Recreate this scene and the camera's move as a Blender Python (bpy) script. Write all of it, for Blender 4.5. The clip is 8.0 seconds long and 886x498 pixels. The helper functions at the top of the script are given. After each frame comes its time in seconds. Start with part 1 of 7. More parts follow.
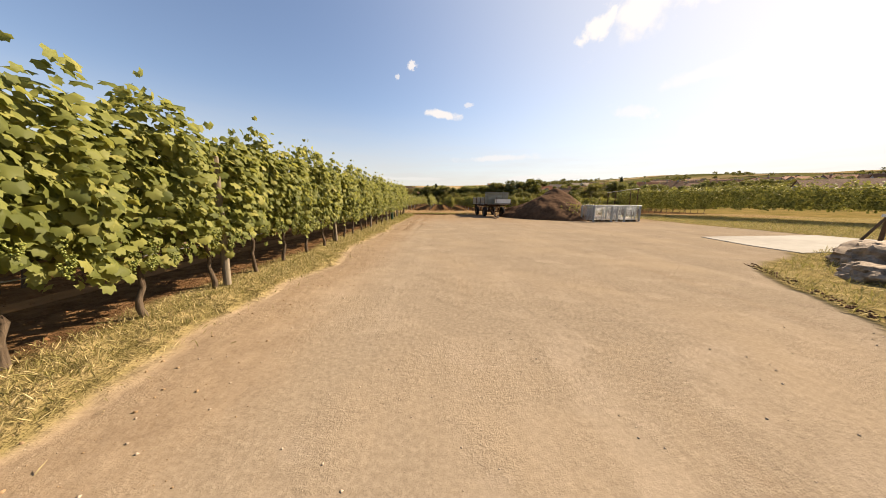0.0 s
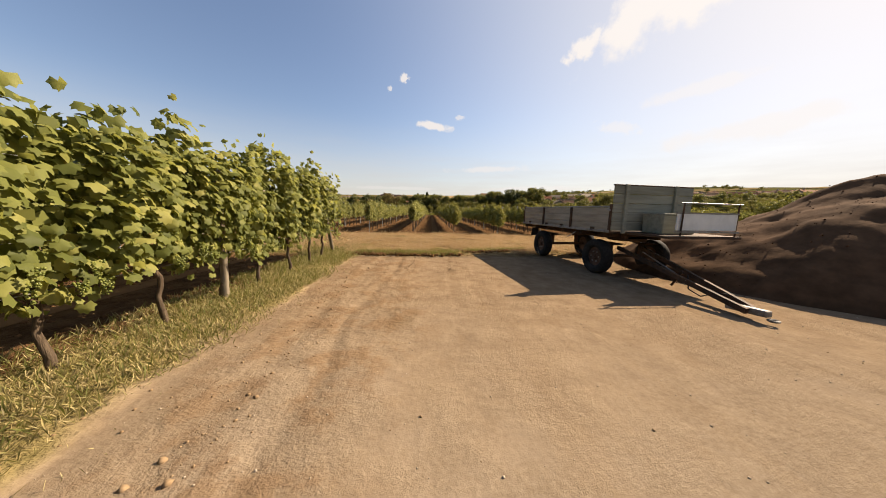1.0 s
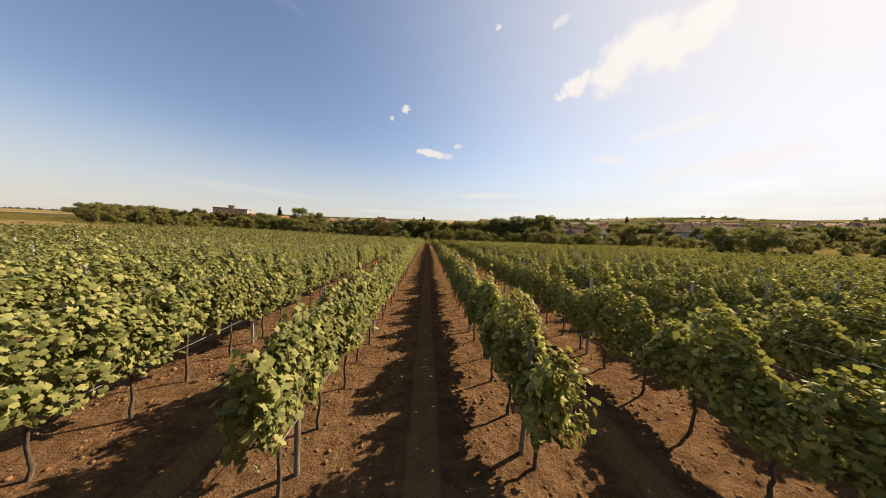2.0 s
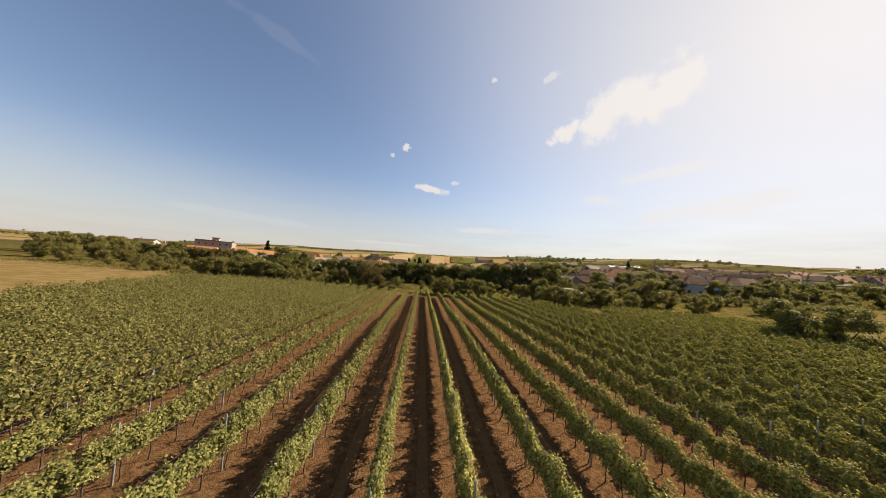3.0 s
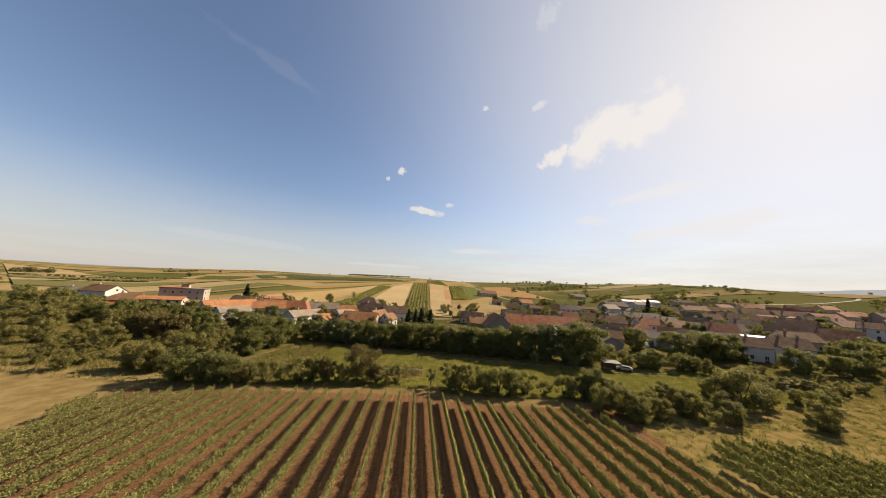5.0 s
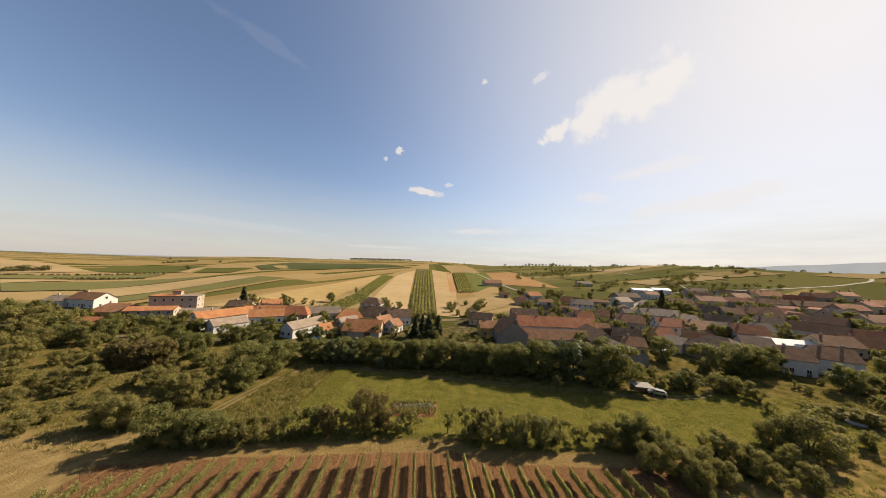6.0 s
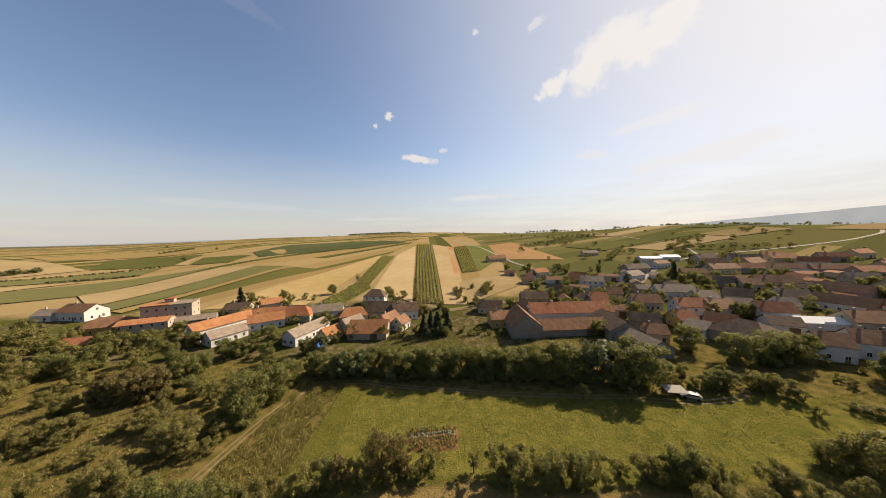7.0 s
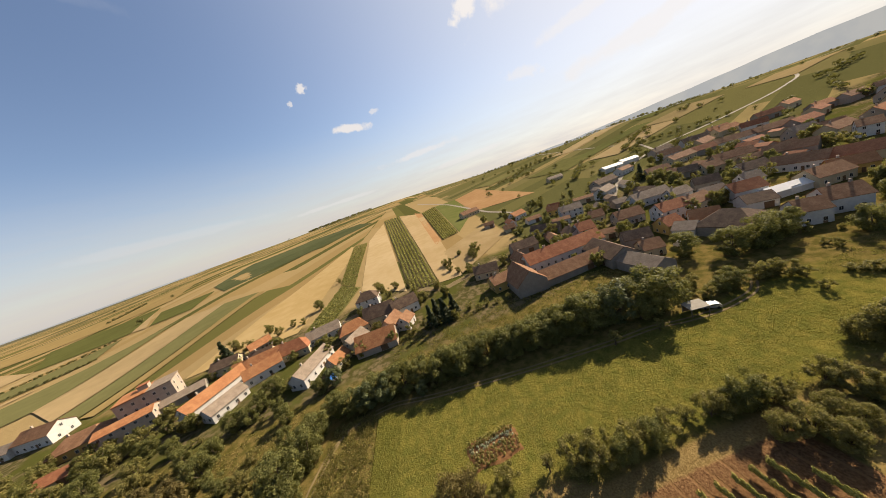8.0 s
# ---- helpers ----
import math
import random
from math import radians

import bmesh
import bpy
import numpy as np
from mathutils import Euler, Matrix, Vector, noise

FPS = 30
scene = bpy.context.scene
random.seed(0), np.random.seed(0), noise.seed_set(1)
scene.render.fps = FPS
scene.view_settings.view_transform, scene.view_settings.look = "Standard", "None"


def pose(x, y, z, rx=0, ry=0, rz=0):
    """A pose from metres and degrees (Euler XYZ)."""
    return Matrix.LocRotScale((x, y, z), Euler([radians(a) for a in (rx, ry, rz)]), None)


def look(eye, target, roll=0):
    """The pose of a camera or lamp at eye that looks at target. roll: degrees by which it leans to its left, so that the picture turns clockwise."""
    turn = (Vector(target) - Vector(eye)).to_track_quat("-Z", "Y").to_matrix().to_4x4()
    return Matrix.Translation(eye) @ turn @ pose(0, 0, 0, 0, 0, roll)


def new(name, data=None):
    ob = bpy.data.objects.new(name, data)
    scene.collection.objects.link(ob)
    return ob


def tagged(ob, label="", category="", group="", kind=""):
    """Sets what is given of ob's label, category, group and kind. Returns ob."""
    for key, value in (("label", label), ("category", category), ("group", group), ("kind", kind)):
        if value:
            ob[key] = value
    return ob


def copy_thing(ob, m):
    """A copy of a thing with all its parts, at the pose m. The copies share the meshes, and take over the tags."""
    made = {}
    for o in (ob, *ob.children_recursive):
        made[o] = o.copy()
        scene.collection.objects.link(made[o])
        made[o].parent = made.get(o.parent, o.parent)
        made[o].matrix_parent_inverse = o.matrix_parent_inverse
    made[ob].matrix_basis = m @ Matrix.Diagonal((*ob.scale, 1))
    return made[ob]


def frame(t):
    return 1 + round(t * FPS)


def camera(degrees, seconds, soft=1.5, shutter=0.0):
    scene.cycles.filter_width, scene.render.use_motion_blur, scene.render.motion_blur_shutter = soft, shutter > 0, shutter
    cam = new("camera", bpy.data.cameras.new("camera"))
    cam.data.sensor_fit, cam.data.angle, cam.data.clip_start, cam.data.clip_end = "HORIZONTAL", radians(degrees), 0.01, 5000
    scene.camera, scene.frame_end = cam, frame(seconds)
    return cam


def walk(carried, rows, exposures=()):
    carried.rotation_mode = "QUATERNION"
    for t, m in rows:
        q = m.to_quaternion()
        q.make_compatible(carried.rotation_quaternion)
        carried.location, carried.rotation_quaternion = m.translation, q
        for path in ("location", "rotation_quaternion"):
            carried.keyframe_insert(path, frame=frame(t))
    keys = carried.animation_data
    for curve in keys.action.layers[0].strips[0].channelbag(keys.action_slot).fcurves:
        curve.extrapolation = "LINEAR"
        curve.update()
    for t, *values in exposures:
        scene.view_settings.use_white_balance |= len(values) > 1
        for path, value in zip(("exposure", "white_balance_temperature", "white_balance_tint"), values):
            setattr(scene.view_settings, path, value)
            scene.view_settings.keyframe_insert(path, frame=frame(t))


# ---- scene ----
# ---- camera and its walk ----
cam = camera(117.8, 8.0, soft=0.9)
PATH = [
    (0, (-0.12, -2.55, 1.40), (-0.09, -0.583, 1.04), 0.6),
    (0.5, (-0.148, 6.75, 1.363), (-0.083, 8.72, 1.023), 0.8),
    (0.7, (-0.215, 10.093, 1.397), (-0.137, 12.065, 1.072), 0.8),
    (1, (-0.266, 15.142, 1.49), (-0.167, 17.119, 1.201), 1.3),
    (1.2, (-0.157, 18.595, 1.651), (-0.053, 20.575, 1.387), 1.5),
    (1.3, (-0.146, 20.255, 1.779), (-0.039, 22.237, 1.528), 1.4),
    (1.5, (-0.169, 23.415, 2.02), (-0.056, 25.4, 1.801), 1.5),
    (1.8, (-0.02, 27.959, 2.512), (0.1, 29.949, 2.356), 2.3),
    (2, (0.024, 30.771, 2.894), (0.143, 32.764, 2.784), 2.5),
    (2.2, (-0.003, 33.204, 3.312), (0.117, 35.199, 3.251), 3.1),
    (3.3, (-0.787, 43.021, 9.364), (-0.644, 45.005, 9.575), 4.5),
    (3.5, (-0.971, 44.963, 10.259), (-0.829, 46.942, 10.515), 4.7),
    (4, (-1.876, 49.513, 13.446), (-1.73, 51.483, 13.758), 4.8),
    (4.5, (-3.287, 54.103, 17.668), (-3.132, 56.072, 17.981), 4.1),
    (5.8, (-7.36, 65.735, 29.589), (-7.189, 67.718, 29.785), 2.7),
    (6, (-7.691, 67.648, 32.309), (-7.521, 69.634, 32.463), 2.3),
    (6.5, (-8.461, 72.371, 37.553), (-8.287, 74.363, 37.605), 1.0),
    (7, (-9.45, 77.235, 42.555), (-9.27, 79.226, 42.475), -1.2),
    (7.5, (-10.792, 82.369, 47.215), (-10.58, 84.343, 46.976), -6.2),
    (8, (-11.444, 88.162, 51.47), (-11.118, 90.092, 51.058), -19.3),
]
walk(cam, [(t, look(eye, target, roll)) for t, eye, target, roll in PATH],
     [(0, 1.54, 6850, 14), (0.5, 1.42, 6850, 14), (1, 1.38, 6850, 14), (2, 1.35, 6800, 13), (3.5, 1.23, 6700, 13), (6.5, 1.23, 6700, 13), (8, 1.31, 6700, 13)])

# ---- world and sun ----
SUN = Vector((1.29, 0.655, 1.0)).normalized()
SUN_ELEVATION = math.asin(SUN.z)
SUN_AZIMUTH = math.atan2(SUN.x, SUN.y)

sun_lamp = bpy.data.lights.new("sun", "SUN")
sun_lamp.energy, sun_lamp.angle, sun_lamp.color = 4.9, radians(0.53), (1.0, 0.86, 0.66)
sun = new("sun", sun_lamp)
sun.matrix_world = look(SUN * 100, (0, 0, 0))


# ---- node helpers ----
def put(t, sock, v):
    if isinstance(v, bpy.types.NodeSocket):
        t.links.new(v, sock)
    elif isinstance(v, (tuple, list)) and len(v) == 3 and sock.type == "RGBA":
        sock.default_value = (*v, 1)
    else:
        sock.default_value = v


def mth(t, op, a, b=0.0, c=0.0, clamp=False):
    n = t.nodes.new("ShaderNodeMath")
    n.operation, n.use_clamp = op, clamp
    for s, v in zip(n.inputs, (a, b, c)):
        put(t, s, v)
    return n.outputs[0]


def vmath(t, op, a, b=(0, 0, 0)):
    n = t.nodes.new("ShaderNodeVectorMath")
    n.operation = op
    put(t, n.inputs[0], a)
    put(t, n.inputs[1], b)
    return n.outputs["Value"] if op in ("DOT_PRODUCT", "DISTANCE", "LENGTH") else n.outputs["Vector"]


def noisef(t, vec, scale, detail=4.0, rough=0.55, dims="3D"):
    n = t.nodes.new("ShaderNodeTexNoise")
    n.noise_dimensions = dims
    if dims == "1D":
        put(t, n.inputs["W"], vec)
    else:
        put(t, n.inputs["Vector"], vec)
    n.inputs["Scale"].default_value, n.inputs["Detail"].default_value, n.inputs["Roughness"].default_value = scale, detail, rough
    return n.outputs["Fac"]


def cells(t, vec, scale, out="Distance", dims="3D", w=None, feature="F1", rand=1.0):
    n = t.nodes.new("ShaderNodeTexVoronoi")
    n.voronoi_dimensions, n.feature = dims, feature
    if dims == "1D":
        put(t, n.inputs["W"], w)
    else:
        put(t, n.inputs["Vector"], vec)
    n.inputs["Scale"].default_value = scale
    n.inputs["Randomness"].default_value = rand
    return n.outputs[out]


def mix(t, f, a, b, blend="MIX"):
    n = t.nodes.new("ShaderNodeMix")
    n.data_type, n.blend_type = "RGBA", blend
    put(t, n.inputs[0], f)
    put(t, n.inputs[6], a)
    put(t, n.inputs[7], b)
    return n.outputs[2]


def ramp(t, f, stops, mode="LINEAR"):
    n = t.nodes.new("ShaderNodeValToRGB")
    n.color_ramp.interpolation = mode
    while len(n.color_ramp.elements) < len(stops):
        n.color_ramp.elements.new(1.0)
    for e, (p, c) in zip(n.color_ramp.elements, stops):
        e.position, e.color = p, (*c, 1)
    put(t, n.inputs[0], f)
    return n.outputs[0]


def step(t, v, a, b):
    """0 below a, 1 above b, smooth between."""
    n = t.nodes.new("ShaderNodeMapRange")
    n.interpolation_type = "SMOOTHSTEP"
    for s, x in zip(n.inputs, (v, a, b, 0.0, 1.0)):
        put(t, s, x)
    return n.outputs[0]


def band(t, v, a, b, soft):
    return mth(t, "MULTIPLY", step(t, v, a - soft, a + soft), mth(t, "SUBTRACT", 1.0, step(t, v, b - soft, b + soft)))


def split(t, vec):
    n = t.nodes.new("ShaderNodeSeparateXYZ")
    put(t, n.inputs[0], vec)
    return n.outputs


def coords(t):
    return t.nodes.new("ShaderNodeTexCoord").outputs["Object"]


def island(t):
    return t.nodes.new("ShaderNodeNewGeometry").outputs["Random Per Island"]


def each_object(t):
    return t.nodes.new("ShaderNodeObjectInfo").outputs["Random"]


def material(name):
    m = bpy.data.materials.new(name)
    m.use_nodes = True
    m.node_tree.nodes.clear()
    return m, m.node_tree


# share of the given colours that every surface sends back
ALBEDO = 0.78


def finish(m, t, colour, rough=0.8, height=None, strength=0.4, distance=0.02, metal=0.0, spec=0.3, thin=0.0, thin_colour=None):
    colour = mix(t, 1.0, colour, (ALBEDO, ALBEDO, ALBEDO), "MULTIPLY")
    b = t.nodes.new("ShaderNodeBsdfPrincipled")
    put(t, b.inputs["Base Color"], colour)
    put(t, b.inputs["Roughness"], rough)
    put(t, b.inputs["Metallic"], metal)
    b.inputs["Specular IOR Level"].default_value = spec
    if height is not None:
        n = t.nodes.new("ShaderNodeBump")
        n.inputs["Strength"].default_value, n.inputs["Distance"].default_value = strength, distance
        put(t, n.inputs["Height"], height)
        t.links.new(n.outputs[0], b.inputs["Normal"])
    out = t.nodes.new("ShaderNodeOutputMaterial")
    if thin:
        tr = t.nodes.new("ShaderNodeBsdfTranslucent")
        put(t, tr.inputs[0], mix(t, 1.0, thin_colour, (ALBEDO, ALBEDO, ALBEDO), "MULTIPLY") if thin_colour is not None else colour)
        s = t.nodes.new("ShaderNodeMixShader")
        s.inputs[0].default_value = thin
        t.links.new(b.outputs[0], s.inputs[1])
        t.links.new(tr.outputs[0], s.inputs[2])
        t.links.new(s.outputs[0], out.inputs[0])
    else:
        t.links.new(b.outputs[0], out.inputs[0])
    return m


# ---- sky with its few clouds ----
def make_world():
    w = bpy.data.worlds.new("sky")
    scene.world = w
    w.use_nodes = True
    t = w.node_tree
    t.nodes.clear()
    sky = t.nodes.new("ShaderNodeTexSky")
    sky.sky_type, sky.sun_disc = "NISHITA", False
    sky.sun_elevation, sky.sun_rotation = SUN_ELEVATION, SUN_AZIMUTH
    sky.air_density, sky.dust_density, sky.ozone_density, sky.altitude = 1.1, 0.7, 1.6, 200
    d = t.nodes.new("ShaderNodeTexCoord").outputs["Generated"]
    x, y, z = split(t, d)[:3]
    # each cloud: way to its middle, half width, half height, lean, density
    total = None
    for way, wide, high, lean, dense in CLOUDS:
        c = Vector(way).normalized()
        right = c.cross(Vector((0, 0, 1))).normalized()
        up = right.cross(c)
        a, b = right * math.cos(lean) + up * math.sin(lean), up * math.cos(lean) - right * math.sin(lean)
        u = mth(t, "DIVIDE", vmath(t, "DOT_PRODUCT", d, tuple(a)), wide)
        v = mth(t, "DIVIDE", vmath(t, "DOT_PRODUCT", d, tuple(b)), high)
        r = mth(t, "SQRT", mth(t, "ADD", mth(t, "MULTIPLY", u, u), mth(t, "MULTIPLY", v, v)))
        n = noisef(t, d, 2.2 / wide, 7, 0.62)
        m = step(t, mth(t, "SUBTRACT", mth(t, "MULTIPLY", n, 1.9), r), 0.06, 0.56)
        m = mth(t, "MULTIPLY", m, dense)
        m = mth(t, "MULTIPLY", m, step(t, vmath(t, "DOT_PRODUCT", d, tuple(c)), 0.3, 0.4))
        total = m if total is None else mth(t, "MAXIMUM", total, m)
    # a low veil of haze near the horizon, streaked
    veil = mth(t, "MULTIPLY", mth(t, "SUBTRACT", 1.0, step(t, z, -0.02, 0.32)), mth(t, "ADD", 0.35, mth(t, "MULTIPLY", noisef(t, vmath(t, "MULTIPLY", d, (2, 2, 16)), 2.0, 5, 0.6), 0.9)))
    veil = mth(t, "MULTIPLY", veil, 1.0, clamp=True)
    near = mth(t, "POWER", mth(t, "MULTIPLY", mth(t, "SUBTRACT", vmath(t, "DOT_PRODUCT", d, tuple(SUN)), 0.12), 1.13, clamp=True), 2.9)
    col = mix(t, veil, mix(t, 1.0, sky.outputs[0], (0.99, 0.97, 0.99), "MULTIPLY"), (4.35, 4.25, 4.15))
    col = mix(t, mth(t, "MULTIPLY", near, 0.86), col, (5.45, 5.5, 5.5))
    cl = mix(t, near, (5.7, 5.6, 5.5), (6.5, 6.4, 6.25))
    col = mix(t, total, col, cl)
    bg = t.nodes.new("ShaderNodeBackground")
    put(t, bg.inputs[0], col)
    bg.inputs[1].default_value = 0.058
    out = t.nodes.new("ShaderNodeOutputWorld")
    t.links.new(bg.outputs[0], out.inputs[0])


CLOUDS = [
    ((-0.097, 1.0, 0.445), 0.020, 0.016, 0.3, 0.9),
    ((-0.145, 1.0, 0.41), 0.010, 0.010, 0.5, 0.7),
    ((0.01, 1.0, 0.292), 0.085, 0.016, -0.14, 0.95),
    ((0.10, 1.0, 0.325), 0.022, 0.012, 0.2, 0.6),
    ((0.72, 1.0, 0.68), 0.20, 0.074, 0.52, 1.0),
    ((0.93, 1.0, 0.775), 0.15, 0.058, 0.42, 1.0),
    ((0.53, 1.0, 0.575), 0.07, 0.035, 0.5, 1.0),
    ((0.227, 1.0, 0.757), 0.012, 0.010, 0.3, 0.7),
    ((0.46, 1.0, 0.80), 0.035, 0.016, 0.4, 0.5),
    ((0.50, 1.0, 1.26), 0.05, 0.035, 0.9, 0.22),
    ((-0.62, 1.0, 0.84), 0.16, 0.020, -0.22, 0.05),
    ((0.68, 1.0, 0.31), 0.07, 0.025, -0.2, 0.5),
    ((1.15, 1.0, 0.32), 0.20, 0.035, 0.10, 0.6),
    ((0.20, 1.0, 0.15), 0.16, 0.018, 0.03, 0.6),
    ((-0.62, 1.0, 0.13), 0.30, 0.016, -0.03, 0.15),
    ((0.38, 1.0, 0.085), 0.22, 0.012, 0.02, 0.45),
    ((-0.12, 1.0, 0.075), 0.20, 0.009, 0.01, 0.35),
    ((0.98, 1.0, 0.46), 0.16, 0.022, 0.12, 0.5),
]
make_world()


# ---- mesh helpers ----
def mesh_from(name, v, f, mats, smooth=False):
    """A mesh from an array of points and an array of faces that all have as many corners."""
    v, f = np.asarray(v, np.float32), np.asarray(f, np.int32)
    me = bpy.data.meshes.new(name)
    k = f.shape[1]
    me.vertices.add(len(v))
    me.vertices.foreach_set("co", v.ravel())
    me.loops.add(f.size)
    me.loops.foreach_set("vertex_index", f.ravel())
    me.polygons.add(len(f))
    me.polygons.foreach_set("loop_start", np.arange(0, f.size, k, dtype=np.int32))
    if smooth:
        me.polygons.foreach_set("use_smooth", np.ones(len(f), bool))
    me.update(calc_edges=True)
    for m in mats if isinstance(mats, (list, tuple)) else (mats,):
        me.materials.append(m)
    return me


def child(ob, parent):
    if parent is not None:
        ob.parent = parent
    return ob


def part(name, bm, mat, parent=None, label="", smooth=False):
    me = bpy.data.meshes.new(name)
    bm.to_mesh(me)
    bm.free()
    if smooth:
        me.polygons.foreach_set("use_smooth", np.ones(len(me.polygons), bool))
    me.materials.append(mat)
    return tagged(child(new(name, me), parent), label)


def thing(name, m, label, category, group="", kind=""):
    ob = new(name)
    ob.empty_display_size = 0.2
    ob.matrix_basis = m
    return tagged(ob, label, category, group, kind)


def box(bm, size, at=(0, 0, 0), rot=(0, 0, 0), bevel=0.0):
    m = pose(*at, *rot) @ Matrix.Diagonal((*size, 1))
    r = bmesh.ops.create_cube(bm, size=1.0, matrix=m)
    if bevel:
        e = list({e for v in r["verts"] for e in v.link_edges})
        bmesh.ops.bevel(bm, geom=e, offset=bevel, segments=1, affect="EDGES")
    return bm


def new_box(size, at=(0, 0, 0), rot=(0, 0, 0), bevel=0.0):
    return box(bmesh.new(), size, at, rot, bevel)


def rod(bm, a, b, r, r2=None, n=8, caps=True):
    a, b = Vector(a), Vector(b)
    q = (b - a).to_track_quat("Z", "Y").to_matrix().to_4x4()
    m = Matrix.Translation((a + b) / 2) @ q
    bmesh.ops.create_cone(bm, cap_ends=caps, segments=n, radius1=r, radius2=r if r2 is None else r2, depth=(b - a).length, matrix=m)
    return bm


def new_rod(a, b, r, r2=None, n=8):
    return rod(bmesh.new(), a, b, r, r2, n)


def tube_path(points, radii, n=7):
    """Points and quads of a tapering tube through the points."""
    v, f = [], []
    pts = [Vector(p) for p in points]
    for i, (p, r) in enumerate(zip(pts, radii)):
        d = (pts[min(i + 1, len(pts) - 1)] - pts[max(i - 1, 0)]).normalized()
        a = d.cross(Vector((0.31, 0.95, 0.05))).normalized()
        b = d.cross(a)
        for k in range(n):
            w = 2 * math.pi * k / n
            v.append(p + (a * math.cos(w) + b * math.sin(w)) * r)
        if i:
            for k in range(n):
                f.append(((i - 1) * n + k, (i - 1) * n + (k + 1) % n, i * n + (k + 1) % n, i * n + k))
    return np.array([tuple(p) for p in v]), np.array(f)


def merge(pieces):
    """One set of points and faces from several."""
    v, f, at = [], [], 0
    for a, b in pieces:
        v.append(a)
        f.append(np.asarray(b) + at)
        at += len(a)
    return np.concatenate(v), np.concatenate(f)


def unit(a):
    return a / np.maximum(np.linalg.norm(a, axis=-1, keepdims=True), 1e-9)


def scatter(tv, tf, p, n, size, rng, up=None):
    """Copies of a small template at the points p, facing along n, spun at random (or with their tip along up)."""
    n = unit(n)
    w = rng.normal(size=n.shape) if up is None else up
    u = unit(np.cross(w, n))
    t = np.cross(n, u)
    size = np.broadcast_to(size, (len(p),))[:, None, None]
    v = p[:, None] + size * (tv[None, :, :1] * u[:, None] + tv[None, :, 1:2] * t[:, None] + tv[None, :, 2:] * n[:, None])
    f = tf[None] + (np.arange(len(p)) * len(tv))[:, None, None]
    return v.reshape(-1, 3), f.reshape(-1, tf.shape[1])


# leaf outlines: a lobed vine leaf, a folded rhomb for leaves farther off, a clump for trees
def lobed_leaf():
    a = np.radians([-90, -50, -28, 5, 22, 52, 70, 90, 110, 128, 158, 175, 208, 230])
    r = np.array([0.14, 0.50, 0.45, 0.56, 0.44, 0.60, 0.50, 0.66, 0.49, 0.59, 0.45, 0.56, 0.46, 0.51])
    ring = np.stack([r * np.cos(a), r * np.sin(a), -0.5 * r * r + 0.07 * np.cos(3 * a)], 1)
    v = np.concatenate([[[0, 0, 0.05]], ring])
    k = len(ring)
    return v, np.array([(0, 1 + i, 1 + (i + 1) % k) for i in range(k)])


LEAF_FINE = lobed_leaf()
LEAF_MID = (np.array([(0, 0, 0.05), (0, -0.25, 0), (0.5, -0.3, -0.14), (0.34, 0.08, -0.03), (0.42, 0.42, -0.13), (0, 0.62, -0.1), (-0.42, 0.42, -0.13), (-0.34, 0.08, -0.03), (-0.5, -0.3, -0.14)]),
            np.array([(0, 1, 2), (0, 2, 4), (0, 4, 5), (0, 5, 6), (0, 6, 8), (0, 8, 1)]))
LEAF_FAR = (np.array([(0, -0.5, 0), (0.48, 0, -0.14), (0, 0.55, 0), (-0.48, 0, -0.14)]), np.array([(0, 1, 2), (0, 2, 3)]))
LEAF_TRI = (np.array([(-0.5, -0.34, 0.0), (0.5, -0.3, -0.1), (0.05, 0.62, -0.05)]), np.array([(0, 1, 2)]))
STRAND = (np.array([(-0.035, 0, 0), (0.035, 0, 0), (0, 1.0, 0.1)]), np.array([(0, 1, 2)]))
BLADE = (np.array([(-0.035, 0, 0), (0.035, 0, 0), (0.02, 0.55, 0.06), (0, 1.0, 0.25)]), np.array([(0, 1, 2), (0, 2, 3)]))
LUMP = (np.array([(1, 0, 0), (-1, 0, 0), (0, 1, 0), (0, -1, 0), (0, 0, 0.8), (0, 0, -0.8), (0.7, 0.7, 0.2), (-0.6, 0.6, -0.2)]),
        np.array([(0, 6, 4), (6, 2, 4), (2, 7, 4), (7, 1, 4), (1, 3, 4), (3, 0, 4), (0, 3, 5), (3, 1, 5), (1, 7, 5), (7, 2, 5), (2, 6, 5), (6, 0, 5)]))


# ---- lie of the land ----
LAND_TURN = np.radians([-180, -120, -90, -50, -25, 0, 30, 45, 65, 90, 120, 180])
LAND_FAR = [0, 35, 75, 120, 220, 400, 700, 1800, 4600]
LAND_RISE = [
    (0, 0, 0, 0, 0, 2, 7, 20, 40), (0, 0, 0, 0, 1, 4, 8, 20, 36), (-.3, 0, .8, 1.5, 3, 6, 11.5, 28, 42),
    (-.5, -.3, .4, 1.5, 4, 8, 14, 30, 44), (-.5, -.6, 0, 2, 9, 20, 34, 67, 80), (-.5, -.7, .2, 2.5, 12.5, 25, 41, 84, 60),
    (-.5, -.6, .4, 2, 11, 25, 53, 58, 80), (-.5, -.4, .6, 2.8, 11.5, 25, 59, 66, 92), (-.5, -.2, .6, 3.2, 9.5, 21, 50, 64, 86),
    (-.3, 0, .5, 2, 6.5, 16, 36, 52, 80), (0, 0, 0, 1, 4, 10, 26, 48, 90), (0, 0, 0, 0, 0, 2, 7, 20, 40)]


def ease(a):
    return a * a * (3 - 2 * a)


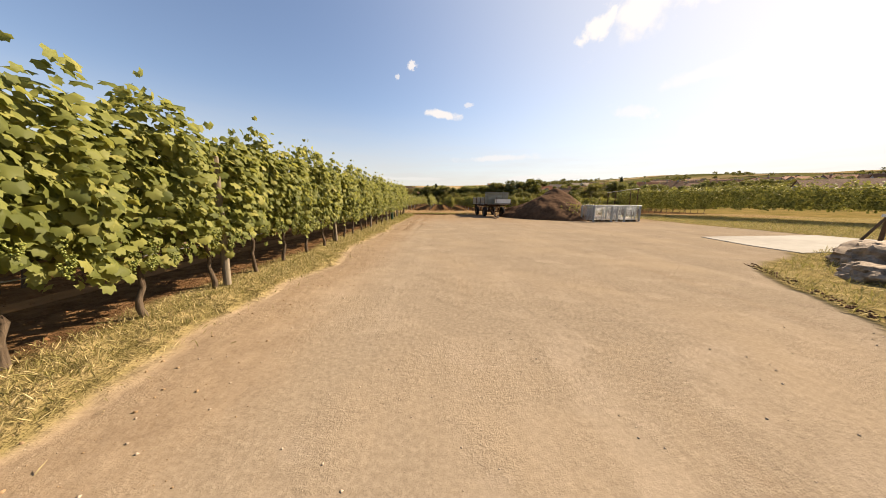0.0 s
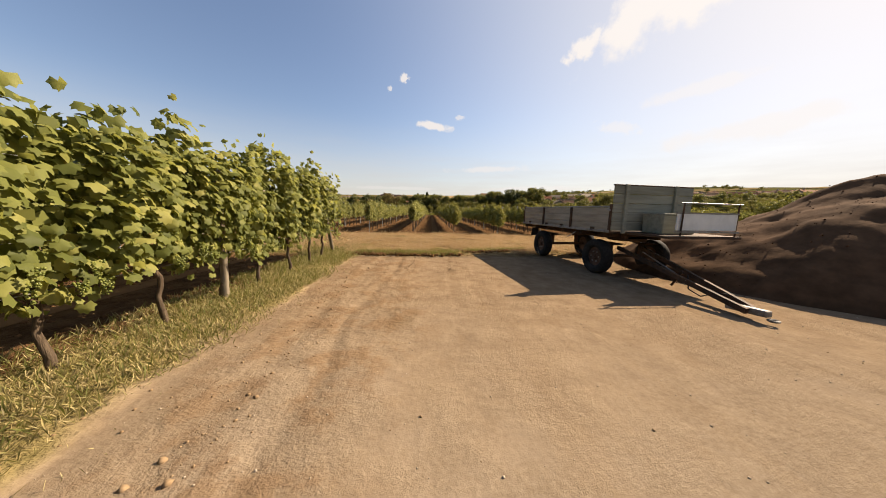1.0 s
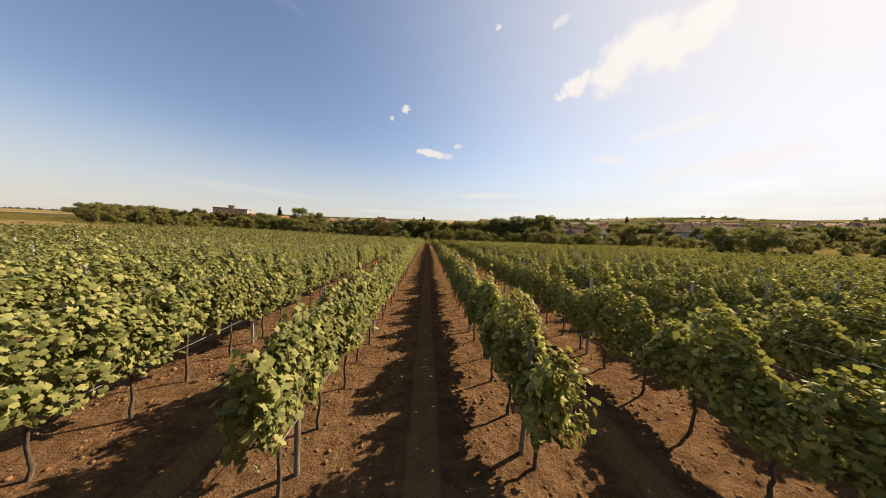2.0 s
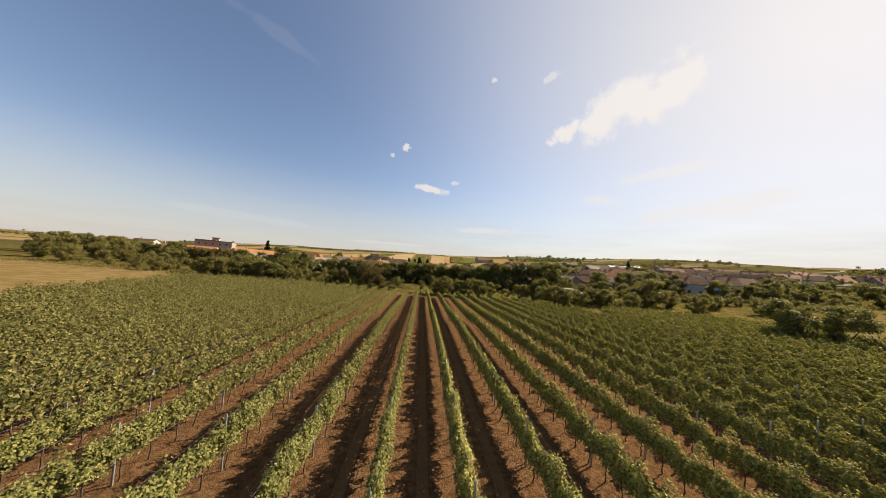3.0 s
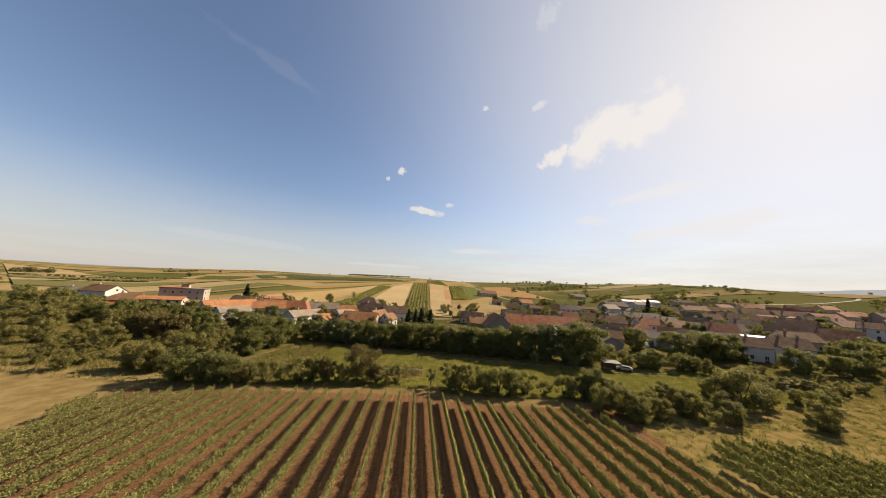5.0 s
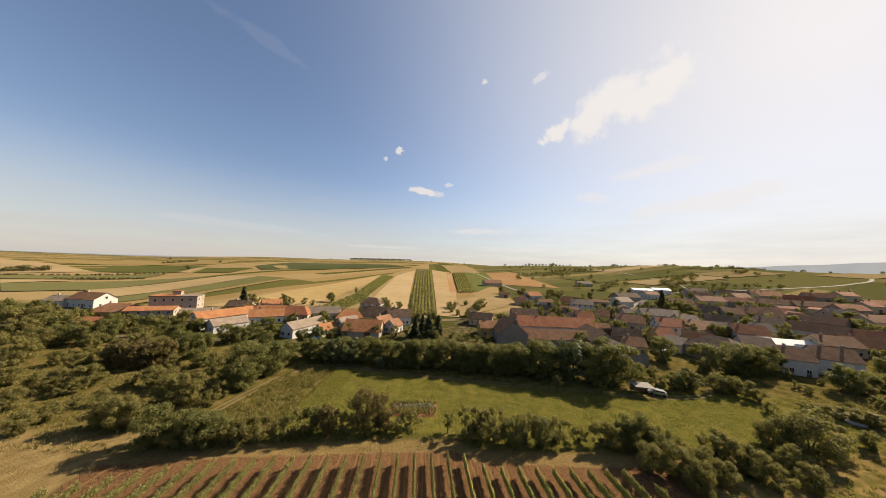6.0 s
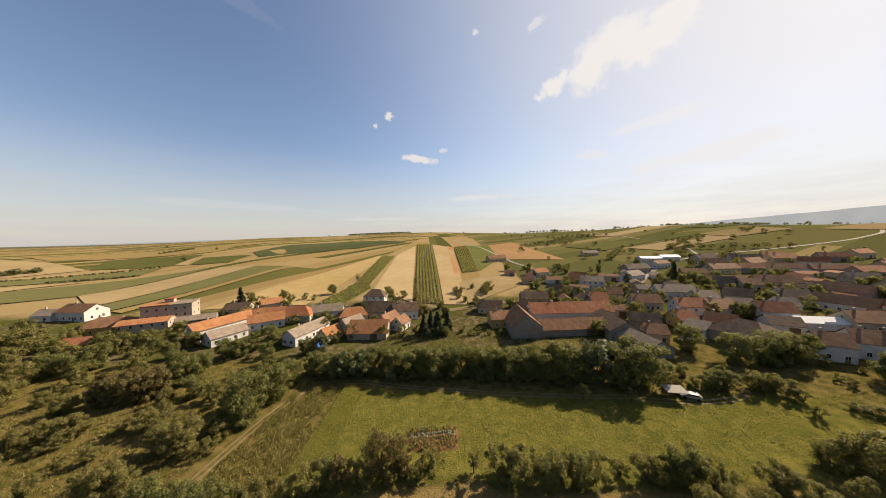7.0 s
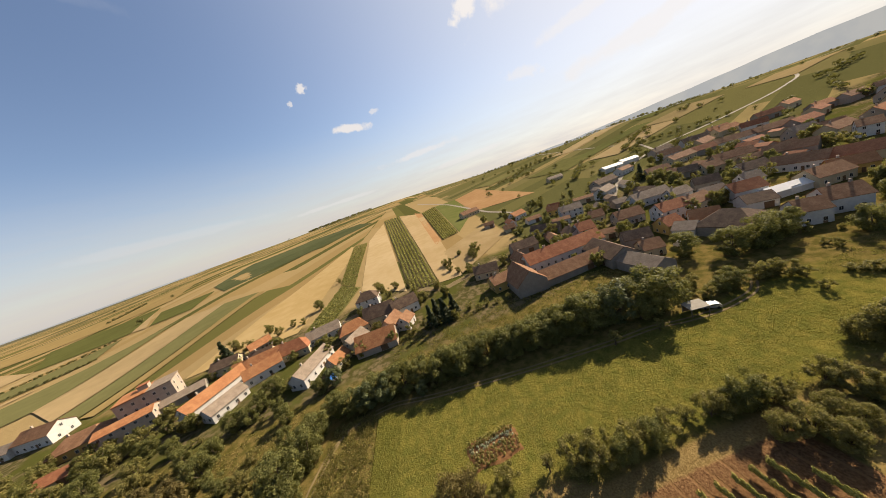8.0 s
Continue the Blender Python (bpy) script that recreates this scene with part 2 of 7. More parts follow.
def land(x, y):
    """Heights of the ground for arrays of places."""
    x, y = np.atleast_1d(np.asarray(x, float)), np.atleast_1d(np.asarray(y, float))
    r, turn = np.hypot(x, y - 80), np.arctan2(x, y - 80)
    i = np.clip(np.searchsorted(LAND_TURN, turn) - 1, 0, len(LAND_TURN) - 2)
    f = ease((turn - LAND_TURN[i]) / (LAND_TURN[i + 1] - LAND_TURN[i]))
    c = np.array([np.interp(r, LAND_FAR, z) for z in LAND_RISE])
    k = np.indices(x.shape)
    h = c[(i, *k)] * (1 - f) + c[(i + 1, *k)] * f
    return h * ease(np.clip((np.hypot(x * 0.6, y - 5) - 30) / 40, 0, 1))


def gz(x, y):
    return float(land([x], [y])[0])


# ---- materials ----
def leaf_material(name, stops, thin=0.35, rough=0.5, spec=0.35, through_colour=(0.42, 0.40, 0.075)):
    m, t = material(name)
    r = island(t)
    c = ramp(t, r, stops)
    c = mix(t, mth(t, "MULTIPLY", noisef(t, coords(t), 0.6, 3), 0.5), c, stops[0][1])
    return finish(m, t, c, rough, spec=spec, thin=thin, thin_colour=mix(t, 0.5, c, through_colour))


YARD_LEAF = leaf_material("yard_vine_leaf", [(0, (0.11, 0.13, 0.036)), (0.5, (0.265, 0.28, 0.075)), (0.85, (0.385, 0.38, 0.108)), (1, (0.50, 0.46, 0.14))], 0.5, 0.55, 0.14)
VINE_LEAF = leaf_material("vine_leaf", [(0, (0.085, 0.096, 0.03)), (0.45, (0.22, 0.22, 0.067)), (0.8, (0.35, 0.335, 0.11)), (1, (0.50, 0.45, 0.16))], 0.36, 0.62, 0.08)
VINE_LEAF_DARK = leaf_material("vine_leaf_shady", [(0, (0.125, 0.128, 0.033)), (0.55, (0.35, 0.33, 0.083)), (1, (0.70, 0.62, 0.18))], 0.24, 0.62, 0.08)
# Far stretches of the pale rows: vine_leaf darkened, shade held in the colour.
VINE_LEAF_FAR = leaf_material("vine_leaf_far_shaded", [(0, (0.065, 0.07, 0.022)), (0.55, (0.20, 0.192, 0.065)), (1, (0.43, 0.38, 0.138))], 0.32, 0.65, 0.06)
# Darker copy of tree_leaf: the shade of backlit crowns put into the colour.
SHADED_TREE_LEAF = leaf_material("shaded_tree_leaf", [(0, (0.075, 0.082, 0.026)), (0.6, (0.165, 0.165, 0.052)), (1, (0.27, 0.25, 0.085))], thin=0.34, rough=0.65, spec=0.1)
TREE_LEAF = leaf_material("tree_leaf", [(0, (0.095, 0.094, 0.03)), (0.6, (0.185, 0.18, 0.056)), (1, (0.31, 0.275, 0.09))], thin=0.38, rough=0.65, spec=0.1)
WILLOW_LEAF = leaf_material("willow_leaf", [(0, (0.07, 0.085, 0.035)), (0.6, (0.12, 0.135, 0.05)), (1, (0.18, 0.19, 0.075))], thin=0.2, rough=0.6, spec=0.2)
OLIVE_LEAF = leaf_material("bush_leaf", [(0, (0.115, 0.102, 0.034)), (0.6, (0.21, 0.188, 0.06)), (1, (0.34, 0.285, 0.1))], thin=0.38, rough=0.65, spec=0.1)
DRY_LEAF = leaf_material("dry_leaf", [(0, (0.105, 0.085, 0.032)), (0.6, (0.18, 0.148, 0.055)), (1, (0.27, 0.215, 0.085))], thin=0.42, rough=0.7, spec=0.08, through_colour=(0.3, 0.22, 0.06))
CABBAGE_LEAF = leaf_material("cabbage_leaf", [(0, (0.16, 0.19, 0.10)), (0.6, (0.30, 0.33, 0.20)), (1, (0.46, 0.48, 0.33))], thin=0.15, rough=0.6, spec=0.2)
CONIFER_LEAF = leaf_material("conifer_needles", [(0, (0.016, 0.028, 0.012)), (0.6, (0.03, 0.045, 0.018)), (1, (0.05, 0.065, 0.024))], thin=0.1, rough=0.6, spec=0.2)
STRAW = leaf_material("straw", [(0, (0.16, 0.095, 0.042)), (0.4, (0.58, 0.40, 0.195)), (1, (0.92, 0.73, 0.46))], thin=0.5, rough=0.7, spec=0.08, through_colour=(0.62, 0.40, 0.19))
GREEN_BLADE = leaf_material("grass_blade", [(0, (0.20, 0.18, 0.06)), (0.4, (0.36, 0.295, 0.11)), (0.7, (0.56, 0.44, 0.21)), (1, (0.70, 0.56, 0.31))], thin=0.25, rough=0.6, spec=0.2)
MEADOW_LEAF = leaf_material("meadow_grass", [(0, (0.115, 0.12, 0.028)), (0.5, (0.175, 0.165, 0.038)), (1, (0.27, 0.232, 0.066))], thin=0.3, rough=0.7, spec=0.05)
FIELD_GRASS = leaf_material("field_grass", [(0, (0.12, 0.115, 0.03)), (0.4, (0.22, 0.19, 0.06)), (0.75, (0.36, 0.28, 0.11)), (1, (0.50, 0.38, 0.17))], thin=0.3, rough=0.7, spec=0.05)
FRESH_BLADE = leaf_material("green_grass_blade", [(0, (0.11, 0.125, 0.034)), (0.5, (0.21, 0.215, 0.064)), (0.8, (0.37, 0.315, 0.125)), (1, (0.52, 0.41, 0.20))], thin=0.3, rough=0.6, spec=0.1)
FAR_LEAF = leaf_material("far_leaf", [(0, (0.055, 0.058, 0.024)), (0.6, (0.095, 0.092, 0.036)), (1, (0.16, 0.14, 0.055))], thin=0.25, rough=0.7, spec=0.05)
GRAPE = leaf_material("grape", [(0, (0.16, 0.19, 0.04)), (1, (0.30, 0.31, 0.07))], thin=0.3, rough=0.3, spec=0.4)


def rough_material(name, a, b, scale=6.0, rough=0.85, strength=0.5, distance=0.02, spec=0.06, metal=0.0, stretch=(1, 1, 1), own=0.0):
    """Two colours mixed by noise at two scales, with relief."""
    m, t = material(name)
    p = vmath(t, "MULTIPLY", coords(t), stretch)
    n1, n2 = noisef(t, p, scale, 6, 0.6), noisef(t, p, scale * 0.13, 3)
    f = mth(t, "ADD", mth(t, "MULTIPLY", n1, 0.6), mth(t, "MULTIPLY", n2, 0.6), clamp=True)
    f = step(t, f, 0.38, 0.82)
    c = mix(t, f, a, b)
    if own:
        c = mix(t, mth(t, "MULTIPLY", each_object(t), own), c, tuple(0.55 * v for v in a))
    return finish(m, t, c, rough, n1, strength, distance, metal, spec)


BARK = rough_material("bark", (0.06, 0.042, 0.028), (0.17, 0.125, 0.085), 30, strength=0.9, stretch=(1, 1, 0.2))
POST_WOOD = rough_material("weathered_post_wood", (0.13, 0.10, 0.07), (0.31, 0.26, 0.19), 22, strength=0.5, stretch=(1, 1, 0.12), own=0.4)
POST_STEEL = rough_material("galvanised_post", (0.34, 0.34, 0.33), (0.52, 0.52, 0.50), 20, 0.5, 0.1, metal=0.7, spec=0.5)
WIRE = rough_material("trellis_wire", (0.16, 0.16, 0.15), (0.26, 0.26, 0.24), 10, 0.6, 0.1, metal=0.2)
STEEL = rough_material("galvanised_steel", (0.30, 0.31, 0.31), (0.45, 0.46, 0.46), 9, 0.5, 0.1, metal=0.6, spec=0.5)
RUST = rough_material("rusty_painted_steel", (0.045, 0.035, 0.028), (0.13, 0.075, 0.045), 14, 0.7, 0.4, metal=0.2)
BRIGHT_STEEL = rough_material("worn_bright_steel", (0.17, 0.15, 0.125), (0.38, 0.36, 0.33), 12, 0.5, 0.2, metal=0.4, spec=0.3)
TYRE = rough_material("worn_rubber", (0.018, 0.017, 0.016), (0.05, 0.045, 0.04), 25, 0.8, 0.4)
RIM = rough_material("rusty_wheel_rim", (0.06, 0.035, 0.025), (0.16, 0.10, 0.07), 16, 0.6, 0.3, metal=0.3)
GREY_BOARD = rough_material("weathered_grey_board", (0.24, 0.195, 0.14), (0.44, 0.385, 0.30), 14, 0.6, 0.3, stretch=(1, 0.12, 1), own=0.25)
GREEN_BOARD = rough_material("faded_green_board", (0.19, 0.185, 0.135), (0.35, 0.34, 0.265), 12, 0.6, 0.3, stretch=(0.12, 1, 1), own=0.2)
ALU = rough_material("dull_aluminium_panel", (0.60, 0.61, 0.60), (0.78, 0.78, 0.76), 6, 0.45, 0.05, metal=0.3, spec=0.5)
ROCK = rough_material("boulder", (0.17, 0.125, 0.085), (0.50, 0.40, 0.295), 5, 0.9, 0.9, 0.05)
HEAP_SOIL = rough_material("heaped_earth", (0.062, 0.036, 0.021), (0.145, 0.082, 0.046), 4, 0.95, 0.45, 0.03, spec=0.02)
CLOD = rough_material("soil_clod", (0.13, 0.062, 0.027), (0.27, 0.145, 0.065), 9, 0.95, 0.6, spec=0.02, own=0.3)
CRUMB = rough_material("dry_earth_crumb", (0.20, 0.125, 0.065), (0.36, 0.245, 0.14), 9, 0.95, 0.4, own=0.2)
PEBBLE = rough_material("gravel_pebble", (0.22, 0.17, 0.12), (0.48, 0.39, 0.29), 3, 0.9, 0.3)
CONCRETE = rough_material("pale_concrete", (0.25, 0.228, 0.19), (0.32, 0.298, 0.255), 2.5, 0.85, 0.2)
ROAD = rough_material("pale_road", (0.20, 0.175, 0.135), (0.28, 0.25, 0.20), 0.6, 0.9, 0.1)
TRACK = rough_material("earth_track", (0.14, 0.105, 0.052), (0.21, 0.16, 0.085), 0.9, 0.95, 0.3)


def plaster(name, a):
    return rough_material(name, tuple(0.78 * v for v in a), a, 0.9, 0.9, 0.15, 0.01)


WALLS = {
    "white": plaster("white_plaster", (0.60, 0.575, 0.53)), "cream": plaster("cream_plaster", (0.52, 0.43, 0.28)),
    "yellow": plaster("yellow_plaster", (0.54, 0.36, 0.12)), "grey": plaster("grey_plaster", (0.31, 0.27, 0.22)),
    "pink": plaster("old_pink_plaster", (0.43, 0.355, 0.28))}


def tiles(name, a, b):
    """Rows of roof tiles: courses and columns, each with its own shade."""
    m, t = material(name)
    p = coords(t)
    x, y, z = split(t, p)[:3]
    n = noisef(t, p, 0.5, 5)
    cell = cells(t, vmath(t, "MULTIPLY", p, (4.0, 3.2, 5.5)), 1.0, "Color")
    c = mix(t, step(t, n, 0.3, 0.7), tuple(1.18 * k for k in a), tuple(1.18 * k for k in b))
    c = mix(t, mth(t, "MULTIPLY", split(t, cell)[0], 0.45), c, tuple(0.5 * v for v in a))
    c = mix(t, mth(t, "MULTIPLY", each_object(t), 0.35), c, tuple(0.6 * v for v in b))
    course = mth(t, "FRACT", mth(t, "MULTIPLY", z, 5.5))
    return finish(m, t, c, 0.85, mth(t, "ADD", course, n), 0.35, 0.04, spec=0.06)


ROOFS = {
    "orange": tiles("orange_roof_tiles", (0.30, 0.125, 0.055), (0.40, 0.195, 0.09)), "red": tiles("red_brown_roof_tiles", (0.24, 0.092, 0.046), (0.33, 0.145, 0.075)),
    "brown": tiles("brown_roof_tiles", (0.19, 0.098, 0.053), (0.28, 0.158, 0.09)), "grey": tiles("grey_roof_slates", (0.20, 0.155, 0.115), (0.29, 0.23, 0.175)),
    "dark": tiles("dark_roof_tiles", (0.09, 0.06, 0.043), (0.16, 0.11, 0.075)), "white": rough_material("white_sheet_roof", (0.7, 0.69, 0.66), (0.8, 0.79, 0.77), 0.5, 0.5, 0.1)}
FRAME = rough_material("window_frame_paint", (0.55, 0.52, 0.47), (0.7, 0.68, 0.63), 4, 0.6, 0.1)
DOOR_WOOD = rough_material("brown_door_wood", (0.11, 0.065, 0.035), (0.2, 0.125, 0.07), 4, 0.6, 0.2, own=0.3)


def make_glass():
    m, t = material("window_glass")
    return finish(m, t, (0.03, 0.035, 0.04), 0.12, spec=0.6)


GLASS = make_glass()
POOL = rough_material("blue_pool_cover", (0.02, 0.16, 0.55), (0.05, 0.25, 0.7), 1, 0.3, 0.1, spec=0.5)
GUARD = rough_material("green_plastic", (0.012, 0.045, 0.028), (0.022, 0.068, 0.043), 5, 0.5, 0.1, spec=0.3)
CAR_PAINT = rough_material("silver_car_paint", (0.36, 0.37, 0.38), (0.42, 0.42, 0.43), 1, 0.3, 0.02, metal=0.5, spec=0.5)


# ---- ground, one sheet with all its soils ----
def ground_material():
    m, t = material("ground")
    p = coords(t)
    x, y, z = split(t, p)[:3]
    n_big, n_mid, n_fine, n_dust = noisef(t, p, 0.06, 4), noisef(t, p, 0.45, 5), noisef(t, p, 3.2, 6, 0.65), noisef(t, p, 26, 4, 0.7)
    wob = mth(t, "MULTIPLY", mth(t, "SUBTRACT", n_mid, 0.5), 1.6)
    wob2 = mth(t, "MULTIPLY", mth(t, "SUBTRACT", n_big, 0.5), 22.0)
    xw, yw = mth(t, "ADD", x, wob), mth(t, "ADD", y, wob)
    xb, yb = mth(t, "ADD", x, wob2), mth(t, "ADD", y, wob2)

    def both(a, b):
        return mth(t, "MULTIPLY", a, b)

    def inv(a):
        return mth(t, "SUBTRACT", 1.0, a)

    # far fields in strips: three bundles of strips with their own directions
    def strips(u, v, wide, long, seed):
        a = cells(t, None, 1.0, "Color", "1D", mth(t, "ADD", mth(t, "DIVIDE", u, wide), seed))
        a = split(t, a)[0]
        b = cells(t, None, 1.0, "Color", "1D", mth(t, "ADD", mth(t, "DIVIDE", v, long), mth(t, "MULTIPLY", a, 37.0)))
        return split(t, b)[1]

    away = mth(t, "SUBTRACT", y, 230.0)
    centre = strips(mth(t, "SUBTRACT", x, mth(t, "MULTIPLY", away, 0.03)), away, 26, 420, 3.3)
    left = strips(mth(t, "SUBTRACT", x, mth(t, "MULTIPLY", away, 0.55)), mth(t, "ADD", away, mth(t, "MULTIPLY", x, 0.5)), 24, 500, 11.2)
    right = strips(mth(t, "ADD", away, mth(t, "MULTIPLY", x, -0.35)), x, 30, 230, 5.7)
    to_left = inv(step(t, mth(t, "SUBTRACT", x, mth(t, "MULTIPLY", away, 0.12)), -78, -74))
    to_right = step(t, mth(t, "SUBTRACT", x, mth(t, "MULTIPLY", away, 0.12)), 60, 64)
    pick = mth(t, "ADD", mth(t, "MULTIPLY", left, to_left), mth(t, "MULTIPLY", centre, both(inv(to_left), inv(to_right))))
    warm = ramp(t, pick, [(0, (0.40, 0.275, 0.12)), (0.22, (0.47, 0.34, 0.165)), (0.34, (0.15, 0.15, 0.045)), (0.47, (0.42, 0.295, 0.13)),
                          (0.58, (0.10, 0.11, 0.033)), (0.78, (0.50, 0.37, 0.19)), (0.88, (0.21, 0.18, 0.06))], "CONSTANT")
    green = ramp(t, right, [(0, (0.20, 0.18, 0.075)), (0.25, (0.115, 0.12, 0.045)), (0.42, (0.34, 0.265, 0.12)), (0.55, (0.16, 0.155, 0.058)),
                            (0.78, (0.42, 0.31, 0.15)), (0.88, (0.21, 0.19, 0.08))], "CONSTANT")
    col = mix(t, to_right, warm, green)
    col = mix(t, mth(t, "MULTIPLY", n_mid, 0.35), col, (0.22, 0.18, 0.075))
    wide_far = noisef(t, p, 0.006, 3)
    col = mix(t, mth(t, "MULTIPLY", both(step(t, wide_far, 0.52, 0.62), step(t, y, 600, 1200)), 0.7), col, (0.085, 0.10, 0.04))

    # village ground, woods, meadow
    village = both(inv(step(t, yb, 232, 244)), step(t, x, -260, -250))
    vill = mix(t, step(t, n_mid, 0.4, 0.62), (0.095, 0.09, 0.03), (0.22, 0.17, 0.095))
    vill = mix(t, step(t, n_big, 0.45, 0.6), vill, (0.105, 0.11, 0.028))
    col = mix(t, village, col, vill)
    rough_grass = mix(t, step(t, n_mid, 0.35, 0.65), (0.13, 0.115, 0.03), (0.25, 0.185, 0.065))
    rough_grass = mix(t, step(t, n_fine, 0.5, 0.75), rough_grass, (0.075, 0.08, 0.02))
    col = mix(t, inv(step(t, yw, 172, 178)), col, rough_grass)
    curve = mth(t, "ADD", mth(t, "MULTIPLY", mth(t, "MULTIPLY", x, x), 0.0011), mth(t, "MULTIPLY", mth(t, "MAXIMUM", x, 0.0), 0.06))
    curve = mth(t, "ADD", curve, mth(t, "MULTIPLY", step(t, x, -0.5, 6.0), 3.0))
    yc = mth(t, "ADD", yw, curve)
    meadow_col = mix(t, step(t, n_mid, 0.3, 0.7), (0.145, 0.147, 0.032), (0.25, 0.215, 0.05))
    meadow_col = mix(t, mth(t, "MULTIPLY", step(t, n_fine, 0.4, 0.8), 0.4), meadow_col, (0.12, 0.128, 0.024))
    edge = mth(t, "ADD", x, mth(t, "ADD", mth(t, "MULTIPLY", mth(t, "SUBTRACT", y, 139), -0.1), mth(t, "MULTIPLY", wob, 0.4)))
    meadow = both(step(t, edge, -33.9, -33.5), both(step(t, yc, 122.2, 124.5), inv(step(t, mth(t, "ADD", yw, mth(t, "MULTIPLY", x, 0.18)), 148, 151))))
    meadow = both(meadow, inv(step(t, xb, 80, 98)))
    col = mix(t, meadow, col, meadow_col)
    first_cut = both(band(t, edge, -33.9, -27.2, 0.5), meadow)
    col = mix(t, mth(t, "MULTIPLY", first_cut, 0.55), col, (0.12, 0.118, 0.026))
    mow = mth(t, "SUBTRACT", x, mth(t, "ADD", mth(t, "MULTIPLY", mth(t, "SUBTRACT", y, 129), 0.13), mth(t, "MULTIPLY", wob, 0.25)))
    mow = both(mth(t, "MAXIMUM", band(t, mow, -0.25, 0.1, 0.1), band(t, mow, 1.0, 1.35, 0.1)), meadow)
    col = mix(t, mth(t, "MULTIPLY", mow, 0.22), col, (0.26, 0.23, 0.08))

    # dry grass: band beyond the vines, stubble beside them, its edge slanting
    xs = mth(t, "SUBTRACT", xw, mth(t, "MULTIPLY", mth(t, "MINIMUM", mth(t, "MAXIMUM", mth(t, "SUBTRACT", 112.0, y), 0.0), 40.0), 0.26))
    dry = mix(t, step(t, n_fine, 0.3, 0.7), (0.22, 0.148, 0.057), (0.36, 0.26, 0.11))
    col = mix(t, both(band(t, yc, 116, 121.9, 0.6), band(t, x, -70, 44, 4)), col, dry)
    col = mix(t, both(both(inv(step(t, xs, -56.5, -55.5)), step(t, xb, -130, -118)), band(t, yw, 60, 124, 2)), col, mix(t, step(t, n_mid, 0.35, 0.7), (0.26, 0.185, 0.073), (0.36, 0.262, 0.115)))
    col = mix(t, both(step(t, xw, 35, 36), inv(step(t, yw, 112, 116))), col, mix(t, step(t, n_mid, 0.4, 0.65), (0.33, 0.235, 0.09), (0.17, 0.145, 0.042)))

    # tilled soil between the vines, tyre strips in every aisle
    soil = mix(t, step(t, n_fine, 0.3, 0.7), (0.14, 0.072, 0.034), (0.31, 0.18, 0.088))
    soil = mix(t, mth(t, "MULTIPLY", step(t, n_dust, 0.45, 0.75), 0.45), soil, (0.42, 0.25, 0.122))
    lane = mth(t, "ABSOLUTE", mth(t, "SUBTRACT", mth(t, "FRACT", mth(t, "DIVIDE", mth(t, "ADD", x, 141.4), 2.8)), 0.53))
    tread = inv(step(t, mth(t, "ADD", lane, mth(t, "MULTIPLY", wob, 0.012)), 0.068, 0.09))
    soil = mix(t, mth(t, "MULTIPLY", tread, 0.6), soil, (0.37, 0.215, 0.10))
    ys = mth(t, "ADD", yw, mth(t, "MULTIPLY", mth(t, "MINIMUM", mth(t, "MAXIMUM", mth(t, "SUBTRACT", -6.5, x), 0.0), 12.0), 0.36))
    vines = both(both(step(t, xs, -56, -55.4), inv(step(t, xw, 35, 35.6))), both(step(t, ys, 30.6, 31.8), inv(step(t, yc, 118.3, 119.0))))
    behind = both(inv(step(t, xw, -4.0, -3.4)), inv(step(t, yw, 23.2, 24.4)))
    tilled = mth(t, "MAXIMUM", vines, behind)
    col = mix(t, tilled, col, soil)

    # dry grass between yard and vines, with greener and barer spots
    patch = both(both(step(t, yw, 23.2, 24.0), inv(step(t, ys, 30.8, 31.6))), band(t, x, -60, 40, 2))
    # the darker tone puts the shade between straw clumps into the colour
    straw = mix(t, step(t, n_fine, 0.4, 0.6), (0.25, 0.16, 0.075), (0.50, 0.355, 0.18))
    s1, s2 = noisef(t, vmath(t, "MULTIPLY", p, (34, 5, 1)), 1.0, 3, 0.6), noisef(t, vmath(t, "MULTIPLY", p, (7, 38, 1)), 1.0, 3, 0.6)
    strand = mth(t, "MAXIMUM", s1, s2)
    straw = mix(t, mth(t, "MULTIPLY", step(t, strand, 0.52, 0.68), 0.7), straw, (0.58, 0.43, 0.225))
    straw = mix(t, mth(t, "MULTIPLY", inv(step(t, strand, 0.36, 0.5)), 0.5), straw, (0.24, 0.15, 0.07))
    straw = mix(t, mth(t, "MULTIPLY", step(t, n_mid, 0.52, 0.66), 0.55), straw, (0.24, 0.20, 0.075))
    straw = mix(t, mth(t, "MULTIPLY", inv(step(t, n_mid, 0.34, 0.42)), 0.6), straw, (0.30, 0.165, 0.085))
    col = mix(t, both(patch, inv(tilled)), col, straw)

    # the yard: rolled gravel, redder earth along its rim, damp and oily spots
    gravel = mix(t, step(t, n_dust, 0.34, 0.72), (0.33, 0.262, 0.19), (0.48, 0.39, 0.292))
    gravel = mix(t, mth(t, "MULTIPLY", step(t, noisef(t, p, 90, 3, 0.85), 0.50, 0.62), 0.6), gravel, (0.22, 0.17, 0.12))
    gravel = mix(t, mth(t, "MULTIPLY", step(t, n_mid, 0.4, 0.7), 0.45), gravel, (0.50, 0.385, 0.265))
    gravel = mix(t, mth(t, "MULTIPLY", step(t, noisef(t, p, 1.3, 5, 0.65), 0.52, 0.62), 0.3), gravel, (0.52, 0.42, 0.32))
    streak = noisef(t, vmath(t, "MULTIPLY", p, (1.5, 0.10, 1)), 1.0, 5, 0.6)
    gravel = mix(t, mth(t, "MULTIPLY", step(t, streak, 0.5, 0.72), 0.3), gravel, (0.53, 0.43, 0.325))
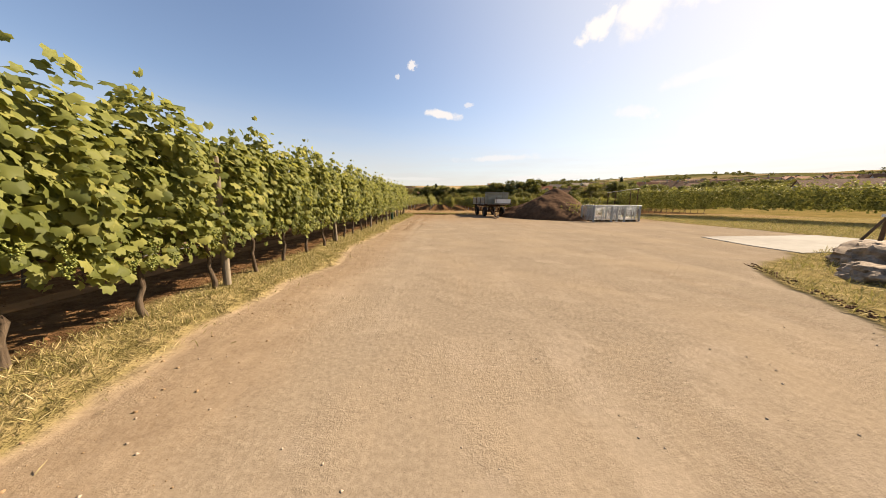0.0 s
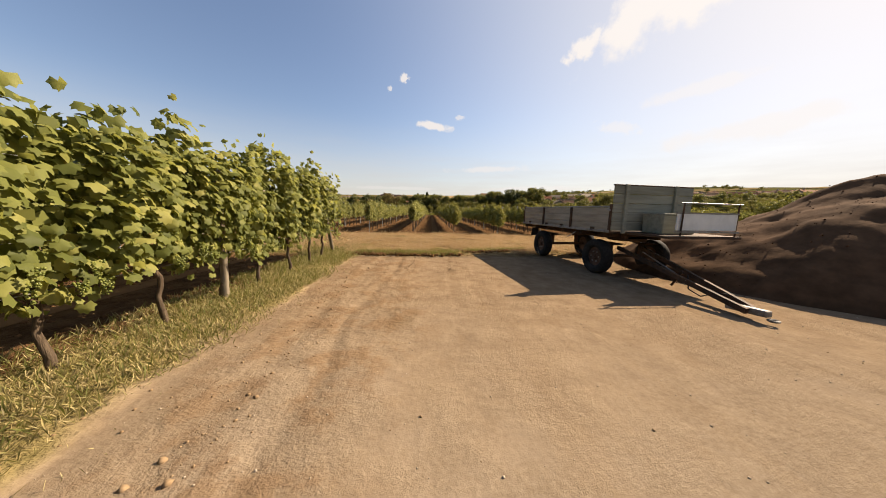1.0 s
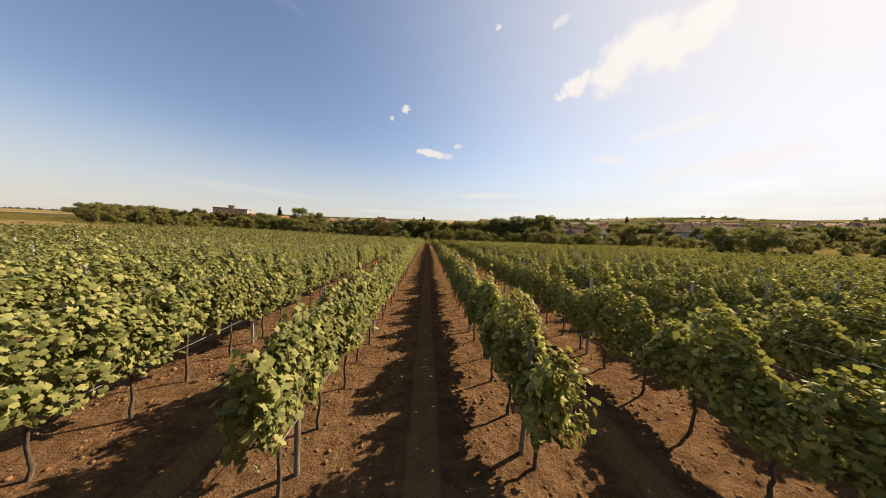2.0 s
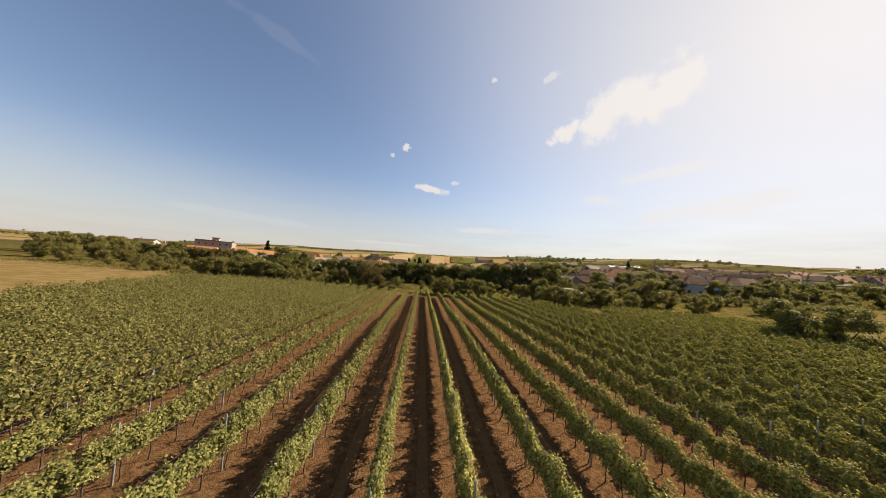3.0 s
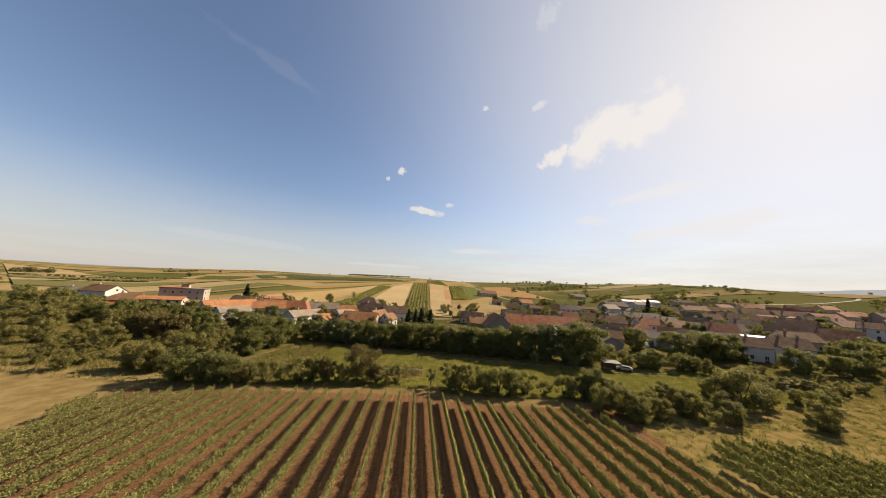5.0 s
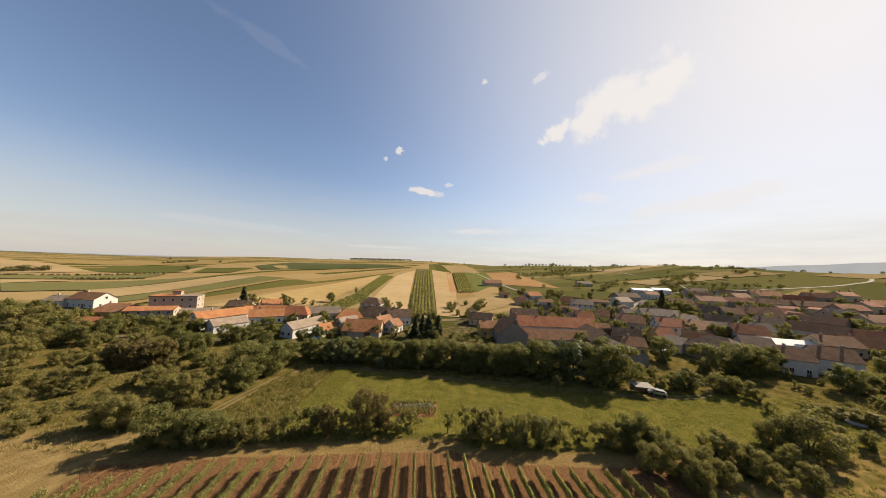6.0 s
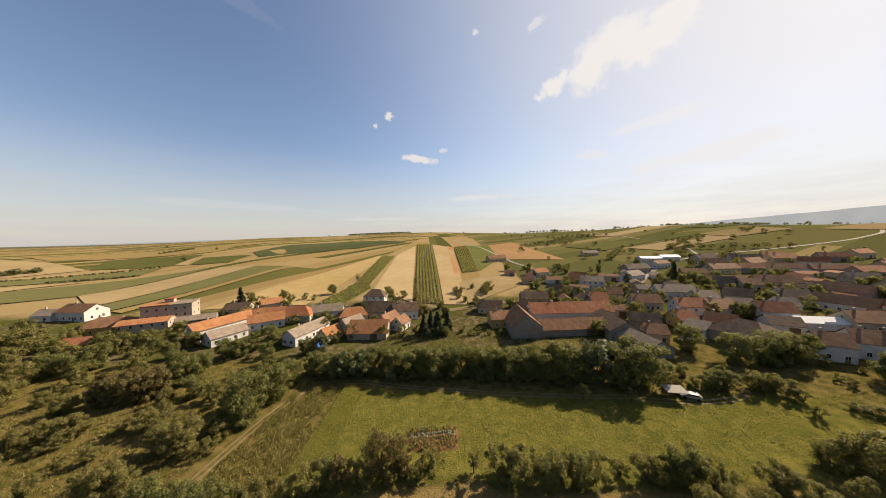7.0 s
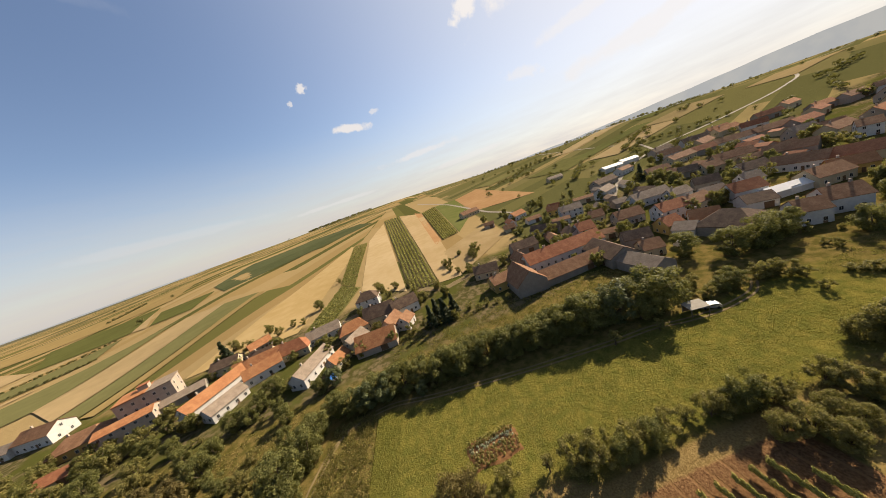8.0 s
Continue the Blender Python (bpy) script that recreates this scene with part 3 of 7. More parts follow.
    gravel = mix(t, mth(t, "MULTIPLY", inv(step(t, streak, 0.3, 0.45)), 0.25), gravel, (0.38, 0.27, 0.17))
    red = mix(t, step(t, n_fine, 0.3, 0.7), (0.30, 0.195, 0.112), (0.46, 0.32, 0.195))
    rim = mth(t, "MAXIMUM", mth(t, "MULTIPLY", inv(step(t, xw, -2.1, -0.9)), 0.6), step(t, yw, 13, 21))
    gravel = mix(t, mth(t, "MULTIPLY", rim, 0.78), gravel, red)
    gravel = mix(t, mth(t, "MULTIPLY", both(rim, step(t, noisef(t, vmath(t, "MULTIPLY", p, (1.5, 0.6, 1)), 1.0, 6, 0.7), 0.5, 0.72)), 0.45), gravel, (0.27, 0.17, 0.09))
    spots = both(step(t, noisef(t, vmath(t, "MULTIPLY", p, (0.9, 0.45, 1)), 0.8, 5, 0.6), 0.62, 0.70), step(t, y, 7, 12))
    gravel = mix(t, mth(t, "MULTIPLY", spots, 0.6), gravel, (0.20, 0.135, 0.075))
    churned = both(band(t, xw, -2.3, -0.6, 0.5), both(step(t, y, 9, 14), step(t, noisef(t, p, 2.3, 5, 0.62), 0.45, 0.62)))
    gravel = mix(t, mth(t, "MULTIPLY", churned, 0.55), gravel, (0.29, 0.17, 0.085))
    yard = both(both(step(t, xw, -2.85, -2.55), inv(step(t, xw, 16.5, 17.1))), both(inv(step(t, yw, 23.4, 24.2)), step(t, y, -60, -58)))
    wedge = both(step(t, mth(t, "SUBTRACT", xw, mth(t, "MULTIPLY", y, 0.66)), 4.6, 4.9), inv(step(t, mth(t, "ADD", yw, mth(t, "MULTIPLY", x, -0.485)), -0.4, 0.0)))
    yard = both(yard, inv(wedge))
    col = mix(t, yard, col, gravel)
    verge_col = mix(t, step(t, n_fine, 0.35, 0.7), (0.25, 0.20, 0.075), (0.52, 0.395, 0.185))
    verge = both(band(t, xw, -3.85, -2.65, 0.2), inv(step(t, y, 24, 25)))
    verge = mth(t, "MAXIMUM", verge, both(both(wedge, step(t, x, -1, 0)), inv(step(t, y, 23, 24))))
    verge = mth(t, "MAXIMUM", verge, both(step(t, xw, 16.7, 17.2), inv(step(t, yw, 23, 26))))
    col = mix(t, verge, col, verge_col)

    # tread marks as relief
    rib = mth(t, "MULTIPLY", mth(t, "SINE", mth(t, "MULTIPLY", mth(t, "ADD", y, mth(t, "MULTIPLY", mth(t, "ABSOLUTE", mth(t, "SUBTRACT", lane, 0.04)), 2.0)), 72.0)), both(tread, vines))
    clods = mth(t, "MULTIPLY", noisef(t, p, 7, 6, 0.7), both(tilled, inv(tread)))
    tufts = mth(t, "MULTIPLY", n_fine, mth(t, "MAXIMUM", patch, verge))
    ruts = noisef(t, vmath(t, "MULTIPLY", p, (1.1, 0.8, 1)), 1.0, 5, 0.6)
    ruts = both(mth(t, "MULTIPLY", ruts, mth(t, "ADD", mth(t, "MULTIPLY", rim, 0.9), 0.25)), yard)
    churn = both(band(t, xw, -2.3, -0.6, 0.5), both(step(t, y, 9, 14), yard))
    ruts = mth(t, "ADD", ruts, mth(t, "MULTIPLY", noisef(t, p, 2.3, 5, 0.62), mth(t, "MULTIPLY", churn, 1.4)))
    ruts = mth(t, "ADD", ruts, mth(t, "MULTIPLY", noisef(t, p, 8, 5, 0.65), both(mth(t, "MULTIPLY", rim, 0.35), yard)))
    wander = mth(t, "ADD", x, mth(t, "MULTIPLY", mth(t, "SUBTRACT", noisef(t, p, 0.25, 2), 0.5), 1.1))
    groove = mth(t, "MAXIMUM", band(t, wander, -1.95, -1.7, 0.12), band(t, wander, -1.35, -1.2, 0.1))
    groove = both(groove, both(step(t, y, 8, 13), yard))
    ruts = mth(t, "SUBTRACT", ruts, mth(t, "MULTIPLY", groove, 0.45))
    stony = mth(t, "ADD", 0.25, step(t, noisef(t, p, 0.8, 4, 0.6), 0.42, 0.62))
    stones = mth(t, "MULTIPLY", mth(t, "ADD", noisef(t, p, 60, 3, 0.8), noisef(t, p, 21, 3, 0.7)), mth(t, "MULTIPLY", stony, 0.17))
    hgt = mth(t, "ADD", mth(t, "ADD", mth(t, "MULTIPLY", rib, 0.6), mth(t, "MULTIPLY", clods, 5.0)), mth(t, "ADD", mth(t, "MULTIPLY", tufts, 6.5), stones))
    hgt = mth(t, "ADD", hgt, ruts)
    hgt = mth(t, "ADD", hgt, mth(t, "MULTIPLY", n_fine, mth(t, "MULTIPLY", step(t, y, 100, 120), 6.0)))
    hgt = mth(t, "ADD", hgt, mth(t, "MULTIPLY", noisef(t, p, 1.1, 5, 0.7), mth(t, "MULTIPLY", meadow, 9.0)))
    # past 2600 m a greyer tone carries distance haze in the colour
    far_off = vmath(t, "LENGTH", p)
    col = mix(t, step(t, far_off, 2600, 3400), col, mix(t, step(t, wide_far, 0.4, 0.6), (0.10, 0.115, 0.085), (0.20, 0.17, 0.10)))
    col = mix(t, 1.0, col, (0.66, 0.655, 0.64), "MULTIPLY")
    return finish(m, t, col, 0.95, hgt, 0.75, 0.05, spec=0.0)


GROUND = ground_material()


def grow(a, b, first, factor):
    out, s = [a], first
    while out[-1] < b:
        out.append(out[-1] + s)
        s *= factor
    return np.array(out)


def make_ground():
    side = np.concatenate([np.arange(0, 60, 1.2), np.arange(60, 320, 6), grow(320, 4600, 9, 1.13)])
    xs = np.concatenate([-side[:0:-1], side])
    ys = np.concatenate([-grow(40, 700, 8, 1.3)[::-1], np.arange(-39, 40, 0.9), np.arange(40, 130, 1.5), np.arange(130, 330, 4), grow(330, 4600, 7, 1.1)])
    gx, gy = np.meshgrid(xs, ys)
    h = land(gx.ravel(), gy.ravel())
    v = np.stack([gx.ravel(), gy.ravel(), h], 1)
    bumpy = (v[:, 1] > 24.5) & (v[:, 1] < 31) & (np.abs(v[:, 0]) < 40)
    v[bumpy, 2] += np.array([0.10 * noise.noise(Vector((a * 0.5, b * 0.5, 3))) for a, b in v[bumpy, :2]]) if bumpy.any() else 0
    w, k = len(xs), len(ys)
    i = np.arange((k - 1) * w).reshape(k - 1, w)[:, :-1].ravel()
    f = np.stack([i, i + 1, i + w + 1, i + w], 1)
    tagged(new("ground", mesh_from("ground", v, f, GROUND, True)), "rolling farmland of gravel, soil, meadow and stubble", "ground", kind="structure")


make_ground()


# ---- vines ----
def canopy(length, low, top, half, per_metre, size, template, rng, shoots=0.07, dense=230, inner_size=0.135, ragged=0.10, flutter=1.5, lumpy=0.0, sunny=0.0, cap=0.0):
    """Leaves of a hedge of vines that runs along y from 0, hung in an uneven curtain and turned a little to the sun."""
    n = int(length * per_metre)
    y = rng.uniform(-0.08, length + 0.08, n)
    ph = rng.uniform(0, 6.28, 4)
    bulge = 1 + 0.28 * np.sin(y * 2.6 + ph[0]) + 0.18 * np.sin(y * 5.9 + ph[1])
    crest = top + lumpy * np.abs(np.sin(np.pi * y + ph[0])) - 0.5 * lumpy + 0.19 * np.sin(y * 3.1 + ph[2]) + 0.12 * np.sin(y * 8.3 + ph[3])
    foot = low + ragged * np.sin(y * 4.2 + ph[1])
    u = rng.beta(1.15, 1.0, n)
    z = foot + (crest - foot) * u
    side = np.where(rng.random(n) < 0.5, -1.0, 1.0)
    depth = np.sqrt(rng.random(n))
    x = side * half * bulge * depth * (0.72 + 0.42 * np.sin(np.pi * np.clip(u, 0.05, 1)))
    stray = rng.random(n) < shoots
    z = np.where(stray, crest + rng.exponential(0.08, n), z)
    x = np.where(stray, x * 0.5, x)
    p = np.stack([x, y, z], 1)
    nrm = np.stack([side * (0.9 - 0.3 * u * u) + flutter * rng.normal(0, 0.35, n), flutter * rng.normal(0, 0.5, n), 0.35 + 0.9 * u * u + flutter * rng.normal(0, 0.3, n)], 1)
    nrm = nrm + sunny * np.array(SUN) * np.where(side > 0, 1.0, 0.4)[:, None]
    tip = np.stack([0.8 * flutter * rng.normal(0, 0.3, n), 0.8 * flutter * rng.normal(0, 0.4, n), np.full(n, -1.0)], 1)
    outer = scatter(*template, p, nrm, size * rng.uniform(0.6, 1.25, n), rng, tip)
    k = int(length * dense)
    yy, uu = rng.uniform(0, length, k), rng.random(k)
    q = np.stack([rng.normal(0, half * 0.22, k), yy, low + 0.1 + (top - low - 0.22) * uu], 1)
    inner = scatter(*LEAF_FAR, q, np.stack([np.sign(rng.normal(size=k)), rng.normal(0, 0.35, k), rng.normal(0, 0.35, k)], 1), inner_size * rng.uniform(0.8, 1.2, k), rng)
    pieces = [outer, inner]
    if cap:
        # young leaves on the shoots that flop over the top wire, spread to the sun
        j = int(n * cap)
        yt = rng.uniform(0, length, j)
        zt = top + lumpy * np.abs(np.sin(np.pi * yt + ph[0])) - 0.5 * lumpy + 0.19 * np.sin(yt * 3.1 + ph[2]) + 0.12 * np.sin(yt * 8.3 + ph[3])
        xt = rng.normal(0.04, half * 0.75, j)
        over = np.stack([xt, yt, zt - 1.2 * np.abs(xt) + rng.uniform(-0.08, 0.16, j)], 1)
        pieces.append(scatter(*template, over, 0.7 * np.array(SUN) + (0, 0, 0.5) + rng.normal(0, 0.33, (j, 3)), size * rng.uniform(0.6, 1.1, j), rng))
    return merge(pieces)


def vine_trunk(low, rng, parts=6, stout=1.0):
    """A gnarled stem with two short arms along the wire."""
    pts = [(stout * rng.normal(0, 0.012), stout * rng.normal(0, 0.014) + 0.5, low * 1.1 * i / parts - 0.08 * (i == 0)) for i in range(parts + 1)]
    top = pts[-1]
    arms = [([top, (0, 0.25, low * 1.2), (0.02, -0.02, low * 1.24)], [0.028, 0.022, 0.012]), ([top, (0, 0.75, low * 1.2), (-0.02, 1.0, low * 1.22)], [0.028, 0.022, 0.012])]
    return merge([tube_path(pts, [stout * r for r in (0.030, 0.025, 0.022, 0.021, 0.020, 0.021, 0.024)[: parts + 1]], 7)] + [tube_path(*a, 5) for a in arms])


def grape_bunch(rng):
    k = 34
    z = -rng.beta(1.2, 1.6, k) * 0.17
    r = 0.045 * (1 + z / 0.19)
    a = rng.uniform(0, 6.28, k)
    p = np.stack([r * np.cos(a), r * np.sin(a), z], 1)
    ball = LUMP[0] / np.linalg.norm(LUMP[0], axis=1, keepdims=True)
    return scatter(ball, LUMP[1], p, rng.normal(size=(k, 3)), 0.0125, rng)


def make_vine(label, group, low, top, half, per_metre, size, template, leaf, seed, grapes=0, stout=1.0, ragged=0.10, flutter=1.5, lumpy=0.0, sunny=0.0, cap=0.0):
    rng = np.random.default_rng(seed)
    ob = thing("grapevine", pose(0, 0, -50), label, "grapevine", group)
    child(new("trunk", mesh_from("trunk", *vine_trunk(low, rng, 6, stout), BARK, True)), ob)
    child(new("foliage", mesh_from("foliage", *canopy(1.0, low, top, half, per_metre, size, template, rng, ragged=ragged, flutter=flutter, lumpy=lumpy, sunny=sunny, cap=cap), leaf)), ob)
    for _ in range(grapes):
        b = new("grape_bunch", mesh_from("grape_bunch", *grape_bunch(rng), GRAPE, True))
        b.matrix_basis = pose(half * rng.uniform(0.75, 1.05), rng.uniform(0.1, 0.9), low + rng.uniform(0.1, 0.4))
        tagged(child(b, ob), "bunch of unripe yellow-green grapes", kind="stuff")
    return ob


def remove(ob):
    for o in (*ob.children_recursive, ob):
        bpy.data.objects.remove(o)


# the row along the yard
rng_place = np.random.default_rng(5)
kinds = [make_vine("tall leafy grapevine with unripe grapes beside the gravel yard", "vines along the yard", 0.66, 2.37, 0.40, 860, 0.125, LEAF_FINE, YARD_LEAF, 20 + k, 5, 1.45, 0.2, 1.4, 0.0, 0.5) for k in range(4)]
ROW_X = -3.63
for k in range(31):
    y = -7.0 + k
    copy_thing(kinds[k % 4], pose(ROW_X + rng_place.normal(0, 0.04), y, gz(ROW_X, y), 0, 0, 0) @ Matrix.Diagonal((1, 1, 1 + rng_place.normal(0, 0.025), 1)))
for k in kinds:
    remove(k)

# rows behind it, seen under and through the first
def row_stuff(rows, per_metre, size, template, leaf, low, top, half, seed, name, label, flutter=1.5, lumpy=0.0, dense=70, cap=0.0):
    """rows: (x, first y, last y). One object for all."""
    rng = np.random.default_rng(seed)
    out = []
    for x, a, b in rows:
        v, f = canopy(b - a, low, top, half, per_metre, size, template, rng, 0.10, dense, 0.2, flutter=flutter, lumpy=lumpy, cap=cap)
        v = v + np.array([x, a, 0])
        v[:, 2] += land(v[:, 0], v[:, 1])
        out.append((v, f))
    return tagged(new(name, mesh_from(name, *merge(out), leaf)), label, "vines", kind="stuff")


def trunk_stuff(rows, gap, seed, low=0.75):
    rng = np.random.default_rng(seed)
    out = []
    for x, a, b in rows:
        for y in np.arange(a + 0.5, b, gap):
            h = gz(x, y)
            j = rng.normal(0, 0.06, 4)
            out.append(tube_path([(x + j[0], y, h - 0.05), (x + j[1], y + j[2], h + low * 0.5), (x, y + j[3], h + low * 1.15)], [0.035, 0.027, 0.022], 4))
    return tagged(new("vine_trunks", mesh_from("vine_trunks", *merge(out), BARK)), "dark gnarled stems of the vines", "vine stems", kind="stuff")


back_rows = [(ROW_X - 2.8 * k, -8.0, 24.0 - 0.2 * k) for k in range(1, 6)]
row_stuff(back_rows, 95, 0.24, LEAF_MID, VINE_LEAF, 0.75, 2.3, 0.38, 31, "vine_rows_behind", "leafy rows of vines behind the first row")
trunk_stuff(back_rows, 1.0, 32)

# the large vineyard: rows 2.8 m apart along y
ROWS = range(-20, 13)
START = {k: {-7: 29.1, -6: 29.6, -5: 30.2, -4: 30.8, -3: 31.5, -2: 32.3, -1: 33.1, 0: 33.4, 1: 32.0, 2: 32.1, 3: 32.6}.get(k) or 32.7 + 0.35 * math.sin(k * 2.1) - (3.9 + 0.3 * (-k - 7) if k < 0 else 0.004 * k * k) for k in ROWS}
def row_x(k):
    return 1.4 + 2.8 * k


# the outermost rows start later, along the slanting edge of the stubble
for k in range(-20, -16):
    START[k] = min(112.0 - (56.0 + row_x(k)) / 0.26, 103.0)

def row_end(x):
    """Where a row stops: a curved headland, pulled in beside the dry corner and along the stubble."""
    u = min(max((x + 0.5) / 6.5, 0.0), 1.0)
    y = 115.9 - 0.0011 * x * x - 3.0 * ease(u) - 0.06 * max(x, 0.0) - 0.25 * max(-x - 40.0, 0.0)
    return min(y, 109.0 - 3.6 * (x - 29.0)) if x > 28 else y


NEAR_K, NEAR_LEN = range(-6, 6), 22
kinds, kinds_dark, fine, fine_dark, close, close_dark = [], [], [], [], [], []
for k in range(4):
    for some, dark, count, size, template in ((kinds, 0, 640, 0.088, LEAF_FAR), (kinds_dark, 1, 640, 0.086, LEAF_FAR), (fine, 0, 660, 0.09, LEAF_MID), (fine_dark, 1, 640, 0.088, LEAF_MID), (close, 0, 860, 0.09, LEAF_FINE), (close_dark, 1, 860, 0.086, LEAF_FINE)):
        says = "bushy dark green grapevine on a wire trellis" if dark else "leafy grapevine on a wire trellis in tilled soil"
        some.append(make_vine(says, "vineyard vines", 0.60 if dark else 0.74, 1.52 if dark else 1.72, 0.23 if dark else 0.22, count, size, template, VINE_LEAF_DARK if dark else VINE_LEAF, 50 + 4 * k + dark, flutter=(0.7 if template is LEAF_FAR else 1.2) if dark else 1.5, lumpy=0.3 * dark, sunny=0.0 if dark else 0.4, cap=0.3 if dark else 0.1))
for k in NEAR_K:
    for j in range(NEAR_LEN):
        x, y = row_x(k), START[k] + j
        near = j < 13 and -4 <= k < 5
        nearest = j < 5 and -3 <= k < 3
        light, dark = (close, close_dark) if nearest else (fine, fine_dark) if near else (kinds, kinds_dark)
        src = (light if k < 0 else dark)[(j * 7 + k) % 4]
        copy_thing(src, pose(x + rng_place.normal(0, 0.05), y, gz(x, y), rng_place.normal(0, 1.0), 0, 0) @ Matrix.Diagonal((1, 1, 1 + rng_place.normal(0, 0.035), 1)))
for k in kinds + kinds_dark + fine + fine_dark + close + close_dark:
    remove(k)

far_left = [(row_x(k), START[k] + (NEAR_LEN if k in NEAR_K else 0), row_end(row_x(k))) for k in ROWS if k < 0]
far_right = [(row_x(k), START[k] + (NEAR_LEN if k in NEAR_K else 0), row_end(row_x(k))) for k in ROWS if k >= 0]
row_stuff(far_left, 235, 0.145, LEAF_TRI, VINE_LEAF_FAR, 0.66, 1.80, 0.20, 71, "vine_rows_pale", "long parallel rows of pale green vines")
row_stuff(far_right, 310, 0.138, LEAF_TRI, VINE_LEAF_DARK, 0.55, 1.55, 0.19, 72, "vine_rows_dark", "long parallel rows of dark bushy vines", 0.7, 0.35, 90, 0.3)
trunk_stuff([(x, a, a + 30) for x, a, b in far_left + far_right], 1.0, 73)
# a further block beside the first, and the hedge of vines behind the yard's grass
block = [(38.0 + 2.7 * k, 44 + 1.5 * k, (95.0, 98.5, 99.5, 99.5, 99.2, 98.4, 97.4, 96.0, 94.0, 91.5, 88.0, 84.0)[k]) for k in range(12)]
row_stuff(block, 170, 0.18, LEAF_TRI, VINE_LEAF_DARK, 0.5, 1.55, 0.24, 74, "vine_rows_beside", "separate block of low bushy vine rows", 0.7, 0.3, 70, 0.3)


def slanting_rows():
    rng = np.random.default_rng(75)
    out = []
    for k in range(3):
        v, f = canopy(22 + 2 * k, 0.95, 2.65, 0.42, 420, 0.14, LEAF_FAR, rng)
        m = np.array(pose(32.5 + 2.4 * k, 9.0 + 1.4 * k, 0, 0, 0, 31))
        out.append((v @ m[:3, :3].T + m[:3, 3], f))
    tagged(new("vine_rows_beyond_grass", mesh_from("vine_rows_beyond_grass", *merge(out), VINE_LEAF_DARK)), "tall dark vine hedge beyond the grass strip", "vines", kind="stuff")


slanting_rows()


# posts and wires
def post(kind, label, m, group):
    ob = thing("trellis_post", m, label, "post", group)
    if kind == "wood":
        v, f = tube_path([(0, 0, -0.2), (0.005, 0, 0.7), (-0.004, 0, 1.4), (0, 0, 2.0)], [0.056, 0.054, 0.052, 0.05], 10)
        child(new("pole", mesh_from("pole", v, f, POST_WOOD, True)), ob)
        part("pole_top", new_rod((0, 0, 1.995), (0, 0, 2.02), 0.05, 0.036, 10), POST_WOOD, ob)
    else:
        bm = box(bmesh.new(), (0.055, 0.006, 2.1), (0, 0, 0.9))
        box(bm, (0.006, 0.04, 2.1), (-0.027, 0.02, 0.9))
        box(bm, (0.006, 0.04, 2.1), (0.027, 0.02, 0.9))
        part("profile", bm, POST_STEEL, ob)
        for z in (0.7, 1.1, 1.5, 1.85):
            part("hook", new_box((0.075, 0.012, 0.02), (0, -0.006, z)), POST_STEEL, ob)
    return ob


wood = post("wood", "weathered round wooden trellis post", pose(0, 0, -50), "trellis posts")
steel = post("steel", "galvanised steel trellis post with wire hooks", pose(0, 0, -50), "trellis posts")
for y in (-3.2, 1.7, 6.4, 11.0, 15.2, 19.5):
    copy_thing(wood, pose(ROW_X + 0.05, y, 0, 1.5, 1, 40 * y))
copy_thing(wood, pose(ROW_X, 24.5, 0, 24, 0, 0))
for k in range(1, 4):
    for y in (2.0, 7.0, 12.0, 17.0, 22.0):
        copy_thing(steel, pose(ROW_X - 2.8 * k, y + 0.6 * k, 0, 1, 2, 0))
for k in range(-8, 9):
    x = row_x(k)
    for j in range(6):
        y = START[k] + 0.5 + 4.7 * j
        if j == 0 and k in (-1, 0, 1):
            copy_thing(wood, pose(x, y + 0.25, gz(x, y), 2, 1, 0) @ Matrix.Diagonal((0.6, 0.6, 0.78, 1)))
        elif j == 0:
            copy_thing(wood if k % 2 else steel, pose(x, y - 0.1, gz(x, y), (13, 4, 8)[k % 3], 1, 0) @ Matrix.Diagonal((0.85, 0.85, 0.86, 1)))
        else:
            copy_thing(steel, pose(x, y, gz(x, y), 0.8, -1, 0))
remove(wood)
remove(steel)


def wires():
    out = []
    for x, a, b in [(ROW_X - 2.8 * k, -8, 24.6) for k in range(3)] + [(row_x(k), START[k] + 0.35, START[k] + 32) for k in range(-8, 9)]:
        for z, r in ((0.72, 0.007), (1.15, 0.003), (1.5, 0.003), (1.85, 0.003)):
            ys = np.linspace(a, b, 9)
            out.append(tube_path([(x + 0.03, y, gz(x, y) + z - 0.012 * (i % 2)) for i, y in enumerate(ys)], [r] * 9, 4))
        if x < -6:
            out.append(tube_path([(x, a, gz(x, a) + 1.3), (x, a - 0.7, gz(x, a) - 0.02)], [0.003, 0.003], 4))
    tagged(new("trellis_wires", mesh_from("trellis_wires", *merge(out), WIRE)), "thin steel wires along the vine rows", "wire", kind="stuff")


wires()


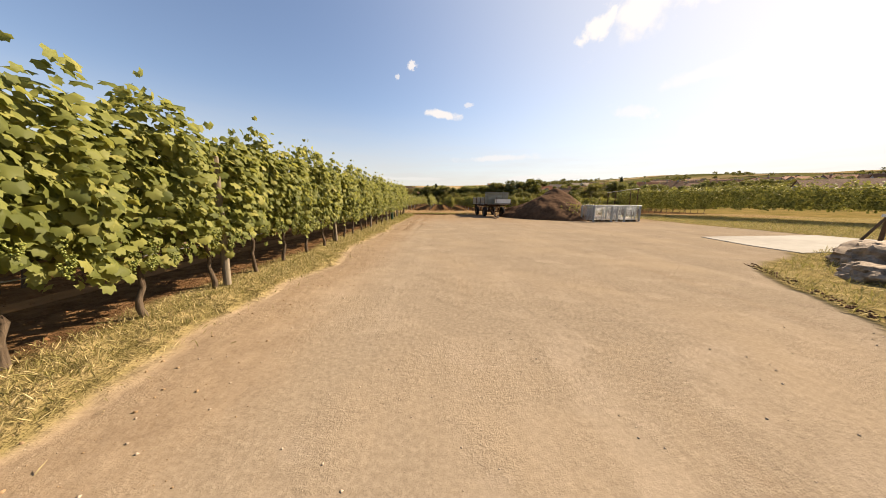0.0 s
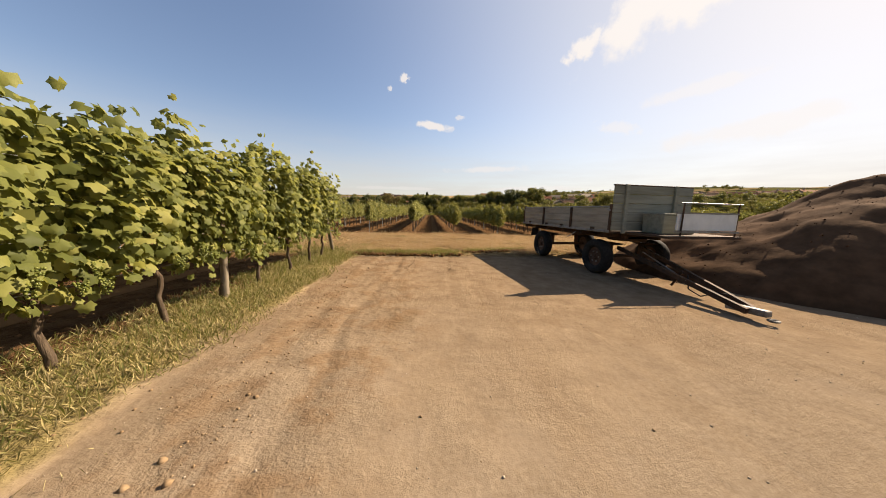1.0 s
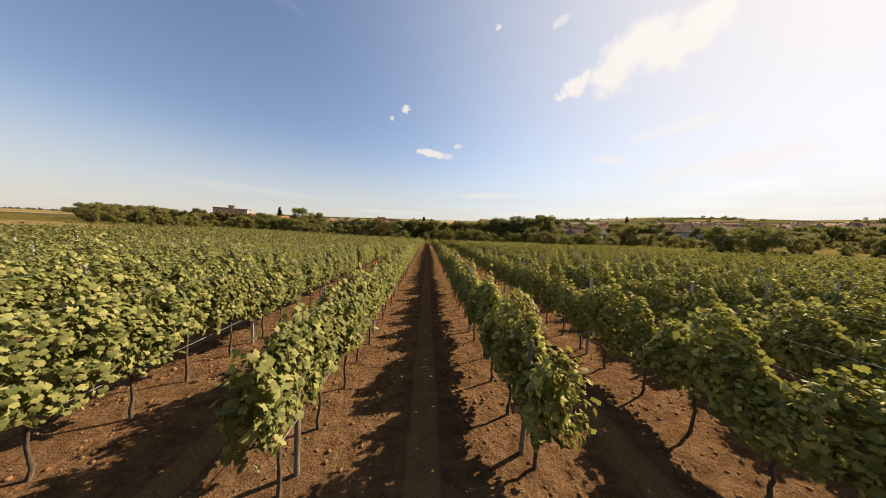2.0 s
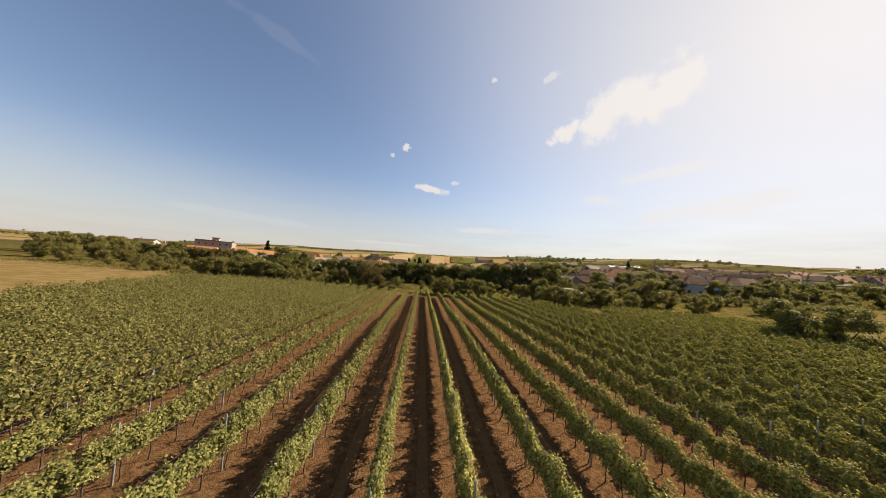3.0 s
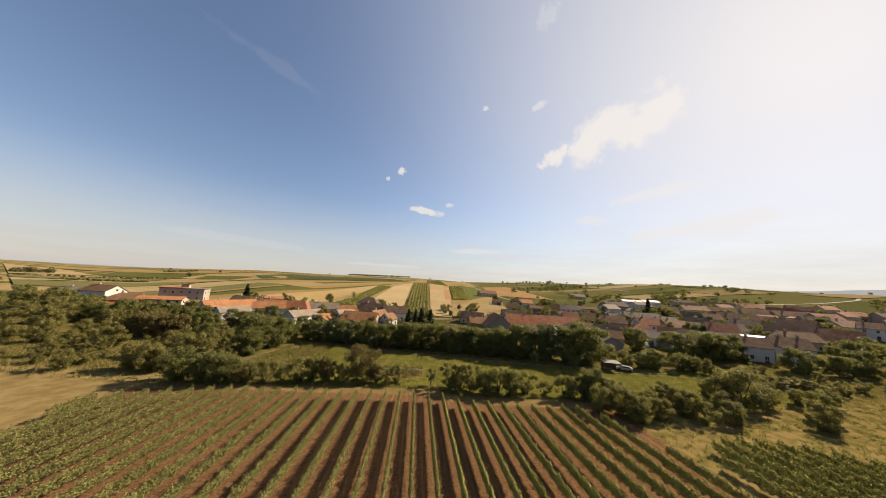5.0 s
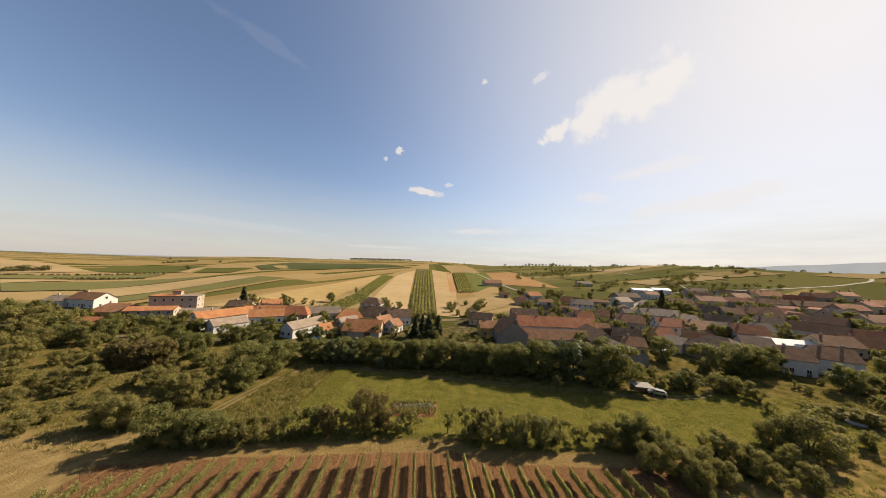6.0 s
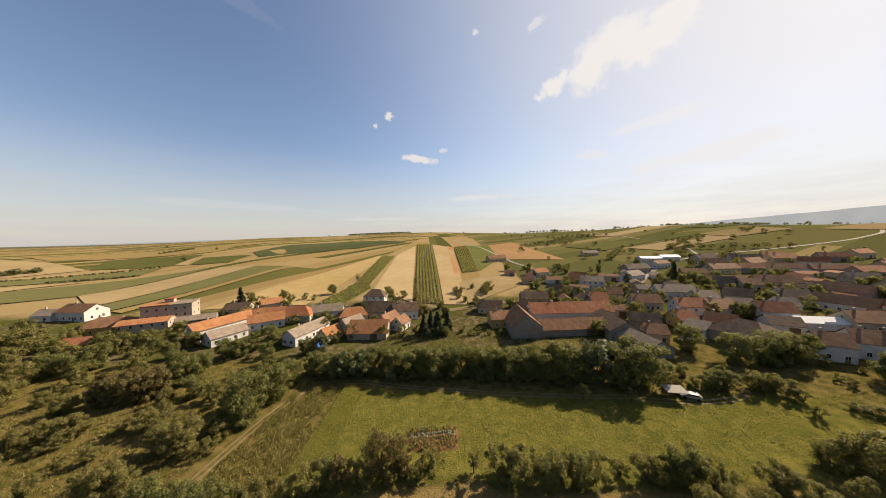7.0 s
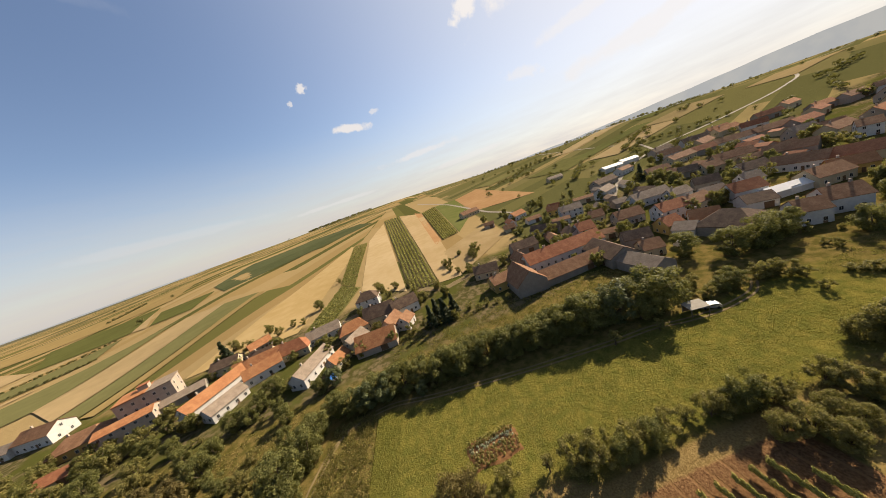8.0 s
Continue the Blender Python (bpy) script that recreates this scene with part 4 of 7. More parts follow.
# ---- the yard: trailer, heap, pen, stones ----
def farm_trailer(m):
    ob = thing("farm_trailer", m, "old two-axle farm trailer with faded grey boards, parked on the gravel", "trailer")
    w, l = 0.98, 2.14
    part("bed", new_box((2 * w, 2 * l, 0.06), (0, 0, 1.07), bevel=0.008), RUST, ob)
    for x in (-0.45, 0.45):
        part("chassis_beam", new_box((0.09, 2 * l - 0.1, 0.15), (x, 0, 0.96), bevel=0.01), RUST, ob)
    for y in (-1.9, -1.1, -0.3, 0.5, 1.3, 2.0):
        part("cross_member", new_box((2 * w - 0.06, 0.06, 0.09), (0, y, 0.99), bevel=0.006), RUST, ob)
    # side boards of three planks, with a rail along the top
    for s in (-1, 1):
        for i in range(3):
            p = part("side_plank", new_box((0.035, 2 * l - 0.03, 0.172), (s * (w - 0.02), 0, 1.19 + 0.178 * i), bevel=0.008), GREY_BOARD, ob)
        part("top_rail", new_box((0.055, 2 * l - 0.02, 0.035), (s * (w - 0.02), 0, 1.655), bevel=0.006), BRIGHT_STEEL, ob)
        part("lower_rail", new_box((0.05, 2 * l, 0.06), (s * (w + 0.005), 0, 1.085), bevel=0.006), BRIGHT_STEEL, ob)
        for y in (-0.72, 0.72):
            part("board_stake", new_box((0.05, 0.07, 0.56), (s * (w + 0.012), y, 1.37), bevel=0.006), RUST, ob)
        for y in (-1.6, -0.3, 0.5, 1.6):
            h = part("hinge", new_box((0.03, 0.12, 0.09), (s * (w + 0.02), y, 1.12), bevel=0.006), RUST, ob)
            part("pin", new_rod((s * (w + 0.03), y - 0.07, 1.10), (s * (w + 0.03), y + 0.07, 1.10), 0.012), BRIGHT_STEEL, h)
        for y in (-l + 0.03, l - 0.03):
            part("corner_post", new_box((0.07, 0.07, 0.66), (s * (w - 0.02), y, 1.38), bevel=0.008), RUST, ob)
            part("latch", new_box((0.03, 0.1, 0.04), (s * (w + 0.03), y * 0.985, 1.58), (15, 0, 0), 0.005), BRIGHT_STEEL, ob)
    for i in range(3):
        part("tail_plank", new_box((2 * w - 0.1, 0.035, 0.172), (0, l - 0.02, 1.19 + 0.178 * i), bevel=0.008), GREY_BOARD, ob)
    # tall headboard of five planks with two stakes
    for i in range(5):
        part("head_plank", new_box((2 * w + 0.14, 0.04, 0.20), (0.08, -l - 0.005, 1.21 + 0.207 * i), (0, 0, 0), 0.009), GREEN_BOARD, ob)
    for x in (-0.68, 0.62):
        part("head_stake", new_box((0.09, 0.06, 1.10), (x, -l - 0.055, 1.60), bevel=0.008), GREEN_BOARD, ob)
    part("head_rail", new_box((2 * w + 0.16, 0.06, 0.03), (0.08, -l, 2.135), bevel=0.005), RUST, ob)
    # tool chest and spare panel carried before the headboard
    chest = part("tool_chest", new_box((0.82, 0.5, 0.40), (0.15, -l - 0.36, 1.29), bevel=0.012), GREEN_BOARD, ob, "faded wooden tool chest")
    part("lid", new_box((0.88, 0.55, 0.03), (0.15, -l - 0.36, 1.507), bevel=0.006), GREEN_BOARD, chest)
    part("front_shelf", new_box((1.7, 1.12, 0.05), (0.2, -l - 0.56, 1.06), bevel=0.006), RUST, ob)
    panel = part("spare_panel", new_box((1.3, 0.03, 0.33), (0.3, -l - 1.0, 1.36), (0, 0, -5), 0.006), ALU, ob, "dull aluminium panel")
    part("edge_rail", new_box((1.32, 0.045, 0.03), (0.3, -l - 1.0, 1.535), (0, 0, -5)), BRIGHT_STEEL, panel)
    part("foot_rail", new_box((1.36, 0.05, 0.03), (0.3, -l - 1.02, 1.17), (0, 0, -5)), BRIGHT_STEEL, panel)
    part("long_rail", new_rod((-0.3, -l - 0.96, 1.73), (1.04, -l - 1.06, 1.72), 0.014), BRIGHT_STEEL, ob)
    for x in (-0.26, 0.96):
        part("rail_stay", new_rod((x, -l - 1.0 - 0.06 * x, 1.07), (x, -l - 1.0 - 0.06 * x, 1.73), 0.014), RUST, ob)
    # axles, springs, wheels
    for y, name in ((-1.62, "front_axle"), (0.97, "rear_axle")):
        part(name, new_rod((-0.72, y, 0.43), (0.72, y, 0.43), 0.045), RUST, ob)
        for x in (-0.45, 0.45):
            for i in range(4):
                part("spring_leaf", new_box((0.06, 0.86 - 0.17 * i, 0.014), (x, y, 0.78 - 0.017 * i), bevel=0.003), RUST, ob)
            part("spring_clamp", new_box((0.1, 0.08, 0.34), (x, y, 0.60), bevel=0.008), RUST, ob)
        for s in (-1, 1):
            wh = new("wheel")
            wh.empty_display_size = 0.1
            wh.matrix_basis = pose(s * 0.80, y, 0.425)
            child(wh, ob)
            prof = [(0.235, 0.085), (0.27, 0.115), (0.35, 0.125), (0.40, 0.115), (0.425, 0.075), (0.428, 0.0), (0.425, -0.075), (0.40, -0.115), (0.35, -0.125), (0.27, -0.115), (0.235, -0.085)]
            n, v, f = 36, [], []
            for i in range(n):
                a = 2 * math.pi * i / n
                for r, x in prof:
                    rr = r * (1.012 if i % 2 and r > 0.39 else 1.0)
                    v.append((x, rr * math.cos(a), rr * math.sin(a)))
            k = len(prof)
            for i in range(n):
                for j in range(k):
                    f.append((i * k + j, ((i + 1) % n) * k + j, ((i + 1) % n) * k + (j + 1) % k, i * k + (j + 1) % k))
            child(new("tyre", mesh_from("tyre", v, f, TYRE, True)), wh)
            bm = new_rod((-0.05, 0, 0), (0.05, 0, 0), 0.24, n=28)
            part("rim", bm, RIM, wh)
            part("hub", new_rod((0, 0, 0), (0.1 * s, 0, 0), 0.085, 0.06, 12), RIM, wh)
            for i in range(6):
                a = 2 * math.pi * i / 6
                part("wheel_nut", new_rod((0.045 * s, 0.13 * math.cos(a), 0.13 * math.sin(a)), (0.075 * s, 0.13 * math.cos(a), 0.13 * math.sin(a)), 0.016, n=6), BRIGHT_STEEL, wh)
    part("turntable", new_rod((0, -1.62, 0.84), (0, -1.62, 0.90), 0.42, n=28), RUST, ob)
    part("mudguard", new_box((0.24, 0.03, 0.28), (-0.83, 1.52, 0.80), (12, 0, 0)), TYRE, ob, "black rubber mud flap")
    part("mudguard", new_box((0.24, 0.03, 0.28), (0.83, 1.52, 0.80), (12, 0, 0)), TYRE, ob, "black rubber mud flap")
    # drawbar down to the ground
    tip = Vector((-0.62, -4.83, 0.07))
    for x in (-0.34, 0.34):
        a = Vector((x, -1.75, 0.66))
        mid = a.lerp(tip + Vector((x * 0.25, 0.25, 0.05)), 1.0)
        d = mid - a
        bar = bmesh.new()
        bmesh.ops.create_cube(bar, size=1.0, matrix=Matrix.Translation((a + mid) / 2) @ d.to_track_quat("Y", "Z").to_matrix().to_4x4() @ Matrix.Diagonal((0.055, d.length, 0.085, 1)))
        part("drawbar_arm", bar, RUST, ob)
    a = Vector((-0.08, -2.2, 0.62))
    part("brake_rod", new_rod(a, tip + Vector((0.02, 1.2, 0.25)), 0.014), BRIGHT_STEEL, ob)
    part("drawbar_head", new_box((0.12, 0.5, 0.09), (-0.60, -4.52, 0.12), (-4, 0, -2), 0.012), BRIGHT_STEEL, ob)
    ring = bmesh.new()
    n = 16
    for i in range(n):
        a, b = 2 * math.pi * i / n, 2 * math.pi * (i + 1) / n
        rod(ring, (tip.x + 0.05 * math.cos(a), tip.y + 0.05 * math.sin(a), tip.z), (tip.x + 0.05 * math.cos(b), tip.y + 0.05 * math.sin(b), tip.z), 0.018, n=6)
    part("towing_eye", ring, BRIGHT_STEEL, ob)
    v, f = tube_path([(-0.42, -3.5, 0.40), (-0.52, -3.62, 0.16), (-0.47, -3.8, 0.08), (-0.4, -3.98, 0.2), (-0.5, -4.2, 0.24)], [0.013] * 5, 6)
    child(new("air_hose", mesh_from("air_hose", v, f, TYRE, True)), ob)
    part("support_leg", new_rod((-0.3, -3.3, 0.42), (-0.26, -3.1, 0.08), 0.022), RUST, ob)
    part("lamp_bracket", new_box((0.03, 0.05, 0.22), (0.83, -1.2, 0.74), (10, 0, 0)), RUST, ob)
    part("rope_hook", new_rod((-0.95, -0.9, 0.98), (-0.95, -0.55, 0.8), 0.012), BRIGHT_STEEL, ob)
    return ob


farm_trailer(pose(4.56, 23.31, 0, 0, 0, 6.7))


def soil_heap():
    """A ridge of tipped earth with slumped sides and clods."""
    n = 90
    s = np.linspace(-1, 1, n)
    u, v = np.meshgrid(s, s)
    cx, cy, a = 9.4, 21.2, radians(-47)
    lx, ly = u * 4.35, v * 3.75
    x, y = cx + lx * math.cos(a) - ly * math.sin(a), cy + lx * math.sin(a) + ly * math.cos(a)
    r = np.sqrt(np.abs(u) ** np.where(u > 0, 3.6, 2.4) + np.abs(v) ** 2.0)
    h = 2.25 * np.clip(1 - r, 0, 1) ** 0.66 * (0.68 + 0.40 * np.exp(-((u - 0.06) / np.where(u > 0.06, 0.5, 0.36)) ** 2))
    h = h + 0.16 * np.clip(1 - r, 0, 1) * np.sin(5.5 * u + 2.2 * v) * np.cos(4.5 * v - 1.5 * u)
    nz = np.array([noise.fractal(Vector((p * 0.9, q * 0.9, 1.7)), 0.9, 2.1, 5) for p, q in zip(x.ravel(), y.ravel())]).reshape(n, n)
    h = np.maximum(h + nz * 0.15 * np.clip(h * 2, 0, 1), -0.05)
    h = np.where(r > 1.0, -0.06, h)
    i = np.arange((n - 1) * n).reshape(n - 1, n)[:, :-1].ravel()
    ob = tagged(new("earth_mound", mesh_from("earth_mound", np.stack([x.ravel(), y.ravel(), h.ravel()], 1), np.stack([i, i + 1, i + n + 1, i + n], 1), HEAP_SOIL, True)),
                "large heap of dark tipped earth on the gravel yard", "soil heap")
    rng = np.random.default_rng(8)
    k = 1500
    j = rng.integers(0, n * n, k * 3)
    j = j[(r.ravel()[j] < 1.12)][:k]
    p = np.stack([x.ravel()[j], y.ravel()[j], np.maximum(h.ravel()[j], 0) + 0.01], 1) + rng.normal(0, 0.03, (len(j), 3)) * (1, 1, 0.2)
    vv, ff = scatter(*LUMP, p, rng.normal(size=p.shape), 0.006 * 4 ** (rng.random(len(j)) ** 2), rng)
    tagged(new("heap_clods", mesh_from("heap_clods", vv, ff, HEAP_SOIL, True)), "loose lumps of earth on and round the heap", "clods", kind="stuff")
    # weeds on its far shoulder
    w = 700
    q = rng.normal(size=(w, 3)) * (0.45, 0.5, 0.35) + np.where(rng.random((w, 1)) < 0.55, (10.25, 18.1, 0.6), (12.3, 18.9, 0.8))
    vv, ff = scatter(*LEAF_MID, q, rng.normal(size=q.shape) + (0, 0, 0.6), rng.uniform(0.06, 0.13, w), rng)
    tagged(new("weeds", mesh_from("weeds", vv, ff, OLIVE_LEAF)), "clump of tall weeds beside the heap and pen", "weeds", kind="stuff")


soil_heap()


def pen_panel(a, b, group="pen panels"):
    a, b = Vector((*a, 0)), Vector((*b, 0))
    d = b - a
    l = d.length
    ob = thing("pen_panel", pose(*a, 0, 0, math.degrees(math.atan2(d.y, d.x))), "galvanised steel livestock pen panel with horizontal bars", "pen panel", group)
    for x in (0.03, l - 0.03):
        part("upright", new_box((0.07, 0.06, 1.16), (x, 0, 0.58), bevel=0.006), STEEL, ob)
        part("foot", new_box((0.16, 0.14, 0.012), (x, 0, 0.006)), STEEL, ob)
    part("top_bar", new_box((l, 0.05, 0.05), (l / 2, 0, 1.14), bevel=0.006), STEEL, ob)
    for i in range(14):
        part("bar", new_box((l - 0.12, 0.018, 0.032), (l / 2, 0, 0.14 + 0.071 * i), bevel=0.004), STEEL, ob)
    part("mid_stay", new_box((0.05, 0.03, 1.06), (l / 2, 0.028, 0.58), bevel=0.004), STEEL, ob)
    return ob


PEN = [(10.3, 17.1), (10.7, 16.15), (12.1, 16.35), (13.2, 16.6), (14.5, 16.85), (15.1, 17.8)]
for a, b in zip(PEN, PEN[1:]):
    pen_panel(a, b)
pen_panel((10.4, 17.2), (12.5, 17.9))
pen_panel((12.6, 17.9), (15.0, 18.0))
pen_panel((12.7, 16.65), (12.6, 17.8))


def pallet(m):
    ob = thing("pallet", m, "flat wooden pallet lying inside the pen", "pallet", "pallets")
    for i in range(6):
        part("slat", new_box((1.2, 0.11, 0.022), (0, -0.4 + 0.16 * i, 0.13)), POST_WOOD, ob)
    for x in (-0.52, 0, 0.52):
        part("runner", new_box((0.1, 0.9, 0.115), (x, 0, 0.06)), POST_WOOD, ob)
    return ob


pallet(pose(11.5, 16.85, 0, 0, 0, 8))
pallet(pose(13.6, 17.2, 0, 0, 0, 4))


def boulder(x, y, size, label, seed):
    bm = bmesh.new()
    bmesh.ops.create_icosphere(bm, subdivisions=4, radius=1.0)
    o = Vector((seed * 7.3, seed * 1.9, 0))
    for v in bm.verts:
        n = v.co.normalized()
        k = 0.86 + 0.26 * noise.fractal(n * 1.3 + o, 1.0, 2.0, 4) + 0.10 * (noise.cell(n * 2.2 + o) - 0.5)
        v.co = Vector((n.x * size[0], n.y * size[1], max(n.z, -0.35) * size[2])) * k
        v.co.z = min(v.co.z, (0.62 + 0.05 * noise.noise(n * 3 + o)) * size[2]) + 0.3 * size[2] - 0.02
    ob = part("boulder", bm, ROCK)
    ob.matrix_basis = pose(x, y, gz(x, y), 0, 0, 25 * seed)
    tagged(ob, label, "boulder", "boulders on the verge")


boulder(10.1, 3.4, (1.75, 0.75, 0.62), "long flat-topped brown boulder in the dry grass", 1)
boulder(8.0, 2.2, (0.62, 0.4, 0.34), "low grey stone half sunk in grass", 2)
boulder(9.3, 2.1, (0.85, 0.45, 0.42), "pale grey stone half sunk in grass", 3)
boulder(12.4, 3.6, (0.9, 0.6, 0.5), "broad weathered boulder in the dry grass", 4)


def slab(points, z, name, mat, label, category, kind="structure"):
    bm = bmesh.new()
    low = [bm.verts.new((x, y, -0.03)) for x, y in points]
    top = [bm.verts.new((x, y, z)) for x, y in points]
    bm.faces.new(top)
    for i in range(len(points)):
        j = (i + 1) % len(points)
        bm.faces.new((low[i], low[j], top[j], top[i]))
    return tagged(part(name, bm, mat), label, category, kind=kind)


slab([(10.72, 8.29), (10.26, 6.06), (10.29, 4.82), (15.6, 5.6), (17.4, 7.4), (16.9, 9.2)], 0.02, "pavement", CONCRETE, "pale concrete slab let into the gravel yard", "pavement")


def leaning_posts():
    ob = thing("post_frame", pose(16.0, 6.9, 0), "dark wooden posts with a slanting brace in the grass", "post frame")
    part("upright", new_rod((0, 0, -0.1), (0.05, 0, 1.45), 0.06, 0.055, 9), DOOR_WOOD, ob)
    part("upright", new_rod((1.1, 0.2, -0.1), (1.1, 0.2, 1.35), 0.06, 0.055, 9), DOOR_WOOD, ob)
    part("brace", new_rod((-1.0, -0.1, 0.0), (0.02, 0, 1.0), 0.045, 0.04, 8), DOOR_WOOD, ob)
    part("plate", new_box((0.35, 0.03, 0.12), (-0.15, -0.07, 1.02), bevel=0.006), ALU, ob)


leaning_posts()


def open_shelter():
    ob = thing("shelter", pose(18.1, 24.3, 0, 0, 0, -62), "low open shelter with a thin white sloping roof", "shelter")
    part("roof_sheet", new_box((2.3, 1.5, 0.04), (0, 0, 2.52), (5, -7, 0), 0.006), ROOFS["white"], ob)
    for x in (-1.1, 1.1):
        for y in (-0.65, 0.65):
            part("post", new_rod((x, y, -0.1), (x * 0.93, y, 2.50 + 0.114 * x + 0.087 * y), 0.04, n=8), DOOR_WOOD, ob)
    part("back_boards", new_box((2.3, 0.04, 0.9), (0, 0.68, 0.5), bevel=0.01), DOOR_WOOD, ob)


open_shelter()


# ---- small stuff on the ground ----
def blades(n, xr, yr, tall, mat, name, label, seed, keep=None, lean=0.7, width=0.7):
    rng = np.random.default_rng(seed)
    p = np.stack([rng.uniform(*xr, n), rng.uniform(*yr, n)], 1)
    if keep is not None:
        p = p[keep(p[:, 0], p[:, 1], rng)]
    c = np.array([noise.noise(Vector((a * 0.9, b * 0.9, seed))) for a, b in p])
    p, c = p[rng.random(len(p)) < 0.55 + 0.9 * c], c[: len(p)]
    n = len(p)
    p3 = np.concatenate([p, (land(p[:, 0], p[:, 1]) - 0.01)[:, None]], 1)
    up = np.stack([rng.normal(0, lean, n), rng.normal(0, lean, n), np.ones(n)], 1)
    nrm = rng.normal(size=(n, 3)) * (1, 1, 0.2)
    nrm = nrm - unit(up) * (nrm * unit(up)).sum(1, keepdims=True)
    size = tall * rng.uniform(0.4, 1.2, n)
    tv = BLADE[0] * (width, 1, 1)
    v, f = scatter(tv, BLADE[1], p3, nrm, size, rng, up)
    return tagged(new(name, mesh_from(name, v, f, mat)), label, "grass", kind="stuff")


blades(110000, (-3.95, -2.15), (-6, 25), 0.085, GREEN_BLADE, "verge_grass", "short dry and green grass under the vines", 3, lambda x, y, r: r.random(len(x)) < np.clip(1.3 - np.abs(x + 3.3) / 0.62, 0.02, 1))
blades(30000, (-4.3, -1.9), (15.5, 26), 0.13, FRESH_BLADE, "verge_tufts", "taller green grass near the end of the row", 13, lambda x, y, r: (x < -2.6 - 0.1 * np.sin(y * 2)) & (r.random(len(x)) < np.clip((y - 15) / 3.5, 0, 1)), 0.7, 0.32)
blades(34000, (-4.3, -1.9), (13.5, 26), 0.12, GREEN_BLADE, "verge_dry_tufts", "yellowing grass near the end of the row", 14, lambda x, y, r: (x < -2.5 - 0.12 * np.sin(y * 2.3)) & (r.random(len(x)) < np.clip((y - 13) / 4, 0, 1)), 0.8, 0.3)


def flattened_straw(n, seed):
    """Dry stalks lying in loose lodged clumps and matted between them."""
    rng = np.random.default_rng(seed)
    m = n // 45
    mid = np.stack([rng.uniform(-13, 14, m), rng.uniform(24.2, 31.3, m)], 1)
    fall = rng.uniform(0, 6.28, m) + np.array([2.0 * noise.noise(Vector((x * 0.4, y * 0.4, 2.0))) for x, y in mid])
    wide = rng.uniform(0.04, 0.17, m)
    who = rng.integers(0, m, n)
    p = mid[who] + rng.normal(size=(n, 2)) * wide[who][:, None]
    a = fall[who] + rng.normal(0, 0.55, n)
    loose = rng.random(n) < 0.4
    p[loose] = np.stack([rng.uniform(-13, 14, n), rng.uniform(24.1, 31.5, n)], 1)[loose]
    a[loose] = rng.uniform(0, 6.28, loose.sum())
    thick = np.array([noise.noise(Vector((x * 0.75, y * 0.75, 9.0))) + 0.5 * noise.noise(Vector((x * 2.2, y * 2.2, 4.0))) for x, y in p])
    ok = (rng.random(n) < 0.68 + 2.0 * thick) & (p[:, 1] + 0.36 * np.clip(-6.5 - p[:, 0], 0, 12) < 31.5)
    p, a, loose, n = p[ok], a[ok], loose[ok], int(ok.sum())
    lift = np.where(rng.random(n) < 0.2, rng.uniform(0.6, 2.0, n), rng.uniform(0.05, 0.6, n))
    up = np.stack([np.cos(a), np.sin(a), lift], 1)
    nrm = np.stack([rng.normal(0, 0.5, n), rng.normal(0, 0.5, n), np.ones(n)], 1)
    nrm = nrm - unit(up) * (nrm * unit(up)).sum(1, keepdims=True)
    p3 = np.concatenate([p, (land(p[:, 0], p[:, 1]) + rng.uniform(0.0, 0.04, n))[:, None]], 1)
    v, f = scatter(STRAND[0] * (0.30, 1, -0.5), STRAND[1], p3, nrm, np.where(loose, rng.uniform(0.05, 0.2, n), rng.uniform(0.1, 0.38, n)), rng, up)
    tagged(new("dry_grass", mesh_from("dry_grass", v, f, STRAW)), "flattened straw-coloured dry grass between yard and vines", "grass", kind="stuff")


flattened_straw(500000, 4)
blades(16000, (-14, 17), (24.0, 29), 0.09, FRESH_BLADE, "green_tufts", "scattered green tufts in the dry grass", 6, lambda x, y, r: (np.sin(x * 1.1 + 1) + np.sin(y * 1.7 + x * 0.6)) > 0.9 + r.normal(0, 0.2, len(x)), 0.9)
blades(60000, (-13, 14), (24.2, 31.6), 0.14, STRAW, "straw_tufts", "ragged tufts of bleached dry grass", 29, lambda x, y, r: (np.sin(x * 1.7 + 1.5 * np.sin(y * 1.1)) + np.sin(y * 2.3 + x * 0.8 + 1) > 0.2 + r.normal(0, 0.5, len(x))) & (y + 0.36 * np.clip(-6.5 - x, 0, 12) < 31.6), 1.2, 0.11)
blades(40000, (-12, 13), (24.2, 30), 0.12, FRESH_BLADE, "weed_patches", "patches of low green weeds in the dry grass", 33, lambda x, y, r: np.sin(x * 0.9 + 2.2 * np.sin(y * 0.8)) + np.sin(y * 1.3 + x * 0.5 + 2) > 1.0 + r.normal(0, 0.25, len(x)), 1.0, 0.3)
blades(34000, (-8, -0.2), (23.8, 27), 0.14, FRESH_BLADE, "green_edge", "low green grass at the edge of the dry strip", 23, lambda x, y, r: r.random(len(x)) < np.clip((-0.4 - x) / 4 - (y - 24.6) / 3.4, 0, 0.8), 0.9, 0.3)
blades(26000, (4.6, 15), (-3, 6), 0.14, GREEN_BLADE, "wedge_grass", "dry grass round the boulders", 7, lambda x, y, r: (x - 0.66 * y > 4.8) & (y - 0.485 * x < -0.3))
blades(30000, (16.9, 30), (8, 26), 0.2, GREEN_BLADE, "far_verge_grass", "dry grass strip beyond the yard", 9)


